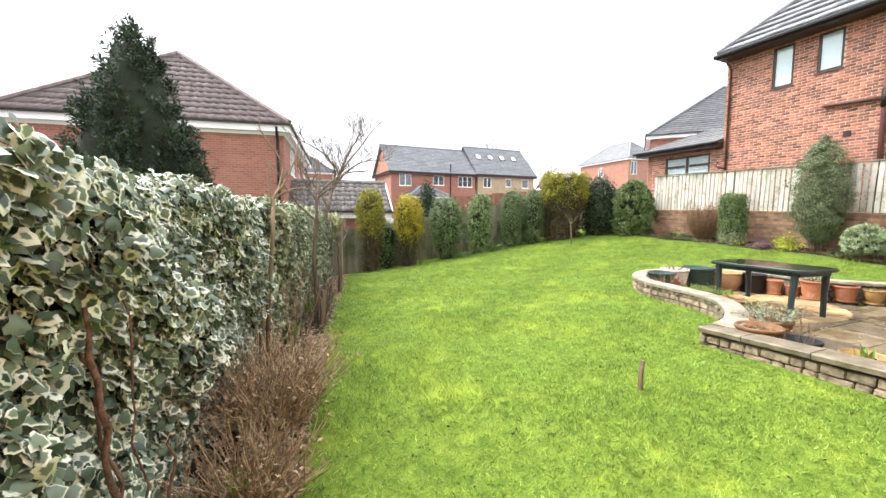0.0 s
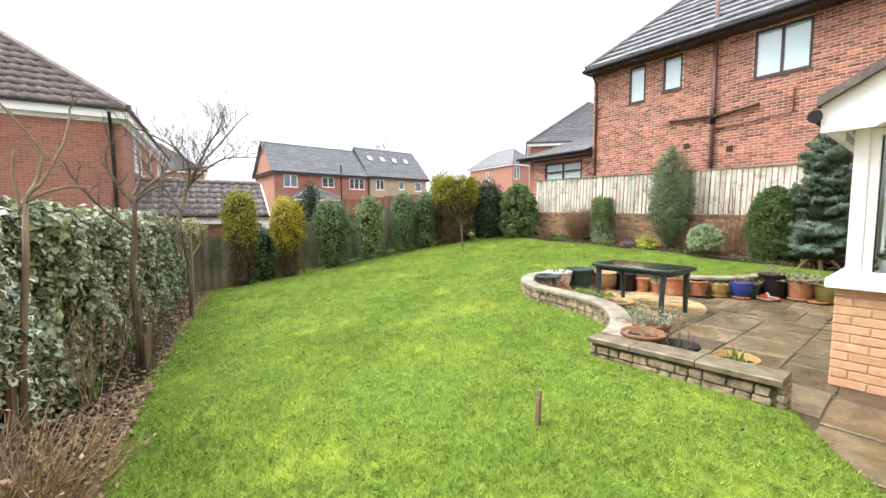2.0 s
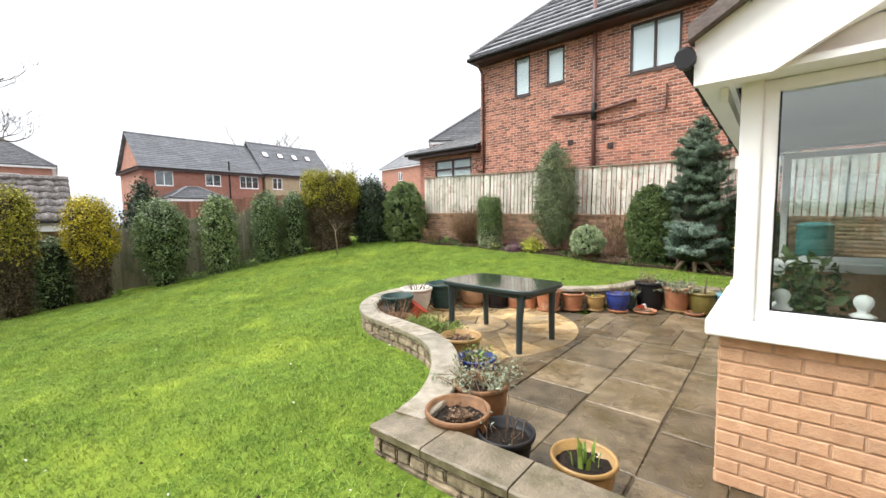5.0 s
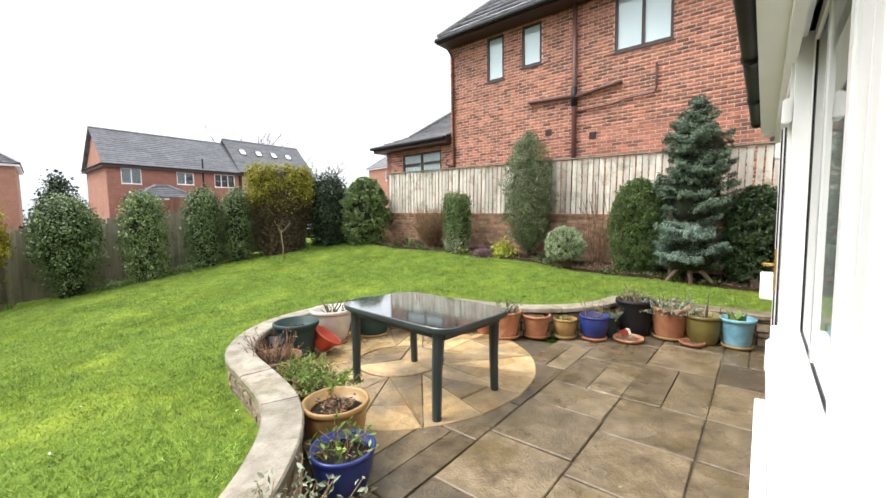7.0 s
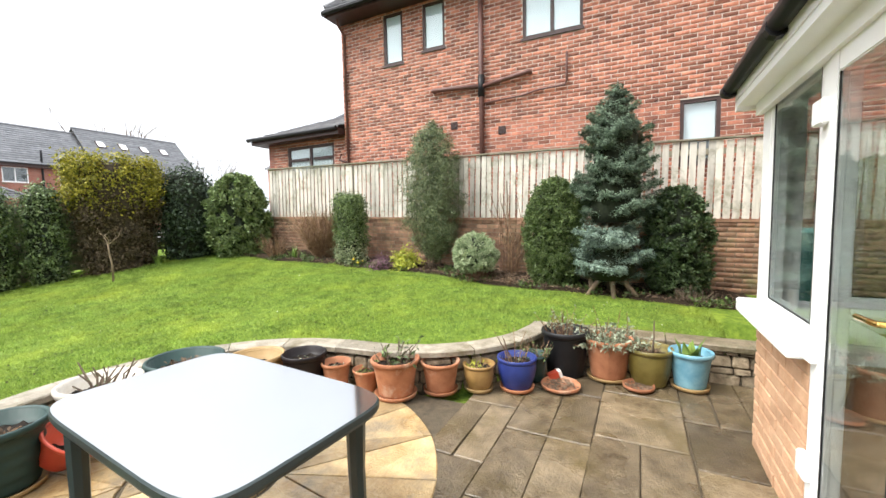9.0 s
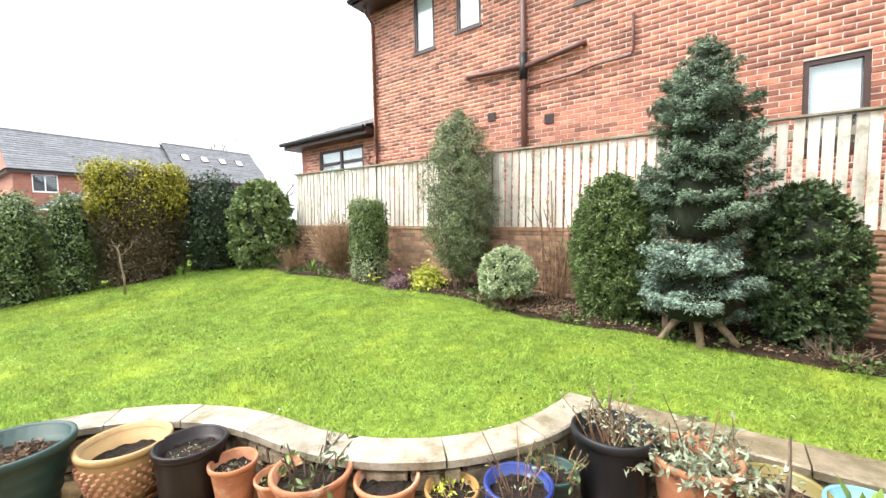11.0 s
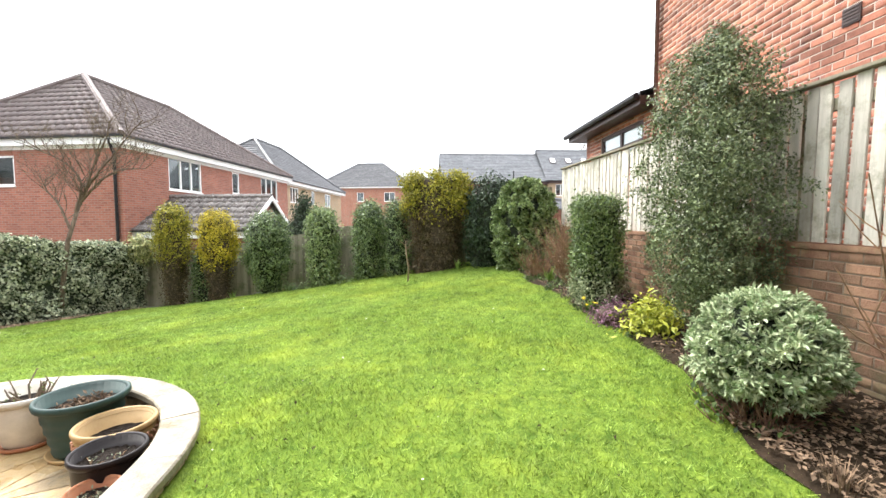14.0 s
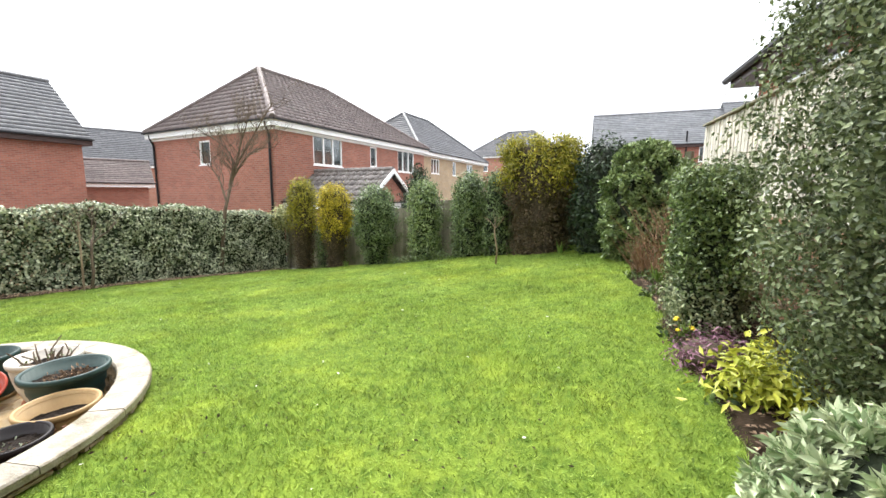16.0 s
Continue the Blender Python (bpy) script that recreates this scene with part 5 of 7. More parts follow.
def leaves_mesh(name, pos, nrm, size, material, owner, label="", aspect=0.55, droop=0.3, fold=0.25, dirs=None):
    """Many folded leaves: each a kite of two triangles about its midrib."""
    n = len(pos)
    nrm = nrm / np.maximum(np.linalg.norm(nrm, axis=1, keepdims=True), 1e-6)
    rnd = RNG.normal(size=(n, 3))
    rnd[:, 2] -= droop
    if dirs is not None:
        rnd = dirs
    t = rnd - nrm * np.sum(rnd * nrm, 1, keepdims=True)
    t /= np.maximum(np.linalg.norm(t, axis=1, keepdims=True), 1e-6)
    b = np.cross(nrm, t)
    s = (size * RNG.uniform(0.6, 1.35, n))[:, None]
    v = np.empty((n, 4, 3))
    v[:, 0] = pos
    v[:, 1] = pos + s * (0.5 * t + aspect * 0.5 * b + fold * 0.3 * nrm)
    v[:, 2] = pos + s * (1.0 * t - 0.1 * nrm)
    v[:, 3] = pos + s * (0.5 * t - aspect * 0.5 * b + fold * 0.3 * nrm)
    base = np.arange(n)[:, None] * 4
    idx = (base + np.array([[0, 1, 2, 0, 2, 3]])).reshape(-1)
    return raw_mesh(name, v.reshape(-1, 3), 3, 0, material, owner, label, idx=idx)


IVY_OUT = ((0.0, 0.0), (-0.08, 0.30), (0.14, 0.54), (0.36, 0.40), (0.60, 0.40), (0.78, 0.20), (1.0, 0.0), (0.78, -0.20), (0.60, -0.40), (0.36, -0.40), (0.14, -0.54), (-0.08, -0.30))


def ivy_mesh(name, pos, nrm, size, material, owner):
    """Lobed ivy leaves, each a small fan of triangles, slightly cupped."""
    n = len(pos)
    nrm = nrm / np.linalg.norm(nrm, axis=1, keepdims=True)
    rnd = RNG.normal(0, 0.6, size=(n, 3))
    rnd[:, 2] -= 1.0
    t = rnd - nrm * np.sum(rnd * nrm, 1, keepdims=True)
    t /= np.maximum(np.linalg.norm(t, axis=1, keepdims=True), 1e-6)
    b = np.cross(nrm, t)
    s = (size * RNG.uniform(0.5, 1.35, n))[:, None]
    k = len(IVY_OUT)
    v = np.empty((n, k + 1, 3))
    for i, (u, w) in enumerate(IVY_OUT):
        v[:, i] = pos + s * (u * t + w * b - (0.25 * abs(w) + 0.12 * u * u) * nrm)
    v[:, k] = pos + s * (0.34 * t + 0.05 * nrm)
    fan = np.array([[k, i, (i + 1) % k] for i in range(k)]).reshape(-1)
    idx = (np.arange(n)[:, None] * (k + 1) + fan[None]).reshape(-1)
    ob = raw_mesh(name, v.reshape(-1, 3), 3, 0, material, owner, idx=idx)
    rim = np.ones((n, k + 1), np.float32)
    rim[:, k] = 0.0
    rim[:, 0] = 0.5
    ob.data.attributes.new("margin", 'FLOAT', 'POINT').data.foreach_set("value", rim.ravel())
    return ob


def lump(a, h, seed):
    return 0.5 * np.sin(3 * a + 5 * h + seed) + 0.3 * np.sin(5 * a - 7 * h + 2.1 * seed) + 0.35 * np.sin(9 * a + 11 * h + 0.7 * seed)


def prof_at(profile, h):
    return np.interp(h, [p[0] for p in profile], [p[1] for p in profile])


def bush(name, label, category, x, y, z0, z1, R, profile, count, size, material, core=M_SHADECORE, Ry=None, lumps=0.07, seed=1, aspect=0.55, depth=0.2, up=0.15, square=0.0, corek=0.84, droop=0.3, trunk=0.03, group="", yaw=0.0, skin=None, tuft=0.0):
    """A shrub: stem, solid heart (near-black as painted inner shade, or brown twigs) and thousands of single leaves
    over an uneven outline. profile: (height 0..1, radius 0..1).
    """
    th = thing(name, label, category, group, at=pose(x, y, 0, 0, 0, yaw))
    Ry = Ry or R
    H = z1 - z0
    part("trunk", tube(bmesh.new(), [(0, 0, z0 - 0.05), (0.01, 0.01, z0 + H * 0.3), (0, 0, z0 + H * 0.6)], [trunk, trunk * 0.9, trunk * 0.5], 7), M_BARK, th)
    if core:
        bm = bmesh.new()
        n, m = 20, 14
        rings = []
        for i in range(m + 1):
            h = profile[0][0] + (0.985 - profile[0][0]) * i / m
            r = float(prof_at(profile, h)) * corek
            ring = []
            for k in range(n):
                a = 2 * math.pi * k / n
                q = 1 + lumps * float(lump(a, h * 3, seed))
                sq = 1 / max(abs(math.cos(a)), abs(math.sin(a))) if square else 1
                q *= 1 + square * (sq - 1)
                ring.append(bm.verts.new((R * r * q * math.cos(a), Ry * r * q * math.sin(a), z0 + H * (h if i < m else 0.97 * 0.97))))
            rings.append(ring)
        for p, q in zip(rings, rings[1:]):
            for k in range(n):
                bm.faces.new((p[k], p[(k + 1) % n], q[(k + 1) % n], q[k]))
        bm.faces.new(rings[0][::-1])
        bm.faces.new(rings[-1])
        part("inner_foliage_shade", bm, core, th, smooth=True)
    hs = np.linspace(profile[0][0], 1, 200)
    w = prof_at(profile, hs) + 0.12
    dr = np.abs(np.gradient(prof_at(profile, hs), hs)) * R / H
    w = w * np.sqrt(1 + np.minimum(dr, 6) ** 2)
    def shell(cnt):
        h = np.interp(RNG.random(cnt), np.cumsum(w) / w.sum(), hs)
        a = RNG.random(cnt) * 2 * math.pi
        r = prof_at(profile, h) * (1 + lumps * lump(a, h * 3, seed)) * (1 - depth * RNG.random(cnt) ** 1.4) + RNG.normal(0, 0.02, cnt)
        if square:
            r = r * (1 + square * (1 / np.maximum(np.abs(np.cos(a)), np.abs(np.sin(a))) - 1))
        pos = np.stack([R * r * np.cos(a), Ry * r * np.sin(a), z0 + H * h + RNG.normal(0, 0.015, cnt)], 1)
        groups = max(30, cnt // 30)
        own = RNG.integers(0, groups, cnt)
        pull = pos[:groups][own]
        pos = pull + RNG.normal(0, size * 1.25, (cnt, 3))
        a, h = a[:groups][own], h[:groups][own]
        slope = -np.interp(h, hs, np.gradient(prof_at(profile, hs), hs)) * R / H
        nrm = np.stack([np.cos(a), np.sin(a), np.clip(slope, -0.6, 3) + up], 1) + RNG.normal(0, 0.75, (cnt, 3))
        if not tuft:
            return pos, nrm, h, None
        # tufts: every shoot a brush of leaves that fans out and slightly up from one twig
        per = 20
        shoots = cnt // per
        own = np.repeat(np.arange(shoots), per)
        axis = np.stack([np.cos(a[:shoots]), np.sin(a[:shoots]), np.clip(slope[:shoots], -0.4, 2) + up + 0.25], 1) + RNG.normal(0, 0.35, (shoots, 3))
        axis /= np.linalg.norm(axis, axis=1, keepdims=True)
        ln = tuft * RNG.uniform(0.6, 1.3, shoots)
        k = RNG.random(len(own))
        side = RNG.normal(0, 1, (len(own), 3))
        side -= axis[own] * np.sum(side * axis[own], 1, keepdims=True)
        side /= np.linalg.norm(side, axis=1, keepdims=True)
        p2 = pull[:shoots][own] + axis[own] * ((k - 0.55) * ln[own])[:, None] + side * (0.42 * ln[own] * (1.05 - k) * RNG.random(len(own)))[:, None]
        dirs = axis[own] * 0.75 + side * 0.75
        return p2, np.cross(dirs, RNG.normal(0, 1, dirs.shape)) + axis[own] * 0.5, h[:shoots][own], dirs
    pos, nrm, h, dirs = shell(count)
    if skin:
        cut_h, second = skin
        k = h + RNG.normal(0, 0.06, count) > cut_h
        leaves_mesh("leaves", pos[k], nrm[k], size, material, th, aspect=aspect, droop=droop)
        leaves_mesh("lower_leaves", pos[~k][:int(0.8 * (~k).sum())], nrm[~k][:int(0.8 * (~k).sum())], size, second, th, aspect=aspect, droop=droop)
    else:
        leaves_mesh("leaves", pos, nrm, size, material, th, aspect=aspect, droop=droop, dirs=dirs)
    return th


L_YEL = leafy("golden_conifer", (0.17, 0.155, 0.012), (0.60, 0.48, 0.04), 0.5, 0.55)
L_YELG = leafy("yellow_green_conifer", (0.10, 0.115, 0.014), (0.42, 0.37, 0.04), 0.5, 0.55)
L_BROWN = leafy("bare_brown_conifer", (0.05, 0.040, 0.022), (0.16, 0.12, 0.07), 0.5, 0.8)
L_DARK = leafy("dark_evergreen", (0.024, 0.046, 0.018), (0.23, 0.31, 0.125), 0.55, 0.35)
L_MID = leafy("mid_evergreen", (0.022, 0.047, 0.013), (0.215, 0.29, 0.10), 0.55, 0.35)
L_GLOSS = leafy("glossy_laurel", (0.032, 0.066, 0.020), (0.33, 0.42, 0.17), 0.55, 0.3)
L_HOLLY = leafy("grey_green_shrub", (0.036, 0.058, 0.024), (0.26, 0.31, 0.155), 0.55, 0.4)
L_VAR = leafy("variegated_leaves", (0.12, 0.20, 0.07), (0.62, 0.68, 0.44), 0.55, 0.4)
L_BLUE = leafy("blue_green_conifer", (0.024, 0.050, 0.030), (0.26, 0.35, 0.235), 0.55, 0.5)
L_BLUEP = leafy("pale_blue_green_conifer", (0.028, 0.060, 0.042), (0.34, 0.45, 0.35), 0.55, 0.5)
L_DEEP = leafy("deep_green_leaves", (0.014, 0.030, 0.012), (0.13, 0.19, 0.08), 0.55, 0.35)
L_PALE = leafy("pale_edged_leaves", (0.05, 0.09, 0.03), (0.46, 0.50, 0.30), 0.55, 0.4)
L_LIME = leafy("lime_leaves", (0.20, 0.24, 0.02), (0.55, 0.56, 0.08), 0.5, 0.4)
L_PURPLE = leafy("purple_heather", (0.10, 0.045, 0.07), (0.34, 0.18, 0.25), 0.5, 0.6)
L_CYP = leafy("dark_cypress", (0.008, 0.018, 0.009), (0.060, 0.092, 0.045), 0.5, 0.5)
L_GREEN = leafy("fresh_green_shoots", (0.07, 0.14, 0.02), (0.26, 0.36, 0.08), 0.5, 0.4)
L_SAGE = leafy("sage_grey_leaves", (0.13, 0.16, 0.09), (0.40, 0.44, 0.32), 0.5, 0.5)

ROUND = [(0.0, 0.55), (0.12, 0.8), (0.3, 0.97), (0.5, 1.0), (0.72, 0.92), (0.88, 0.68), (0.96, 0.4), (1.0, 0.05)]
BALL = [(0.12, 0.5), (0.25, 0.85), (0.45, 1.0), (0.65, 0.97), (0.82, 0.78), (0.94, 0.45), (1.0, 0.05)]
COLUMN = [(0.0, 0.75), (0.15, 0.92), (0.5, 1.0), (0.8, 0.97), (0.92, 0.75), (0.98, 0.4), (1.0, 0.05)]
TOPPED = [(0.03, 0.45), (0.25, 0.55), (0.42, 0.75), (0.55, 1.0), (0.8, 1.0), (0.92, 0.8), (0.98, 0.45), (1.0, 0.05)]
CONE = [(0.0, 0.7), (0.2, 1.0), (0.45, 0.85), (0.7, 0.55), (0.88, 0.28), (1.0, 0.03)]
FLAT = [(0.0, 0.62), (0.3, 0.66), (0.5, 0.8), (0.66, 1.0), (0.9, 1.0), (0.97, 0.93), (1.0, 0.8), (1.001, 0.05)]

gz = lambda x, y: float(ground_z(x, y))
bush("golden_conifer", "clipped yellow-green conifer with bare brown base by the fence", "conifer", 3.18, 13.35, -0.50, 2.33, 0.39, TOPPED, 14000, 0.055, L_YELG, M_BROWNCORE, seed=1, skin=(0.5, L_BROWN))
bush("golden_conifer", "clipped golden yellow conifer with bare brown base by the fence", "conifer", 4.47, 13.15, -0.34, 2.12, 0.44, TOPPED, 14000, 0.055, L_YEL, M_BROWNCORE, seed=2, skin=(0.42, L_BROWN))
bush("ivy_clump", "dark ivy clump against the timber fence", "ivy", 3.85, 13.75, -0.4, 1.15, 0.32, COLUMN, 4000, 0.07, L_DARK, seed=22)
bush("evergreen_shrub", "clipped dark green shrub against the timber fence", "shrub", 5.85, 13.05, -0.22, 2.06, 0.55, [(0.03, 0.4), (0.25, 0.6), (0.42, 0.92), (0.7, 1.0), (0.88, 0.8), (0.97, 0.45), (1, 0.05)], 15000, 0.06, L_DARK, seed=3)
bush("evergreen_shrub", "narrow clipped dark evergreen against the timber fence", "shrub", 7.30, 13.12, 0.0, 2.2, 0.37, COLUMN, 13000, 0.065, L_GLOSS, seed=4)
bush("evergreen_shrub", "narrow clipped dark evergreen against the timber fence", "shrub", 8.58, 12.95, 0.3, 2.36, 0.37, COLUMN, 13000, 0.06, L_DARK, seed=5)
bush("evergreen_shrub", "narrow dark ivy-clad column against the timber fence", "shrub", 9.38, 12.70, 0.4, 2.36, 0.32, COLUMN, 8000, 0.06, L_DARK, seed=6)
bush("broad_conifer", "flat-topped conifer, yellow above and brown below", "conifer", 10.42, 12.2, 0.50, 3.06, 0.82, FLAT, 30000, 0.06, L_YELG, M_BROWNCORE, Ry=0.6, seed=7, square=0.55, yaw=-25, skin=(0.62, L_BROWN))
bush("dark_shrub", "dark shrub in the corner of the fences", "shrub", 11.75, 11.7, 0.6, 2.9, 0.62, ROUND, 9000, 0.08, L_CYP, seed=8)
bush("laurel", "large rounded glossy laurel beside the pale fence", "laurel", 12.30, 10.64, 0.62, 2.72, 0.69, ROUND, 30000, 0.07, L_GLOSS, seed=9, aspect=0.5, tuft=0.14, lumps=0.1, corek=0.75)
bush("column_shrub", "clipped column of evergreen with pale lower leaves", "shrub", 12.36, 7.2, 0.52, 2.08, 0.28, [(0.0, 0.85), (0.3, 1.0), (0.93, 1.0), (0.98, 0.85), (1.0, 0.4)], 24000, 0.038, L_MID, seed=10, square=0.5, skin=(0.4, L_PALE))
bush("airy_evergreen", "tall loose grey-green evergreen shrub before the fence", "shrub", 12.54, 5.32, 0.75, 3.40, 0.58, [(0.02, 0.2), (0.12, 0.6), (0.25, 0.88), (0.5, 1.0), (0.75, 0.9), (0.9, 0.55), (1.0, 0.08)], 64000, 0.028, L_HOLLY, None, seed=11, lumps=0.24, depth=0.85, trunk=0.035)
bush("round_shrub", "rounded silver-green variegated shrub in the border", "shrub", 12.1, 4.28, 0.66, 1.27, 0.37, [(0.0, 0.5), (0.12, 0.85), (0.35, 1.0), (0.6, 0.96), (0.8, 0.76), (0.93, 0.45), (1.0, 0.05)], 22000, 0.044, L_VAR, seed=12, aspect=0.34, tuft=0.085, corek=0.8)
bush("yew", "egg-shaped clipped dark evergreen in the border", "shrub", 12.36, 2.97, 0.40, 2.16, 0.47, ROUND, 76000, 0.030, L_MID, seed=13, tuft=0.13, lumps=0.1, corek=0.72)
def layered_conifer(name, label, x, y, z0, z1, R, profile, tiers, count, size, material, seed, lift=0.12):
    """A conifer of tiered branches: each a flat spray of short needles; a heart coloured near-black as shade fills the
    gaps between the tiers.
    """
    rng = np.random.default_rng(seed)
    th = thing(name, label, "conifer", at=(x, y, 0))
    H = z1 - z0
    part("trunk", tube(bmesh.new(), [(0, 0, z0 - 0.1), (0.01, 0, z0 + H * 0.5), (0, 0, z1 - 0.05)], [0.05, 0.035, 0.008], 8), M_BARK, th)
    # solid heart in shade colour darkens the gaps between branches
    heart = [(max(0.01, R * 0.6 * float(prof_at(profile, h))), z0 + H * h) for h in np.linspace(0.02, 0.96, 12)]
    part("inner_foliage_shade", lathe(heart, 16, 0.12), M_SHADECORE, th, smooth=True)
    P, N, D = [], [], []
    branches = []
    for i in range(tiers):
        h = (i + 0.5) / tiers
        rad = R * float(prof_at(profile, h))
        for k in range(5 + int(9 * rad / R)):
            branches.append((h + rng.normal(0, 0.35 / tiers), rng.random() * 6.283, rad * rng.uniform(0.72, 1.14)))
    total = sum(b[2] for b in branches)
    for h, a, ln in branches:
        n = max(20, int(count * ln / total))
        d = np.array([math.cos(a), math.sin(a), 0.0])
        q = np.array([-d[1], d[0], 0.0])
        u = rng.random(n) ** 0.6
        w = rng.uniform(-1, 1, n) * (0.10 + 0.30 * ln) * (1.12 - u)
        z = z0 + H * h + lift * u * ln + rng.normal(0, 0.022, n) - 0.5 * np.abs(w) * 0.3
        P.append(u[:, None] * ln * d + w[:, None] * q + np.stack([0 * z, 0 * z, z], 1))
        D.append(d * 0.8 + q * np.sign(w)[:, None] * 0.55 + np.array([0, 0, 0.25]) + rng.normal(0, 0.3, (n, 3)))
        N.append(np.array([0, 0, 1.0]) + d * 0.5 + rng.normal(0, 0.45, (n, 3)))
    leaves_mesh("needles", np.concatenate(P), np.concatenate(N), size, material, th, aspect=0.36, dirs=np.concatenate(D))
    return th


layered_conifer("blue_conifer", "blue-green conifer, its crown apart from its skirt", 12.15, 2.05, 1.42, 3.50, 0.60, [(0.0, 0.8), (0.08, 1.0), (0.3, 0.95), (0.5, 0.80), (0.62, 0.84), (0.74, 0.60), (0.86, 0.34), (0.95, 0.16), (1.0, 0.05)], 17, 82000, 0.036, L_BLUE, 14, 0.3)
layered_conifer("blue_conifer", "low spreading blue-green conifer skirt", 12.05, 2.1, 0.60, 1.36, 0.60, [(0.0, 0.6), (0.15, 1.0), (0.38, 0.95), (0.5, 0.62), (0.62, 0.9), (0.85, 0.85), (1.0, 0.35)], 7, 40000, 0.034, L_BLUEP, 15, 0.2)
bush("evergreen_shrub", "rounded dark evergreen beside the retaining wall", "shrub", 12.40, 1.22, 0.33, 1.94, 0.44, ROUND, 30000, 0.042, L_DEEP, seed=16, tuft=0.11, corek=0.75)
bush("lime_shrub", "low lime-yellow leafy plant in the border", "shrub", 12.38, 5.88, 0.50, 0.86, 0.27, BALL, 1500, 0.075, L_LIME, None, seed=17, aspect=0.35, depth=0.6)
bush("heather", "low purple heather in the border", "heather", 12.2, 6.36, 0.52, 0.80, 0.24, BALL, 1500, 0.045, L_PURPLE, M_BROWNCORE, seed=18, aspect=0.3)
bush("cypress", "tall dark cypress behind the ivy hedge", "conifer", -1.56, 6.6, -0.3, 3.98, 0.80, [(0.0, 0.8), (0.4, 1.0), (0.55, 0.98), (0.72, 0.72), (0.86, 0.42), (0.95, 0.22), (1.0, 0.03)], 34000, 0.06, L_CYP, seed=19, lumps=0.14, aspect=0.35, droop=-0.8, tuft=0.24, corek=0.8, up=0.6)

# ivy hedge
HA, HB2 = Vector((-1.25, -1.4)), Vector((1.92, 14.1))
hedge = thing("ivy_hedge", "long variegated ivy hedge along the garden boundary", "hedge")
hd = (HB2 - HA).normalized()
hn = Vector((hd.y, -hd.x))
HL = (HB2 - HA).length


def hedge_top(s):
    return np.interp(s, [0, 3.2, 4.5, 7, 11, 13, 14.3, HL], [1.70, 1.68, 1.60, 1.57, 1.57, 1.47, 1.31, 1.18])


# solid slab, coloured near-black to give the hedge's gaps their shade
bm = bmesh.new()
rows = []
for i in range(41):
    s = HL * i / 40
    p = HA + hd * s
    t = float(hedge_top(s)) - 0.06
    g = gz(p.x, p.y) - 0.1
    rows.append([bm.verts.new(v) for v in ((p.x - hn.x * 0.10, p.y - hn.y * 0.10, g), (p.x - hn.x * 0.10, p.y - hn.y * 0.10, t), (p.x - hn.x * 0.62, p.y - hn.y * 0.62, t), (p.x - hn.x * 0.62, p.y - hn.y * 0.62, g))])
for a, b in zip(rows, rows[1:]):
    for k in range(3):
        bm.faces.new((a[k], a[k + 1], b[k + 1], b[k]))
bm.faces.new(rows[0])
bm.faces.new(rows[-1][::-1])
part("inner_foliage_shade", bm, M_SHADECORE, hedge)
cnt = 92000
s = HL * np.concatenate([RNG.random(cnt // 2), 0.05 + RNG.random(cnt - cnt // 2) ** 1.2 * 0.42])
px, py = HA.x + hd.x * s, HA.y + hd.y * s
top = hedge_top(s) + 0.05 * np.sin(s * 3.1) + 0.03 * np.sin(s * 7.7)
gnd = ground_z(px, py)
face = RNG.random(cnt) < 0.72
hh = np.where(face, gnd + (top - gnd) * RNG.random(cnt), top + RNG.normal(0, 0.03, cnt))
outw = np.where(face, 0.06 * np.sin(s * 4 + hh * 5) + 0.05 * np.sin(s * 9 - hh * 7) + RNG.normal(0, 0.035, cnt) - 0.03, -0.62 * RNG.random(cnt))
bulge = 0.12 * np.clip((hh - gnd) / np.maximum(top - gnd, 0.1) - 0.55, 0, 0.5)
outw = np.where(face, outw + bulge, outw)
pos = np.stack([px + hn.x * outw, py + hn.y * outw, hh], 1)
nr = np.where(face[:, None], np.array([[hn.x, hn.y, 0.45]]), np.array([[0.1, 0, 1.0]])) + RNG.normal(0, 0.58, (cnt, 3))
half = s < 6.0
ivy_mesh("leaves", pos[half], nr[half], 0.048, M_IVY, hedge)
L_IVYG = leafy("ivy_green", (0.035, 0.062, 0.022), (0.50, 0.53, 0.35), 0.55, 0.4)
leaves_mesh("far_leaves", pos[~half], nr[~half], 0.06, L_IVYG, hedge, aspect=0.85, droop=0.9)

k = RNG.integers(0, cnt, 9000)
k = k[(s[k] > 5.4) & (s[k] < 10.5) & face[k]]
leaves_mesh("dry_leaves", pos[k] + np.array([[hn.x, hn.y, 0]]) * 0.03, nr[k], 0.042, M_LITTER, hedge, aspect=0.6, droop=0.9)

# ---- grass ----
gc = 860000
gxx, gyy = RNG.uniform(-0.6, 12.3, gc), RNG.uniform(-1.6, 13.6, gc)
BED_Y, BED_X = (0.0, 2.4, 4.2, 5.0, 7.0, 11.0), (11.75, 11.86, 11.86, 12.18, 12.12, 12.02)
bed = np.interp(gyy, BED_Y, BED_X)
hx = HA.x + hd.x * ((gyy - HA.y) / hd.y) + 0.47 + 0.035 * np.sin(gyy * 2.2) + 0.03 * np.sin(gyy * 7.1)
fy = np.interp(gxx, [0, 1.7, 8.3, 11.4, 12.5], [14.1, 13.9, 13.2, 12.1, 11.2]) - 0.45
strip = (gxx > 1.0) & (gyy < path_edge(gxx) + 0.01) & (gxx < 9.9)
wallclear = np.zeros(gc, bool)
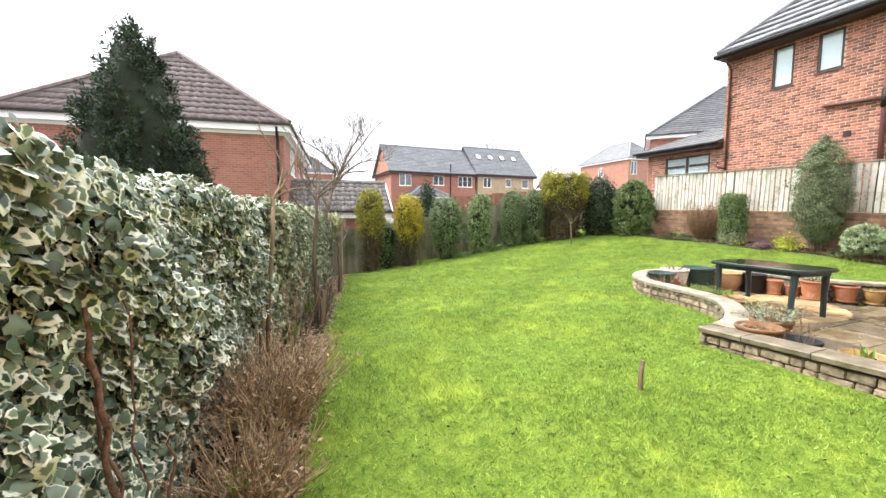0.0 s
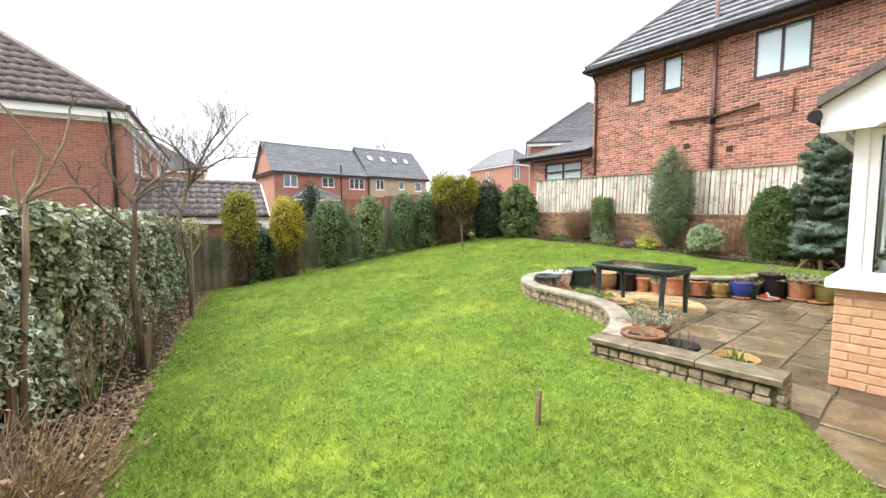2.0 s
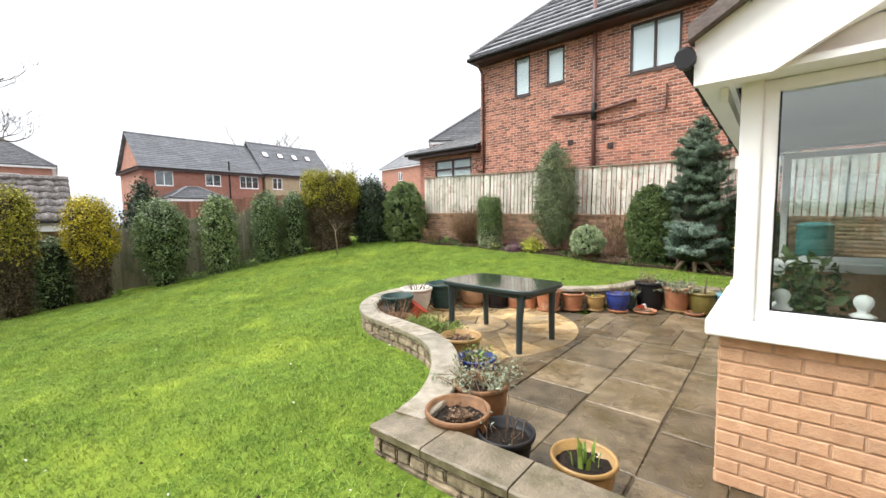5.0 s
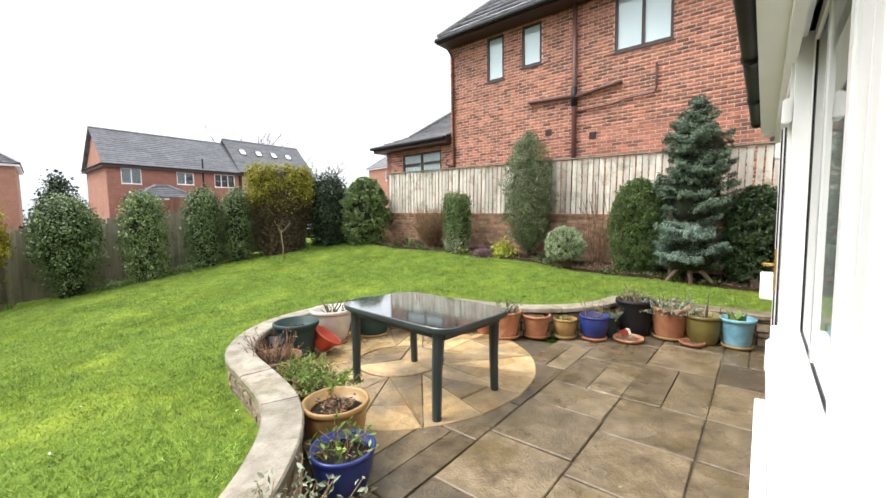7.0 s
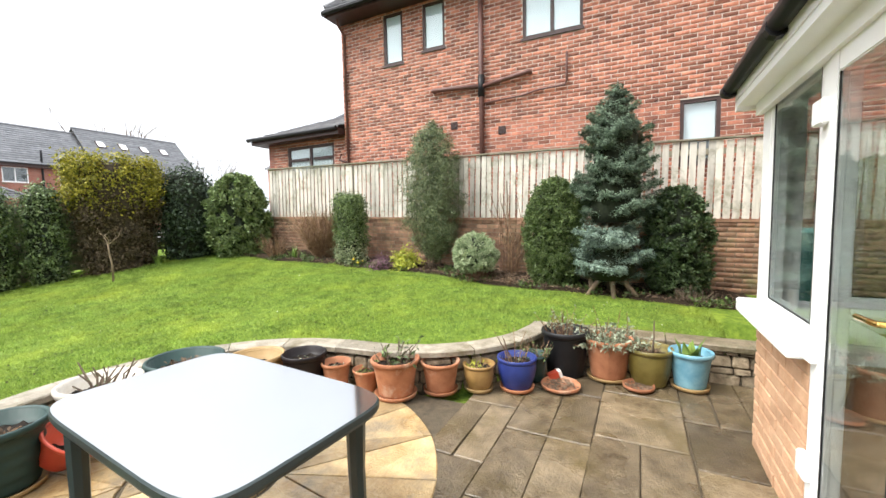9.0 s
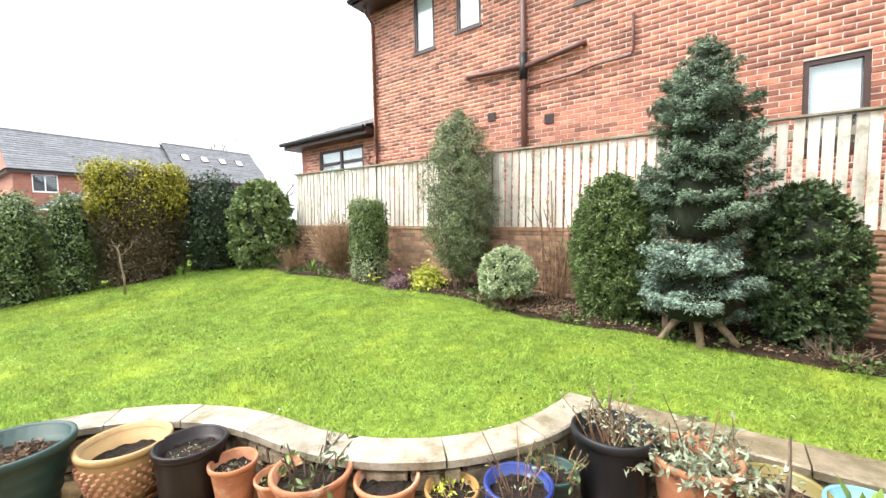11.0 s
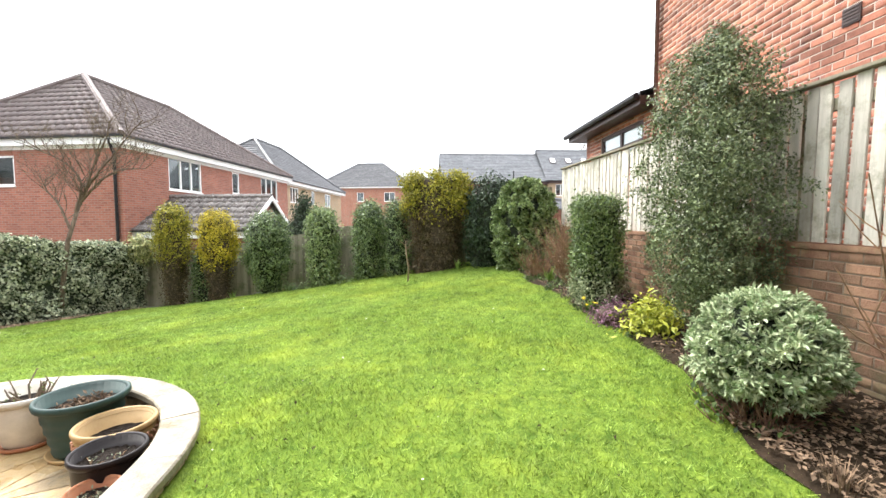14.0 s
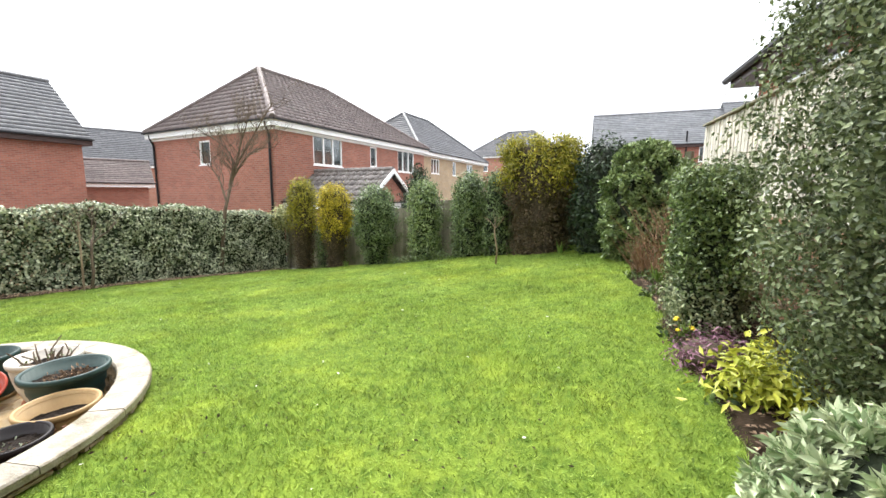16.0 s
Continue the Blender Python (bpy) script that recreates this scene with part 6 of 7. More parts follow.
for p in CURVE[::2] + [Vector((4.22, y)) for y in np.arange(1.1, 2.7, 0.1)] + [Vector((9.84, y)) for y in np.arange(0.7, 2.5, 0.1)]:
    wallclear |= (gxx - p.x) ** 2 + (gyy - p.y) ** 2 < 0.16 ** 2
edge_noise = 0.07 * np.sin(gyy * 6.1) + 0.05 * np.sin(gyy * 13.7 + 1) + RNG.normal(0, 0.075, gc)
ok = (gxx < bed + edge_noise) & (gxx > hx + edge_noise * 0.8) & (gyy < fy) & ~in_patio(gxx, gyy) & ~strip & ~wallclear & ~((gxx > 9.5) & (gyy < 0.9))
gxx, gyy = gxx[ok], gyy[ok]
n = len(gxx)
z = ground_z(gxx, gyy) + 0.012 * np.sin(gxx * 2.1 + 1.3 * np.sin(gyy)) * np.cos(gyy * 1.7)
ang = RNG.random(n) * 6.283
hgt = RNG.uniform(0.012, 0.034, n) * (1 + 0.35 * np.sin(gxx * 1.9) * np.sin(gyy * 2.3))
lean = RNG.normal(0, 0.022, (n, 2))
wid = RNG.uniform(0.0025, 0.005, n)
v = np.empty((n, 3, 3))
v[:, 0] = np.stack([gxx - np.cos(ang) * wid, gyy - np.sin(ang) * wid, z - 0.003], 1)
v[:, 1] = np.stack([gxx + np.cos(ang) * wid, gyy + np.sin(ang) * wid, z - 0.003], 1)
v[:, 2] = np.stack([gxx + lean[:, 0], gyy + lean[:, 1], z + hgt], 1)
grass = raw_mesh("grass", v.reshape(-1, 3), 3, 0, M_GRASS)
tagged(grass, "short bright green lawn grass with mossy patches", "grass", kind="stuff")

# ---- borders: soil, litter ----
L_WEED = leafy("low_weeds", (0.02, 0.045, 0.012), (0.13, 0.19, 0.05), 0.5, 0.45)

def soil_strip(name, label, left, right, ys, bumps=0.02):
    bm = bmesh.new()
    rows = []
    for y in ys:
        a, b = left(y), right(y)
        rows.append([bm.verts.new((a + (b - a) * k / 10, y, gz(a + (b - a) * k / 10, y) + 0.018 + (bumps * (noise.noise((a * 6 + k, y * 5, 0)) + 0.4) if 0 < k < 10 else -0.015))) for k in range(11)])
    for p, q in zip(rows, rows[1:]):
        for k in range(10):
            bm.faces.new((p[k], p[k + 1], q[k + 1], q[k]))
    bmesh.ops.recalc_face_normals(bm, faces=bm.faces)
    return tagged(obj(name, bm, M_SOIL, smooth=True), label, "flower bed", kind="structure")


def hedge_x(y):
    return HA.x + hd.x * ((y - HA.y) / hd.y)


def bed_x(y):
    return float(np.interp(y, BED_Y, BED_X))


soil_strip("soil_bed_1", "narrow bare soil bed below the ivy hedge", lambda y: hedge_x(y) - 0.3, lambda y: hedge_x(y) + 0.52 + 0.035 * math.sin(y * 2.2), np.arange(-1.2, 13.8, 0.12))
soil_strip("soil_bed_2", "dark soil border below the retaining wall", lambda y: bed_x(y) - 0.06 + 0.05 * math.sin(y * 3.3) + 0.06 * noise.noise((y * 4, 0.3, 0)), lambda y: 13.02, np.arange(0.3, 11.0, 0.12), 0.05)


def scatter_flat(name, label, category, xs, ys, size, material, lift=0.03):
    n = len(xs)
    z = ground_z(xs, ys) + lift + RNG.random(n) * 0.02
    pos = np.stack([xs, ys, z], 1)
    ob = leaves_mesh(name, pos, np.array([[0, 0, 1.0]]) + RNG.normal(0, 0.35, (n, 3)), size, material, None, droop=0)
    return tagged(ob, label, category, kind="stuff")


ly = np.concatenate([RNG.uniform(-0.5, 13.5, 5000), RNG.uniform(0.8, 5.0, 5000)])
lx = np.array([hedge_x(y) for y in ly]) + RNG.random(10000) ** 0.8 * 0.62
scatter_flat("dead_leaves", "brown fallen leaves on the bed by the hedge", "leaf litter", lx, ly, 0.04, M_LITTER)
ry = np.concatenate([RNG.uniform(0.4, 10.6, 3000), RNG.normal(4.1, 0.5, 1800)])
rx = np.array([bed_x(y) for y in ry]) - 0.03 + RNG.random(4800) ** 1.4 * 1.0
scatter_flat("dead_leaves", "brown fallen leaves on the bed by the wall", "leaf litter", rx, ry, 0.036, M_DRYLEAF, 0.05)
wy = RNG.uniform(0.5, 10.4, 3800)
wx = np.array([bed_x(y) for y in wy]) - 0.06 + np.abs(RNG.normal(0, 0.28, 3800)) + 0.12 * np.sin(wy * 5.3)
okw = (np.sin(wy * 3.1) + np.sin(wy * 7.7 + 1) + RNG.normal(0, 0.5, 3800)) > 0.0
wo = leaves_mesh("weeds", np.stack([wx, wy, ground_z(wx, wy) + 0.03 + 0.05 * RNG.random(3800)], 1)[okw], RNG.normal(0, 0.7, (3800, 3))[okw] + np.array([[0, 0, 0.6]]), 0.055, L_WEED, None, droop=-0.6)
tagged(wo, "low dark green weeds along the border edge", "weeds", kind="stuff")
# worm casts and pale petals on the lawn
wx, wy = RNG.uniform(0.4, 11.3, 5200), RNG.uniform(0.2, 10.5, 5200)
keep = ~in_patio(wx, wy) & (wy > path_edge(wx) + 0.15) & (wx > hedge_x(wy) + 0.5) & (np.sin(wx * 2.3 + np.sin(wy * 1.7)) + np.sin(wy * 2.9) + RNG.normal(0, 0.8, 5200) > 0.2)
scatter_flat("worm_casts", "small dark specks on the lawn", "specks", wx[keep], wy[keep], 0.026, M_SOIL, 0.026)
wx, wy = RNG.uniform(0.8, 11.3, 130), RNG.uniform(1.4, 10.5, 130)
keep = ~in_patio(wx, wy)
scatter_flat("petals", "tiny pale petals on the lawn", "petals", wx[keep], wy[keep], 0.022, M_PLASTER, 0.03)


M_ROSE = mat("red_brown_rose_bark", (0.06, 0.03, 0.02), (0.24, 0.13, 0.085), 30, 0.9, 1.0, 60)


# ---- bare trees and stems ----
def grow(bm, p, d, length, r, level, rng, spread, seglen=3):
    pts, rad = [p], [r]
    for k in range(seglen):
        d = (d + Vector((rng.uniform(-1, 1), rng.uniform(-1, 1), rng.uniform(-0.35, 0.6))) * 0.36).normalized()
        p = p + d * length / seglen
        pts.append(p)
        rad.append(r * (1 - 0.35 * (k + 1) / seglen))
    tube(bm, pts, rad, 6 if level > 1 else 4)
    if level > 0:
        for k in range(rng.choice((2, 3, 3)) if level > 1 else rng.choice((2, 3, 4))):
            i = rng.choice((1, 2, 3)) if k else 3
            nd = (d + Vector((rng.uniform(-1, 1), rng.uniform(-1, 1), rng.uniform(-0.1, 0.9))) * spread).normalized()
            grow(bm, pts[i], nd, length * rng.uniform(0.55, 0.85), max(rad[i] * 0.68, 0.0032), level - 1, rng, spread, seglen)


def bare_tree(name, label, x, y, z0, trunk_h, r, lean, levels, seed, blen=0.7, spread=0.8, material=None, limbs=3):
    rng = random.Random(seed)
    t = thing(name, label, "tree", at=(x, y, z0))
    top = Vector((lean[0], lean[1], trunk_h))
    part("trunk", tube(bmesh.new(), [(0, 0, -0.08), tuple(top * 0.35 + Vector((0.03, 0.02, 0))), tuple(top * 0.7), tuple(top)], [r * 1.15, r, r * 0.85, r * 0.75], 9), material or M_BARK, t, smooth=True)
    for k in range(limbs):
        bm = bmesh.new()
        a = 6.283 * k / limbs + rng.uniform(-0.4, 0.4)
        grow(bm, top * rng.uniform(0.8, 1.0), Vector((math.cos(a) * 0.7, math.sin(a) * 0.7, 0.8)).normalized(), blen, r * 0.62, levels, rng, spread)
        part("limb", bm, material or M_BARK, t)
    return t


def trained_tree(name, label, trunk, r, limbs, seed, twig, levels, material=None):
    """A tree whose trunk and main limbs follow given bends; spurs and twigs grow from them."""
    rng = random.Random(seed)
    t = thing(name, label, "tree")
    part("trunk", tube(bmesh.new(), trunk, [r * (1.2 - 0.45 * i / (len(trunk) - 1)) for i in range(len(trunk))], 9), material or M_BARK, t, smooth=True)
    for limb in limbs:
        bm = bmesh.new()
        pts = smooth_line([Vector(p) for p in limb], 0.06)
        n = len(pts)
        tube(bm, [p + Vector((rng.uniform(-1, 1), rng.uniform(-1, 1), rng.uniform(-1, 1))) * 0.006 for p in pts], [r * (0.62 - 0.42 * i / n) for i in range(n)], 7)
        for i in range(3, n, 2):
            d = (pts[i] - pts[i - 1]).normalized()
            side = Vector((rng.uniform(-1, 1), rng.uniform(-1, 1), rng.uniform(-0.3, 0.9)))
            grow(bm, pts[i], (d * 0.8 + side).normalized(), twig * rng.uniform(0.4, 1.0), r * 0.22, levels, rng, 0.8)
        part("limb", bm, material or M_BARK, t)
    return t


trained_tree("apple_tree", "bare old apple tree with arching twigs against the ivy hedge", [(0.56, 5.73, -0.2), (0.60, 5.74, 0.3), (0.57, 5.76, 0.9), (0.62, 5.75, 1.45), (0.63, 5.75, 1.78)], 0.028,
             [[(0.62, 5.75, 1.7), (0.46, 5.8, 1.98), (0.43, 5.85, 2.2), (0.47, 5.9, 2.42)],
              [(0.63, 5.75, 1.75), (0.82, 5.8, 1.95), (1.08, 5.9, 2.10), (1.42, 6.0, 2.16)],
              [(0.63, 5.75, 1.72), (0.80, 5.7, 1.86), (1.02, 5.72, 1.92)],
              [(0.60, 5.75, 1.42), (0.36, 5.7, 1.66), (0.16, 5.62, 1.98), (0.12, 5.6, 2.12)],
              [(0.63, 5.76, 1.78), (0.70, 5.9, 2.05), (0.68, 5.95, 2.32)]], 3, 0.26, 1)
trained_tree("hawthorn_tree", "bare winter tree with fine arching twigs rising from the hedge", [(1.36, 11.9, -0.4), (1.46, 11.95, 0.6), (1.55, 12.0, 1.4), (1.78, 12.1, 2.3)], 0.052,
             [[(1.76, 12.1, 2.2), (2.1, 12.1, 2.85), (2.6, 12.15, 3.5), (3.05, 12.2, 4.1), (3.3, 12.2, 4.35)],
              [(1.78, 12.1, 2.3), (2.3, 12.1, 2.85), (2.75, 12.1, 3.1), (3.35, 12.1, 3.15)],
              [(1.72, 12.05, 2.1), (1.85, 12.1, 2.75), (1.6, 12.1, 3.2), (1.1, 12.1, 3.5), (0.8, 12.1, 3.6)],
              [(1.80, 12.1, 2.3), (2.2, 12.05, 3.2), (2.55, 12.0, 3.85), (2.65, 12.0, 4.3)],
              [(1.62, 12.0, 1.7), (1.3, 12.1, 2.3), (1.0, 12.15, 2.65), (0.95, 12.2, 2.95)]], 21, 0.62, 3)
trained_tree("apple_tree", "bare pruned young apple tree tied to a stake", [(-0.05, 4.14, -0.08), (-0.02, 4.13, 0.6), (0.04, 4.12, 1.3), (0.06, 4.12, 1.68)], 0.020,
             [[(0.06, 4.12, 1.64), (0.15, 4.14, 1.93), (0.05, 4.15, 2.14), (-0.05, 4.15, 2.30), (-0.03, 4.15, 2.40)],
              [(0.06, 4.12, 1.66), (0.20, 4.1, 1.88), (0.28, 4.12, 2.12), (0.30, 4.14, 2.26), (0.36, 4.15, 2.38)],
              [(0.07, 4.12, 1.66), (0.22, 4.1, 1.74), (0.38, 4.1, 1.75)],
              [(0.04, 4.12, 1.60), (0.02, 4.12, 1.78), (0.03, 4.13, 2.0)]], 4, 0.10, 0, M_STAKE)
rose = thing("rose_stem", "gnarled bare red-brown rose stem against the ivy", "shrub", at=(-0.46, 1.72, 0.0))
rr = random.Random(8)
for k, (h, r, lean) in enumerate(((1.22, 0.013, -0.10), (1.12, 0.009, -0.13), (0.7, 0.008, 0.10), (1.35, 0.005, -0.04))):
    pts = [(lean * i / 14 + rr.uniform(-0.022, 0.022), 0.04 * k - 0.06 + rr.uniform(-0.02, 0.02), h * i / 14 - 0.03) for i in range(15)]
    part("stem", tube(bmesh.new(), pts, [r * rr.uniform(0.75, 1.3) * (1 - 0.35 * i / 14) for i in range(15)], 7), M_ROSE, rose, smooth=True)
bare_tree("apple_tree", "bare young tree near the end of the hedge", 1.35, 8.6, -0.2, 1.1, 0.03, (0.02, 0.1), 3, 9, 0.45, 0.7, limbs=3)
bare_tree("sapling", "thin bare forked sapling on the lawn", 9.70, 10.91, 0.53, 0.72, 0.018, (-0.04, 0.0), 1, 12, 0.22, 0.9, M_STAKE, limbs=3)
bare_tree("distant_tree", "distant bare tree beyond the roofs", 33.0, 62.0, 0.0, 8.0, 0.3, (0, 0), 4, 16, 4.0, 0.9, limbs=5)
bare_tree("distant_tree", "distant bare tree beside the far house", 43.0, 58.0, 0.0, 6.0, 0.2, (0, 0), 4, 17, 3.0, 0.7, limbs=5)


def stake(x, y, z0, h, r, label, lean=0.0, square=True):
    t = thing("wooden_stake", label, "stake", at=pose(x, y, z0, 0, lean, 20))
    bm = bmesh.new()
    if square:
        box(bm, -r, -r * 0.7, -0.1, r, r * 0.7, h * 0.82, bevel=0.004)
        box(bm, -r * 0.3, -r * 0.69, h * 0.80, r * 0.98, r * 0.69, h, bevel=0.003)
    else:
        tube(bm, [(0, 0, -0.1), (0.01, 0, h * 0.5), (0, 0.01, h)], [r, r, r * 0.8], 8)
    part("shaft", bm, M_STAKE, t)
    return t


stake(2.70, 2.19, 0.08, 0.26, 0.022, "short broken wooden stake standing in the lawn", 4)
stake(-0.09, 4.12, -0.05, 1.42, 0.028, "round timber tree stake beside the hedge", 0, False)
stake(-0.13, 4.26, -0.05, 1.64, 0.012, "thin dark cane beside the hedge", 0, False)
stake(0.66, 5.62, -0.1, 0.55, 0.04, "short orange-brown stake at the foot of the apple tree", 0)
stake(1.38, 8.45, -0.2, 1.5, 0.02, "thin tree stake by the hedge", 1, False)


def twigs(name, label, x, y, z0, n, height, spread, seed, material=M_TWIG, r=0.006, forks=2, dead=0):
    rng = random.Random(seed)
    t = thing(name, label, "shrub", at=(x, y, z0))
    bm = bmesh.new()
    for k in range(n):
        a = rng.uniform(0, 6.283)
        d = Vector((math.cos(a) * spread * rng.random(), math.sin(a) * spread * rng.random(), 1)).normalized()
        h = height * rng.uniform(0.5, 1.0)
        p = Vector((math.cos(a), math.sin(a), 0)) * rng.uniform(0, 0.12)
        pts = [p - Vector((0, 0, 0.04))]
        for s in range(3):
            d = (d + Vector((rng.uniform(-1, 1), rng.uniform(-1, 1), rng.uniform(-0.4, 0.3))) * 0.22).normalized()
            pts.append(pts[-1] + d * h / 3)
        tube(bm, pts, [r, r * 0.85, r * 0.7, r * 0.4], 4)
        for f in range(forks):
            q = pts[rng.choice((1, 2))]
            e = (d + Vector((rng.uniform(-1, 1), rng.uniform(-1, 1), rng.uniform(-0.2, 0.6)))).normalized()
            tube(bm, [q, q + e * h * 0.2, q + e * h * 0.3 + Vector((0, 0, 0.03))], [r * 0.6, r * 0.5, r * 0.25], 4)
    ends = np.array([tuple(v.co) for v in bm.verts])
    part("stem_tangle", bm, material, t)
    if dead:
        k = RNG.integers(0, len(ends), dead)
        leaves_mesh("dead_foliage", ends[k], RNG.normal(0, 1, (dead, 3)), 0.032, M_LITTER, t, aspect=0.5)
    return t


twigs("hydrangea", "bare red-brown twiggy shrub at the foot of the hedge", -0.02, 2.95, 0.0, 230, 0.80, 1.3, 31, M_STRAW, r=0.0042, forks=4, dead=1600)
twigs("hydrangea", "bare straw-brown stems at the foot of the hedge", -0.12, 2.2, 0.0, 120, 0.55, 1.4, 51, M_STRAW, r=0.004, forks=4, dead=900)
twigs("bare_shrub", "thin bare suckers at the foot of the apple tree", 0.60, 5.70, -0.1, 18, 1.25, 0.3, 38, M_BARK, r=0.006, forks=3)
twigs("bare_shrub", "thin pale dead stems before the hedge", 0.22, 4.9, -0.05, 16, 1.1, 0.4, 39, M_STRAW, r=0.004, forks=3)
twigs("bare_shrub", "bare brown twiggy shrub against the brick wall", 12.6, 8.2, 0.6, 320, 1.45, 0.6, 32, r=0.0045, forks=5, dead=700)
twigs("bare_shrub", "dead red-brown stems in the border", 12.2, 9.3, 0.7, 60, 0.75, 0.8, 33, r=0.006)
twigs("climbing_rose", "upright bare rose stems against the brick wall", 12.72, 3.82, 0.42, 26, 1.75, 0.10, 34, r=0.009, forks=1)
twigs("bare_shrub", "low dead stems under the round shrub", 12.05, 4.25, 0.42, 130, 0.42, 1.3, 35, M_ROSE, r=0.006)
twigs("shrub_stems", "grey forked stems of the tall loose evergreen", 12.54, 5.32, 0.52, 9, 2.0, 0.45, 36, M_BARK, r=0.010, forks=3)
twigs("low_plant", "dark trailing stems at the foot of the shrub", 11.95, 1.05, 0.36, 50, 0.3, 1.6, 37, M_BARK, r=0.005)


def spike_clump(name, label, x, y, z0, n, height, seed, flower=None, material=None, width=0.012):
    rng = random.Random(seed)
    t = thing(name, label, "plant", at=(x, y, z0))
    bm = bmesh.new()
    heads = bmesh.new()
    for k in range(n):
        a = rng.uniform(0, 6.283)
        b = Vector((math.cos(a), math.sin(a), 0))
        p = b * rng.uniform(0, 0.07)
        h = height * rng.uniform(0.6, 1.0)
        s = Vector((-b.y, b.x, 0)) * width
        l = b * h * rng.uniform(0.1, 0.5)
        v = [bm.verts.new(q) for q in (p - s, p + s, p + l * 0.3 + s + Vector((0, 0, h * 0.6)), p + l * 0.3 - s + Vector((0, 0, h * 0.6)), p + l + Vector((0, 0, h)))]
        bm.faces.new((v[0], v[1], v[2], v[3]))
        bm.faces.new((v[3], v[2], v[4]))
        if flower and k % 3 == 0:
            bmesh.ops.create_icosphere(heads, subdivisions=1, radius=0.022, matrix=Matrix.Translation(p + l + Vector((0, 0, h))) @ Matrix.Diagonal((1, 1, 0.6, 1)))
    part("leaves", bm, material or L_GREEN, t)
    if flower:
        part("flowers", heads, flower, t)
    else:
        heads.free()
    return t


M_DAFF = mat("yellow_petals", (0.75, 0.55, 0.02), (0.85, 0.65, 0.04), 20, 0.6)
spike_clump("daffodil_clump", "green daffodil leaves at the foot of the hedge", 0.22, 5.0, -0.05, 26, 0.34, 41)
spike_clump("daffodil_clump", "green daffodil leaves at the foot of the hedge", -0.18, 2.1, 0.0, 34, 0.28, 42)
spike_clump("daffodil_clump", "green daffodil leaves at the foot of the hedge", 0.55, 6.6, -0.1, 30, 0.3, 43)
spike_clump("daffodils", "small clump of yellow daffodils in the border", 12.15, 6.9, 0.58, 18, 0.22, 44, M_DAFF)
spike_clump("iris_leaves", "strappy green leaves in the border", 12.25, 8.8, 0.66, 26, 0.4, 45)
spike_clump("daffodil_clump", "green leaves below the broad conifer", 10.9, 11.6, 0.6, 26, 0.35, 46)
spike_clump("daffodil_clump", "green leaves below the fence", 4.9, 13.0, -0.28, 20, 0.3, 47)
spike_clump("grass_tuft", "dry straw-coloured tuft in the border", 11.9, 3.6, 0.44, 60, 0.2, 48, None, M_DRYLEAF, 0.004)
bush("ground_ivy", "low green ground cover along the fence foot", "ground cover", 6.6, 12.95, -0.12, 0.12, 0.55, BALL, 900, 0.06, L_MID, None, Ry=0.2)
bush("ground_ivy", "low green ground cover along the fence foot", "ground cover", 8.0, 12.75, 0.12, 0.34, 0.5, BALL, 900, 0.06, L_MID, None, Ry=0.2)
bush("ivy_patch", "pale variegated ivy at the end of the hedge", "ivy", 1.95, 13.95, 0.75, 1.42, 0.42, BALL, 2500, 0.075, leafy("cream_ivy", (0.12, 0.16, 0.05), (0.62, 0.60, 0.30), 0.5), None, depth=0.7)
bush("fence_conifer", "dark conifer beyond the timber fence", "conifer", 6.1, 15.6, -0.4, 2.75, 0.75, CONE, 9000, 0.09, L_CYP, seed=61, lumps=0.16)

trellis = thing("iron_trellis", "rusty wrought-iron scroll plant support in the border", "plant support", at=pose(12.82, 3.93, 0.44, 0, 0, 8))
M_RUST = mat("rusty_iron", (0.06, 0.032, 0.022), (0.16, 0.075, 0.045), 25, 0.85, 0.5, 80)
for y in (-0.11, 0.0, 0.11):
    part("upright", tube(bmesh.new(), [(0, y, -0.1), (0, y, 0.80 - 2 * abs(y) ** 1.2)], 0.006, 6), M_RUST, trellis)
for z in (0.30, 0.62):
    part("cross_bar", tube(bmesh.new(), [(0.007, -0.13, z), (0.007, 0.13, z)], 0.005, 6), M_RUST, trellis)
for side in (-1, 1):
    part("scroll", tube(bmesh.new(), [(-0.006, side * (0.055 + 0.12 * math.sin(a * 0.32)), 0.74 + 0.07 * math.sin(a) + 0.02 * a) for a in [0.35 * i for i in range(14)]], 0.005, 6), M_RUST, trellis)
stake(12.9, 3.93, 0.4, 1.85, 0.011, "thin dark cane leaning against the pale fence", 1.5, False)

# sprawling trunk of the blue conifer
sp = thing("conifer_roots", "pale sprawling trunk legs under the blue conifer", "trunk")
for a, b in (((12.1, 2.1, 0.72), (11.72, 2.02, 0.36)), ((12.1, 2.1, 0.70), (11.78, 2.40, 0.38)), ((12.1, 2.1, 0.70), (11.85, 1.70, 0.37))):
    part("root", tube(bmesh.new(), [a, tuple((Vector(a) + Vector(b)) / 2 + Vector((0, 0, 0.06))), b], [0.045, 0.04, 0.032], 7), M_STAKE, sp, smooth=True)
part("stem", tube(bmesh.new(), [(12.1, 2.1, 0.4), (12.12, 2.08, 1.6)], 0.05, 8), M_BARK, sp)

prop = thing("timber_prop", "weathered board on a post propping the blue conifer", "timber prop", at=(12.0, 2.36, 0.36))
part("post", boxes((-0.03, -0.03, -0.05, 0.03, 0.03, 1.0), bevel=0.004), M_STAKE, prop)
part("board", boxes((-0.05, -0.12, 1.0, 0.05, 0.10, 1.06), bevel=0.005), M_STAKE, prop)

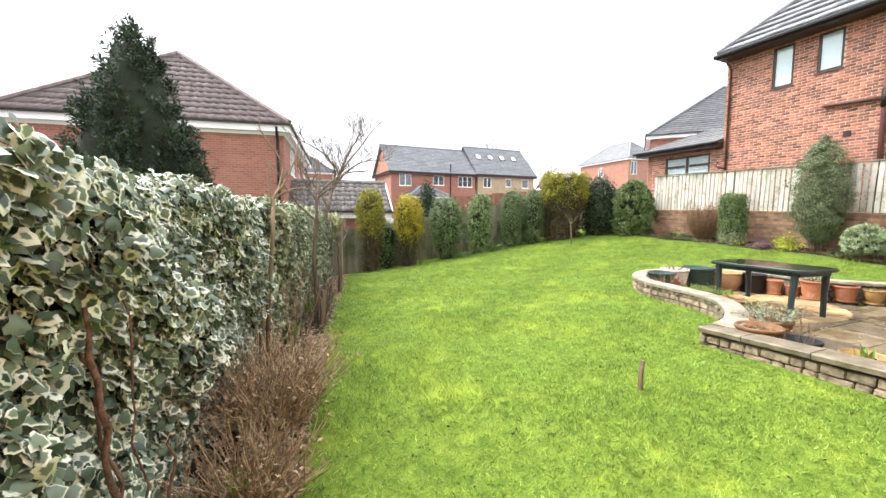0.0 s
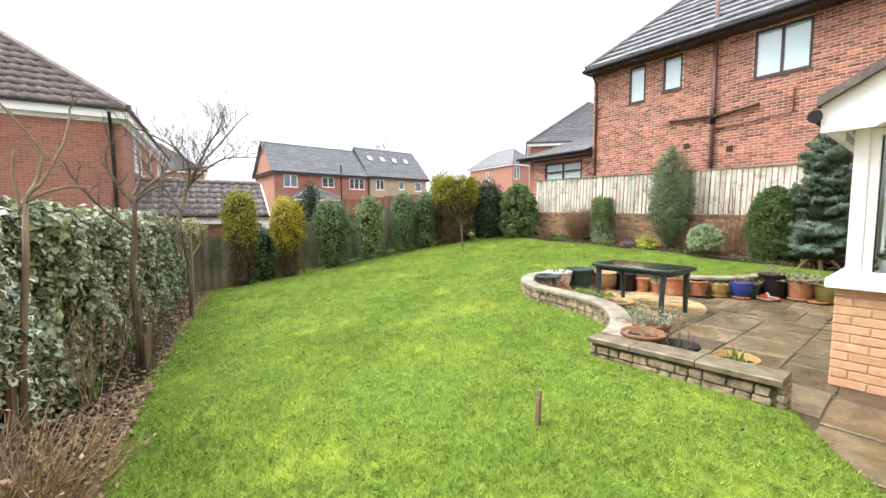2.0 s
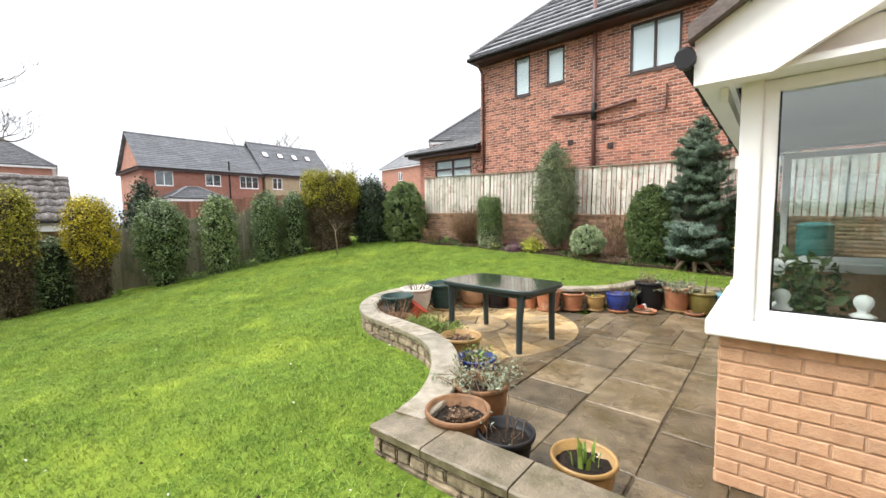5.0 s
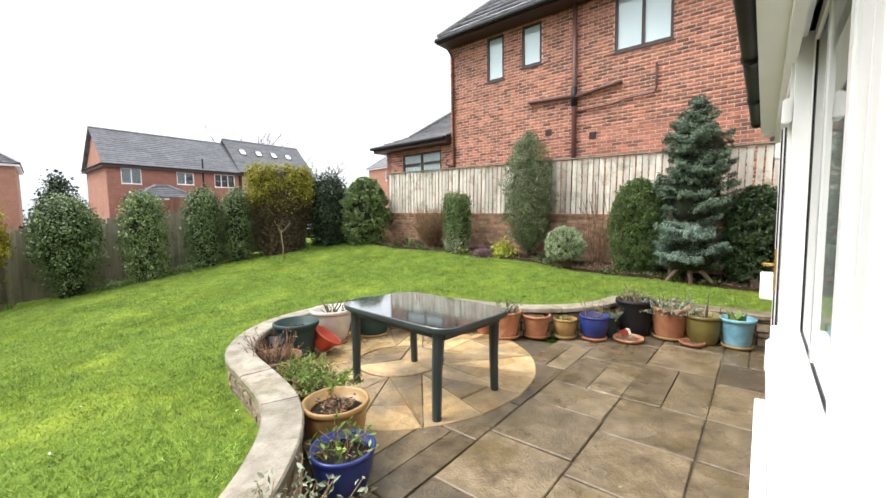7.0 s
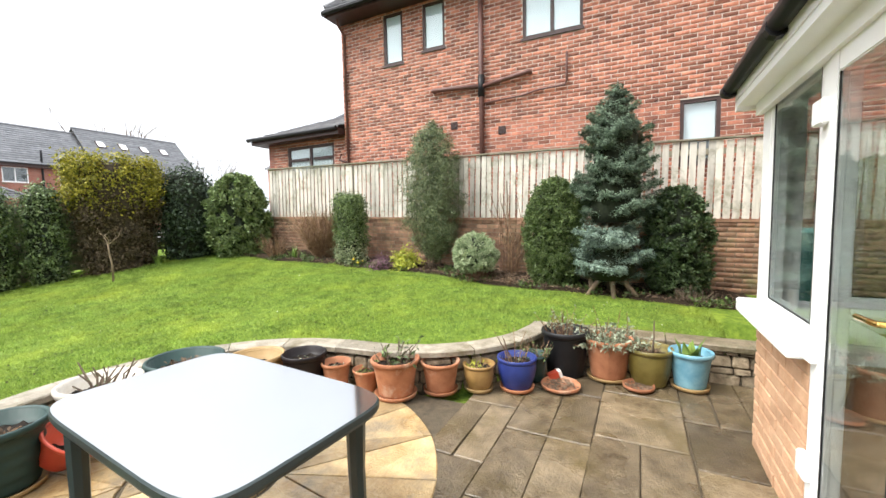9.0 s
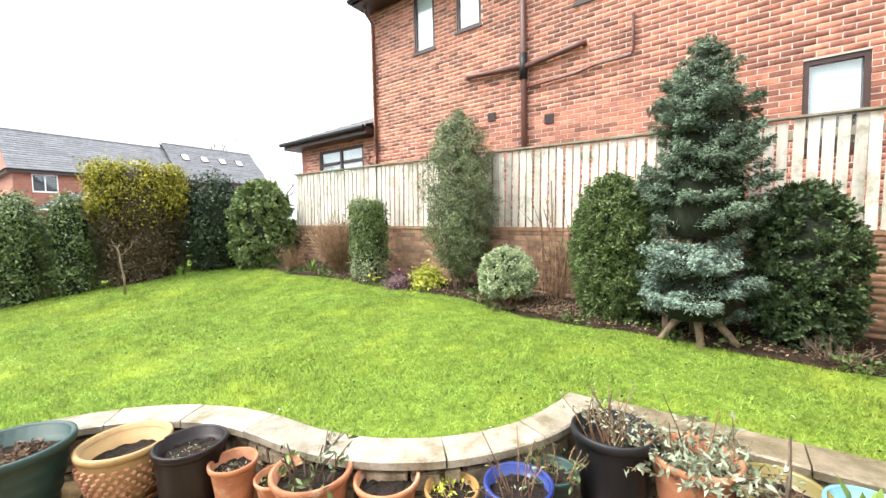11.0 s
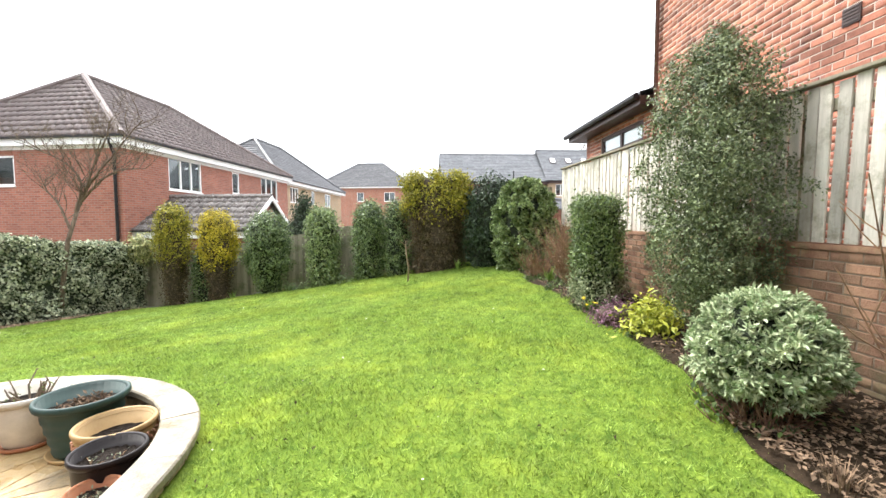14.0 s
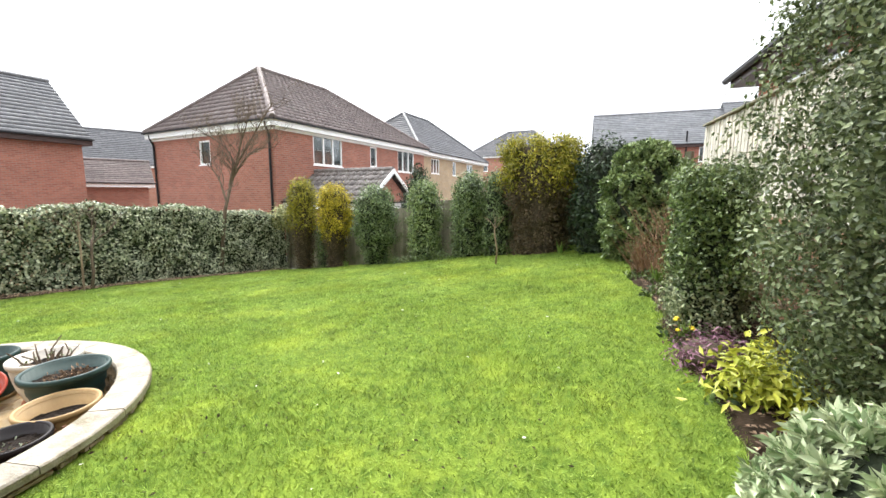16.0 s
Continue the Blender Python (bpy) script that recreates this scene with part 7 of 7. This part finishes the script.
# water butt
wb = thing("water_butt", "teal plastic water butt on a black stand", "water butt", at=Matrix.Translation((10.5, 0.40, gz(10.5, 0.4))) @ Matrix.Diagonal((0.76, 0.76, 1.08, 1)))
M_TEAL = mat("teal_plastic", (0.03, 0.13, 0.12), (0.045, 0.17, 0.155), 4, 0.4, 0.1, 30)
part("barrel", lathe([(0.24, 0.28), (0.265, 0.3), (0.275, 0.6), (0.27, 0.9), (0.255, 0.95)]), M_TEAL, wb, smooth=False)
part("lid", lathe([(0.275, 0.95), (0.28, 0.99), (0.2, 1.02), (0.05, 1.03)]), M_TEAL, wb)
part("stand", lathe([(0.24, -0.02), (0.22, 0.27)]), M_BLACK, wb)

# ---- pots ----
M_TERRA = mat("terracotta", (0.28, 0.105, 0.046), (0.42, 0.175, 0.083), 9, 0.8, 0.3, 60, spot=(0.48, 0.34, 0.24), spot_scale=5, spot_at=0.6, rnd=0.12)
M_TERRAD = mat("dark_terracotta", (0.14, 0.068, 0.028), (0.26, 0.13, 0.058), 9, 0.75, 0.3, 60, spot=(0.14, 0.10, 0.06), spot_scale=5, spot_at=0.58, rnd=0.12)
M_OCHRE = mat("ochre_glaze", (0.22, 0.125, 0.038), (0.37, 0.225, 0.08), 7, 0.35, 0.15, 60)
M_OLIVE = mat("olive_glaze", (0.12, 0.095, 0.022), (0.20, 0.16, 0.042), 7, 0.35, 0.15, 60)
M_TANPOT = mat("tan_stoneware", (0.27, 0.17, 0.065), (0.38, 0.25, 0.105), 7, 0.6, 0.2, 60)
M_PATT = mat("pinkish_lattice", (0.34, 0.16, 0.09), (0.44, 0.23, 0.14), 12, 0.7)
M_BLUE = mat("cobalt_glaze", (0.010, 0.020, 0.125), (0.025, 0.045, 0.20), 6, 0.3, 0.05, 30)
M_SKYPOT = mat("pale_blue_glaze", (0.10, 0.27, 0.36), (0.22, 0.42, 0.50), 7, 0.25, 0.05, 30)
M_GREENPOT = mat("dark_green_plastic_pot", (0.007, 0.028, 0.024), (0.013, 0.045, 0.038), 5, 0.55, 0.1, 30)
M_WHITEPOT = mat("weathered_white_plastic", (0.46, 0.42, 0.36), (0.62, 0.58, 0.50), 6, 0.6, 0.2, 40, spot=(0.42, 0.36, 0.28), spot_scale=4, spot_at=0.62)
M_REDPOT = mat("red_plastic", (0.42, 0.05, 0.025), (0.52, 0.08, 0.04), 5, 0.35)
M_BLUEPL = mat("dark_plum_glaze", (0.006, 0.004, 0.004), (0.014, 0.009, 0.009), 5, 0.45, spec=0.25)


def pot(label, x, y, r, h, material, foot=0.72, ribs=0, belly=0.0, saucer=None, soil=0.74, tilt=(0, 0), lattice=False, seed=1):
    """A plant pot: turned hollow body, rolled rim, soil; saucer if it has one."""
    zs = FLOOR + 0.008 + (0.022 if saucer else 0.0)
    t = thing("plant_pot", label, "plant pot", "pots along the patio wall", at=pose(x, y, zs, tilt[0], tilt[1], seed * 37 % 360))
    def rad(k):
        return r * (foot + (0.96 - foot) * k + belly * math.sin(math.pi * k))
    n = 14
    prof = [(rad(0) * 0.97, 0.0)]
    for i in range(n + 1):
        k = i / n * 0.88
        prof.append((rad(k) * (1 + (0.025 * math.sin(k * ribs * 6.283) if ribs else 0)), h * k + 0.004))
    prof += [(rad(0.88) * 0.97, h * 0.885)]
    sr = min(r * 0.86, rad(soil) * 0.94)
    inner = [(r * 0.90, h * 0.97), (sr, h * soil), (sr * 0.7, h * (soil - 0.05))]
    part("body", lathe(prof + inner, 32), material, t, smooth=True)
    part("rim", lathe([(r * 0.93, h * 0.865), (r * 1.0, h * 0.87), (r * 1.03, h * 0.93), (r * 1.02, h * 0.985), (r * 0.98, h), (r * 0.92, h * 0.985), (r * 0.89, h * 0.90)], 32, caps=False), material, t, smooth=True)
    bm = bmesh.new()
    bmesh.ops.create_grid(bm, x_segments=10, y_segments=10, size=1.0)
    rr = random.Random(seed)
    for v in bm.verts:
        a, b = v.co.x, v.co.y
        v.co = Vector((a * math.sqrt(1 - b * b / 2) * sr * 1.01, b * math.sqrt(1 - a * a / 2) * sr * 1.01, h * soil + rr.uniform(-0.004, 0.016)))
    part("soil", bm, M_COMPOST, t)
    if lattice:
        bm = bmesh.new()
        for i in range(26):
            for j in range(7):
                k = 0.2 + j * 0.09
                a = 6.283 * (i + 0.5 * (j % 2)) / 26
                q = rad(k) + 0.002
                bmesh.ops.create_icosphere(bm, subdivisions=1, radius=0.016, matrix=Matrix.Translation((q * math.cos(a), q * math.sin(a), h * k)) @ Matrix.Diagonal((1, 1, 0.8, 1)))
        part("lattice_relief", bm, M_PATT, t)
    if saucer:
        part("saucer", lathe([(r * foot * 1.02, -0.022), (r * foot * 1.18, -0.018), (r * foot * 1.25, 0.012), (r * foot * 1.2, 0.014), (r * foot * 1.1, -0.008)], 32), saucer, t, smooth=True)
    return t


def pot_plant(label, x, y, z, n, height, spread, leaf_mat, leaf_size, per, seed, stem=M_TWIG, r=0.004, flat=0.0):
    """Stems with leaves rising from a pot."""
    rng = random.Random(seed)
    if height <= 0.1:
        spread *= 0.5
    near = min(range(len(POTS)), key=lambda i: (POTS[i][1] - x) ** 2 + (POTS[i][2] - y) ** 2)
    x, y = x + MOVED[near][0], y + MOVED[near][1]
    t = thing("potted_plant", label, "plant", "plants in the patio pots", at=(x, y, z - 0.035))
    bm = bmesh.new()
    P, Nn = [], []
    for k in range(n):
        a = rng.uniform(0, 6.283)
        b = Vector((math.cos(a), math.sin(a), 0))
        p = b * rng.uniform(0, spread * 0.45)
        h = height * rng.uniform(0.45, 1.0)
        q = p + b * spread * rng.uniform(0.1, 0.6) + Vector((0, 0, h))
        m = (p + q) / 2 + Vector((rng.uniform(-1, 1), rng.uniform(-1, 1), 0.6)) * 0.03
        tube(bm, [p - Vector((0, 0, 0.02)), m, q], [r, r * 0.8, r * 0.5], 4)
        for j in range(per):
            s = rng.uniform(0.3, 1.05)
            c = p.lerp(m, s * 2) if s < 0.5 else m.lerp(q, s * 2 - 1)
            P.append(tuple(c + Vector((rng.gauss(0, 0.012), rng.gauss(0, 0.012), rng.gauss(0, 0.012)))))
            Nn.append((rng.gauss(0, 1), rng.gauss(0, 1), rng.gauss(0.7, 0.6)))
    part("stem_tangle", bm, stem, t)
    if P:
        leaves_mesh("leaves", np.array(P), np.array(Nn), leaf_size, leaf_mat, t, aspect=0.4, droop=-0.2)
    return t


MOVED = {}
POTS = [
    ("ochre pot with green shoots beside the low wall", 4.60, 1.56, 0.165, 0.23, M_OCHRE, dict(belly=0.06)),
    ("black plastic pot with dead stems beside the low wall", 4.54, 1.99, 0.165, 0.25, M_BLACK, dict()),
    ("wide terracotta pot with low dead growth", 4.50, 2.31, 0.20, 0.30, M_TERRAD, dict(belly=0.08)),
    ("wide terracotta pot with grey-leaved plant", 4.93, 2.43, 0.20, 0.30, M_TERRAD, dict(belly=0.06)),
    ("cobalt blue glazed pot with white pansy", 5.50, 2.87, 0.175, 0.22, M_BLUE, dict(belly=0.08)),
    ("tan glazed pot with dried flower heads", 5.70, 3.20, 0.205, 0.31, M_OCHRE, dict(belly=0.05)),
    ("dark clay pot under a leafy shrub", 5.84, 3.62, 0.17, 0.26, M_TERRAD, dict()),
    ("dark clay pot under a leafy shrub", 5.90, 4.02, 0.17, 0.24, M_TERRAD, dict()),
    ("brown clay pot with dead brown stems", 5.95, 4.42, 0.225, 0.26, M_TERRAD, dict(foot=0.78)),
    ("dark plastic pot with bare soil", 6.08, 4.84, 0.19, 0.27, M_BLACK, dict(foot=0.8)),
    ("large dark green ribbed plastic pot", 6.44, 4.90, 0.225, 0.37, M_GREENPOT, dict(ribs=5, saucer=M_TANPOT)),
    ("weathered white plastic urn with bare shrub", 7.0, 5.06, 0.24, 0.38, M_WHITEPOT, dict(foot=0.6, belly=0.1, saucer=M_TERRA)),
    ("large dark green ribbed plastic pot", 7.52, 4.96, 0.27, 0.40, M_GREENPOT, dict(ribs=5, foot=0.66, saucer=M_TANPOT)),
    ("tan stoneware pot with raised lattice pattern", 8.00, 4.70, 0.225, 0.32, M_TANPOT, dict(foot=0.62, belly=0.12, saucer=M_TERRA, lattice=True, soil=0.62)),
    ("dark plum glazed cylinder pot with soil", 8.22, 4.33, 0.185, 0.32, M_BLUEPL, dict(foot=0.88, saucer=M_BLUEPL)),
    ("small terracotta pot with seedlings", 8.32, 4.05, 0.125, 0.24, M_TERRA, dict(saucer=M_TERRA)),
    ("small terracotta pot with seedlings", 8.36, 3.82, 0.115, 0.19, M_TERRA, dict()),
    ("terracotta pot with leafy cut-back plant", 8.38, 3.53, 0.20, 0.30, M_TERRA, dict(saucer=M_TERRA)),
    ("terracotta pot filled with dark soil", 8.60, 3.22, 0.165, 0.25, M_TERRA, dict(saucer=M_TERRA)),
    ("small ochre glazed pot with green shoots", 8.76, 2.93, 0.135, 0.21, M_OCHRE, dict(belly=0.1, saucer=M_TANPOT)),
    ("cobalt blue glazed pot with bare twigs", 8.91, 2.64, 0.165, 0.26, M_BLUE, dict(belly=0.12, saucer=M_TERRA)),
    ("small green plastic pot behind the blue pot", 9.16, 2.56, 0.13, 0.24, M_GREENPOT, dict()),
    ("large black plastic pot with scrubby plant", 9.43, 2.32, 0.215, 0.42, M_BLACK, dict(foot=0.78)),
    ("terracotta pot with silvery foliage", 9.47, 1.95, 0.205, 0.35, M_TERRA, dict(saucer=M_TANPOT)),
    ("olive glazed pot with dry stems", 9.48, 1.62, 0.185, 0.32, M_OLIVE, dict(belly=0.08)),
    ("pale blue glazed pot with broad green leaves", 9.50, 1.31, 0.165, 0.30, M_SKYPOT, dict(saucer=M_TANPOT)),
]
def clear_of_wall(x, y, r):
    """Slides a pot towards the patio's middle until it stands free of the curved wall."""
    p = Vector((x, y))
    for k in range(9 if x > 6.3 and y > 3.9 else 0):
        if min((p - c).length for c in CURVE) > r * 1.03 + 0.105:
            break
        p += (RING - p).normalized() * 0.01
    return p


for i, (label, x, y, r, h, m, kw) in enumerate(POTS):
    x, y = clear_of_wall(x, y, r)
    MOVED[i] = (x - POTS[i][1], y - POTS[i][2])
    pot(label, x, y, r, h, m, seed=i + 1, **kw)
bowl = pot("red plastic bowl lying tilted against the urn", 6.64, 4.80, 0.165, 0.17, M_REDPOT, foot=0.5, tilt=(30, -25), soil=0.25, seed=51)
bowl.location.z += 0.075


def dish(label, x, y, r):
    t = thing("plant_saucer", label, "saucer", at=(x, y, FLOOR + 0.009))
    part("dish", lathe([(r * 0.8, 0.0), (r * 0.98, 0.015), (r, 0.04), (r * 0.95, 0.04), (r * 0.86, 0.010), (r * 0.3, 0.007)], 32), M_TERRA, t, smooth=True)
    k = 150
    a, q = RNG.random(k) * 6.283, np.sqrt(RNG.random(k)) * r * 0.8
    leaves_mesh("litter", np.stack([q * np.cos(a), q * np.sin(a), 0.02 + RNG.random(k) * 0.01], 1), np.array([[0, 0, 1.0]]) + RNG.normal(0, 0.2, (k, 3)), 0.035, M_DRYLEAF, t)


dish("terracotta saucer with dead leaves on the paving", 9.06, 2.30, 0.165)
dish("small terracotta saucer on the paving", 9.30, 1.70, 0.125)
tin = thing("red_packet", "small red and white packet lying among the pots", "packet", at=pose(9.22, 2.38, FLOOR + 0.05, 70, 0, 30))
part("carton", boxes((-0.04, -0.03, -0.06, 0.04, 0.03, 0.03), bevel=0.006), M_REDPOT, tin)
part("label_band", boxes((-0.042, -0.032, 0.032, 0.042, 0.032, 0.06)), M_PLASTER, tin)

Z0 = FLOOR
spike_clump("potted_shoots", "upright green shoots in the ochre pot", 4.60, 1.56, Z0 + 0.165, 16, 0.17, 71)
pot_plant("dead straw-coloured stems in the black pot", 4.54, 1.99, Z0 + 0.20, 10, 0.36, 0.3, L_SAGE, 0.03, 1, 72, M_DRYLEAF, 0.004)
pot_plant("low dead growth in the terracotta pot", 4.50, 2.31, Z0 + 0.25, 40, 0.07, 0.22, M_DRYLEAF, 0.03, 5, 73)
pot_plant("grey-green bushy plant in the terracotta pot", 4.93, 2.43, Z0 + 0.26, 50, 0.22, 0.36, L_SAGE, 0.035, 14, 74)
pot_plant("white pansy with trailing blades in the blue pot", 5.50, 2.87, Z0 + 0.20, 24, 0.16, 0.25, L_GREEN, 0.04, 5, 75)
pot_plant("dried dark flower heads in the tan pot", 5.70, 3.20, Z0 + 0.26, 50, 0.08, 0.26, M_DRYLEAF, 0.03, 6, 76)
pot_plant("leafy fresh green shrub in the dark pot", 5.84, 3.60, Z0 + 0.22, 60, 0.20, 0.34, L_GREEN, 0.03, 22, 77)
pot_plant("leafy green shrub in the dark pot", 5.92, 4.00, Z0 + 0.2, 50, 0.18, 0.32, L_GREEN, 0.03, 18, 78)
pot_plant("dead brown stems in the clay pot", 5.95, 4.42, Z0 + 0.22, 60, 0.3, 0.34, M_DRYLEAF, 0.03, 2, 79)
pot_plant("thin pale stems over dark soil", 6.42, 4.86, Z0 + 0.31, 40, 0.06, 0.35, M_DRYLEAF, 0.035, 5, 80)
pot_plant("bare stubby shrub in the white urn", 7.0, 5.06, Z0 + 0.33, 16, 0.26, 0.24, L_MID, 0.025, 2, 81, M_BARK, 0.009)
pot_plant("scraps of dead growth on dark soil", 7.52, 4.96, Z0 + 0.35, 40, 0.05, 0.4, M_DRYLEAF, 0.035, 5, 82)
pot_plant("bits of dead growth in the plum pot", 8.22, 4.33, Z0 + 0.27, 14, 0.06, 0.24, L_SAGE, 0.02, 3, 83)
pot_plant("seedlings in the small terracotta pot", 8.32, 4.05, Z0 + 0.2, 26, 0.06, 0.16, L_SAGE, 0.022, 5, 84)
pot_plant("seedlings in the small terracotta pot", 8.36, 3.82, Z0 + 0.15, 26, 0.06, 0.14, L_GREEN, 0.022, 5, 85)
pot_plant("cut-back plant with dark green leaves", 8.38, 3.53, Z0 + 0.26, 16, 0.26, 0.28, L_DARK, 0.05, 5, 86, M_BARK, 0.007)
pot_plant("green shoots in the ochre pot", 8.76, 2.93, Z0 + 0.17, 22, 0.12, 0.16, L_LIME, 0.03, 5, 87)
pot_plant("bare forked twigs in the blue pot", 8.91, 2.64, Z0 + 0.22, 14, 0.32, 0.3, L_SAGE, 0.02, 2, 88)
pot_plant("scruffy green plant in the small pot", 9.16, 2.56, Z0 + 0.2, 26, 0.2, 0.26, L_MID, 0.03, 5, 89)
pot_plant("scrubby plant with pale leaves in the black pot", 9.43, 2.32, Z0 + 0.36, 36, 0.26, 0.3, L_SAGE, 0.03, 6, 90)
pot_plant("silvery foliage spilling over the terracotta pot", 9.47, 1.95, Z0 + 0.30, 80, 0.18, 0.42, L_SAGE, 0.045, 14, 91)
pot_plant("arching wiry stems above the silvery foliage", 9.47, 1.95, Z0 + 0.30, 5, 0.42, 0.3, L_SAGE, 0.02, 1, 92)
pot_plant("dry stems in the olive pot", 9.48, 1.62, Z0 + 0.26, 34, 0.1, 0.24, M_DRYLEAF, 0.03, 4, 93)
pot_plant("single bare stem in the olive pot", 9.48, 1.60, Z0 + 0.26, 2, 0.36, 0.1, L_SAGE, 0.02, 1, 94, M_BARK, 0.01)
spike_clump("potted_shoots", "broad green tulip leaves in the pale blue pot", 9.50, 1.31, Z0 + 0.22, 9, 0.24, 95, None, None, 0.03)

# ---- inside the sunroom window ----
def bust(x, y, label):
    t = tagged(obj("plaster_bust", lathe([(0.07, 0.0), (0.075, 0.015), (0.05, 0.04), (0.075, 0.07), (0.09, 0.085), (0.055, 0.10), (0.035, 0.115), (0.045, 0.14), (0.062, 0.17), (0.066, 0.2), (0.05, 0.235), (0.015, 0.25)], 20, 0.1), M_PLASTER, smooth=True), label, "ornament")
    t.matrix_basis = pose(x, y, SILL + 0.086, 0, 0, 40) @ Matrix.Diagonal((0.55, 0.55, 0.62, 1))


bust(5.36, 0.50, "small white plaster ornament on the window sill")
bust(5.36, 0.80, "small white plaster ornament on the window sill")
bench = thing("sill_bench", "dark bench inside the sunroom window", "bench")
part("bench_top", boxes((5.46, -1.8, 0.80, 5.86, 0.9, 0.85), bevel=0.005), M_BROWNFRAME, bench)
part("bench_side", boxes((5.48, -1.78, 0.13, 5.84, -1.72, 0.80)), M_BROWNFRAME, bench)
part("bench_side", boxes((5.48, 0.8, 0.13, 5.84, 0.86, 0.80)), M_BROWNFRAME, bench)
ip = thing("house_plant", "dark leafy house plant in a pot inside the window", "plant", at=(5.66, 0.68, 0.85))
part("pot", lathe([(0.07, 0.0), (0.1, 0.13), (0.09, 0.13), (0.06, 0.1)]), M_WHITEPOT, ip)
k = 260
a, q, hh2 = RNG.random(k) * 6.283, RNG.random(k) * 0.17, RNG.random(k)
leaves_mesh("leaves", np.stack([q * np.cos(a), q * np.sin(a), 0.1 + hh2 * 0.36], 1), RNG.normal(0, 1, (k, 3)) + np.array([[0, 0, 0.6]]), 0.075, L_DARK, ip)

# ---- single bricks last ----
brickwork(nb, "brick", mh, 14.0, HE - HB - 0.12, holes, M_BRICKP, M_BRICK, lambda u, z: 2.6 < u < 8.4 and 1.48 < z < 2.35)
brickwork(retaining, "brick", TF @ Matrix.Translation((-0.9, 0, RB)), 14.9, RT - RB, [], M_GBRICKP, M_GBRICK, lambda u, z: 3.0 < u < 9.5 and z > 0.75)
GW = GX + 0.01
brickwork(sun_room, "brick", pose(GW, FY - 0.005, -0.06, 0, 0, -90), 1.8, SILL + 0.06, [], M_BUFF, M_BUFF, lambda u, z: True, proud=0.008)
brickwork(sun_room, "side_brick", pose(6.36, FY - 0.005, -0.06, 0, 0, 180), 6.36 - GW, SILL + 0.06, [], M_BUFF, M_BUFF, lambda u, z: True, proud=0.008)
brickwork(sun_room, "side_brick", pose(SE - 0.03, FY - 0.005, -0.06, 0, 0, 180), SE - 0.03 - 7.84, SILL + 0.06, [], M_BUFF, M_BUFF, lambda u, z: True, proud=0.008)
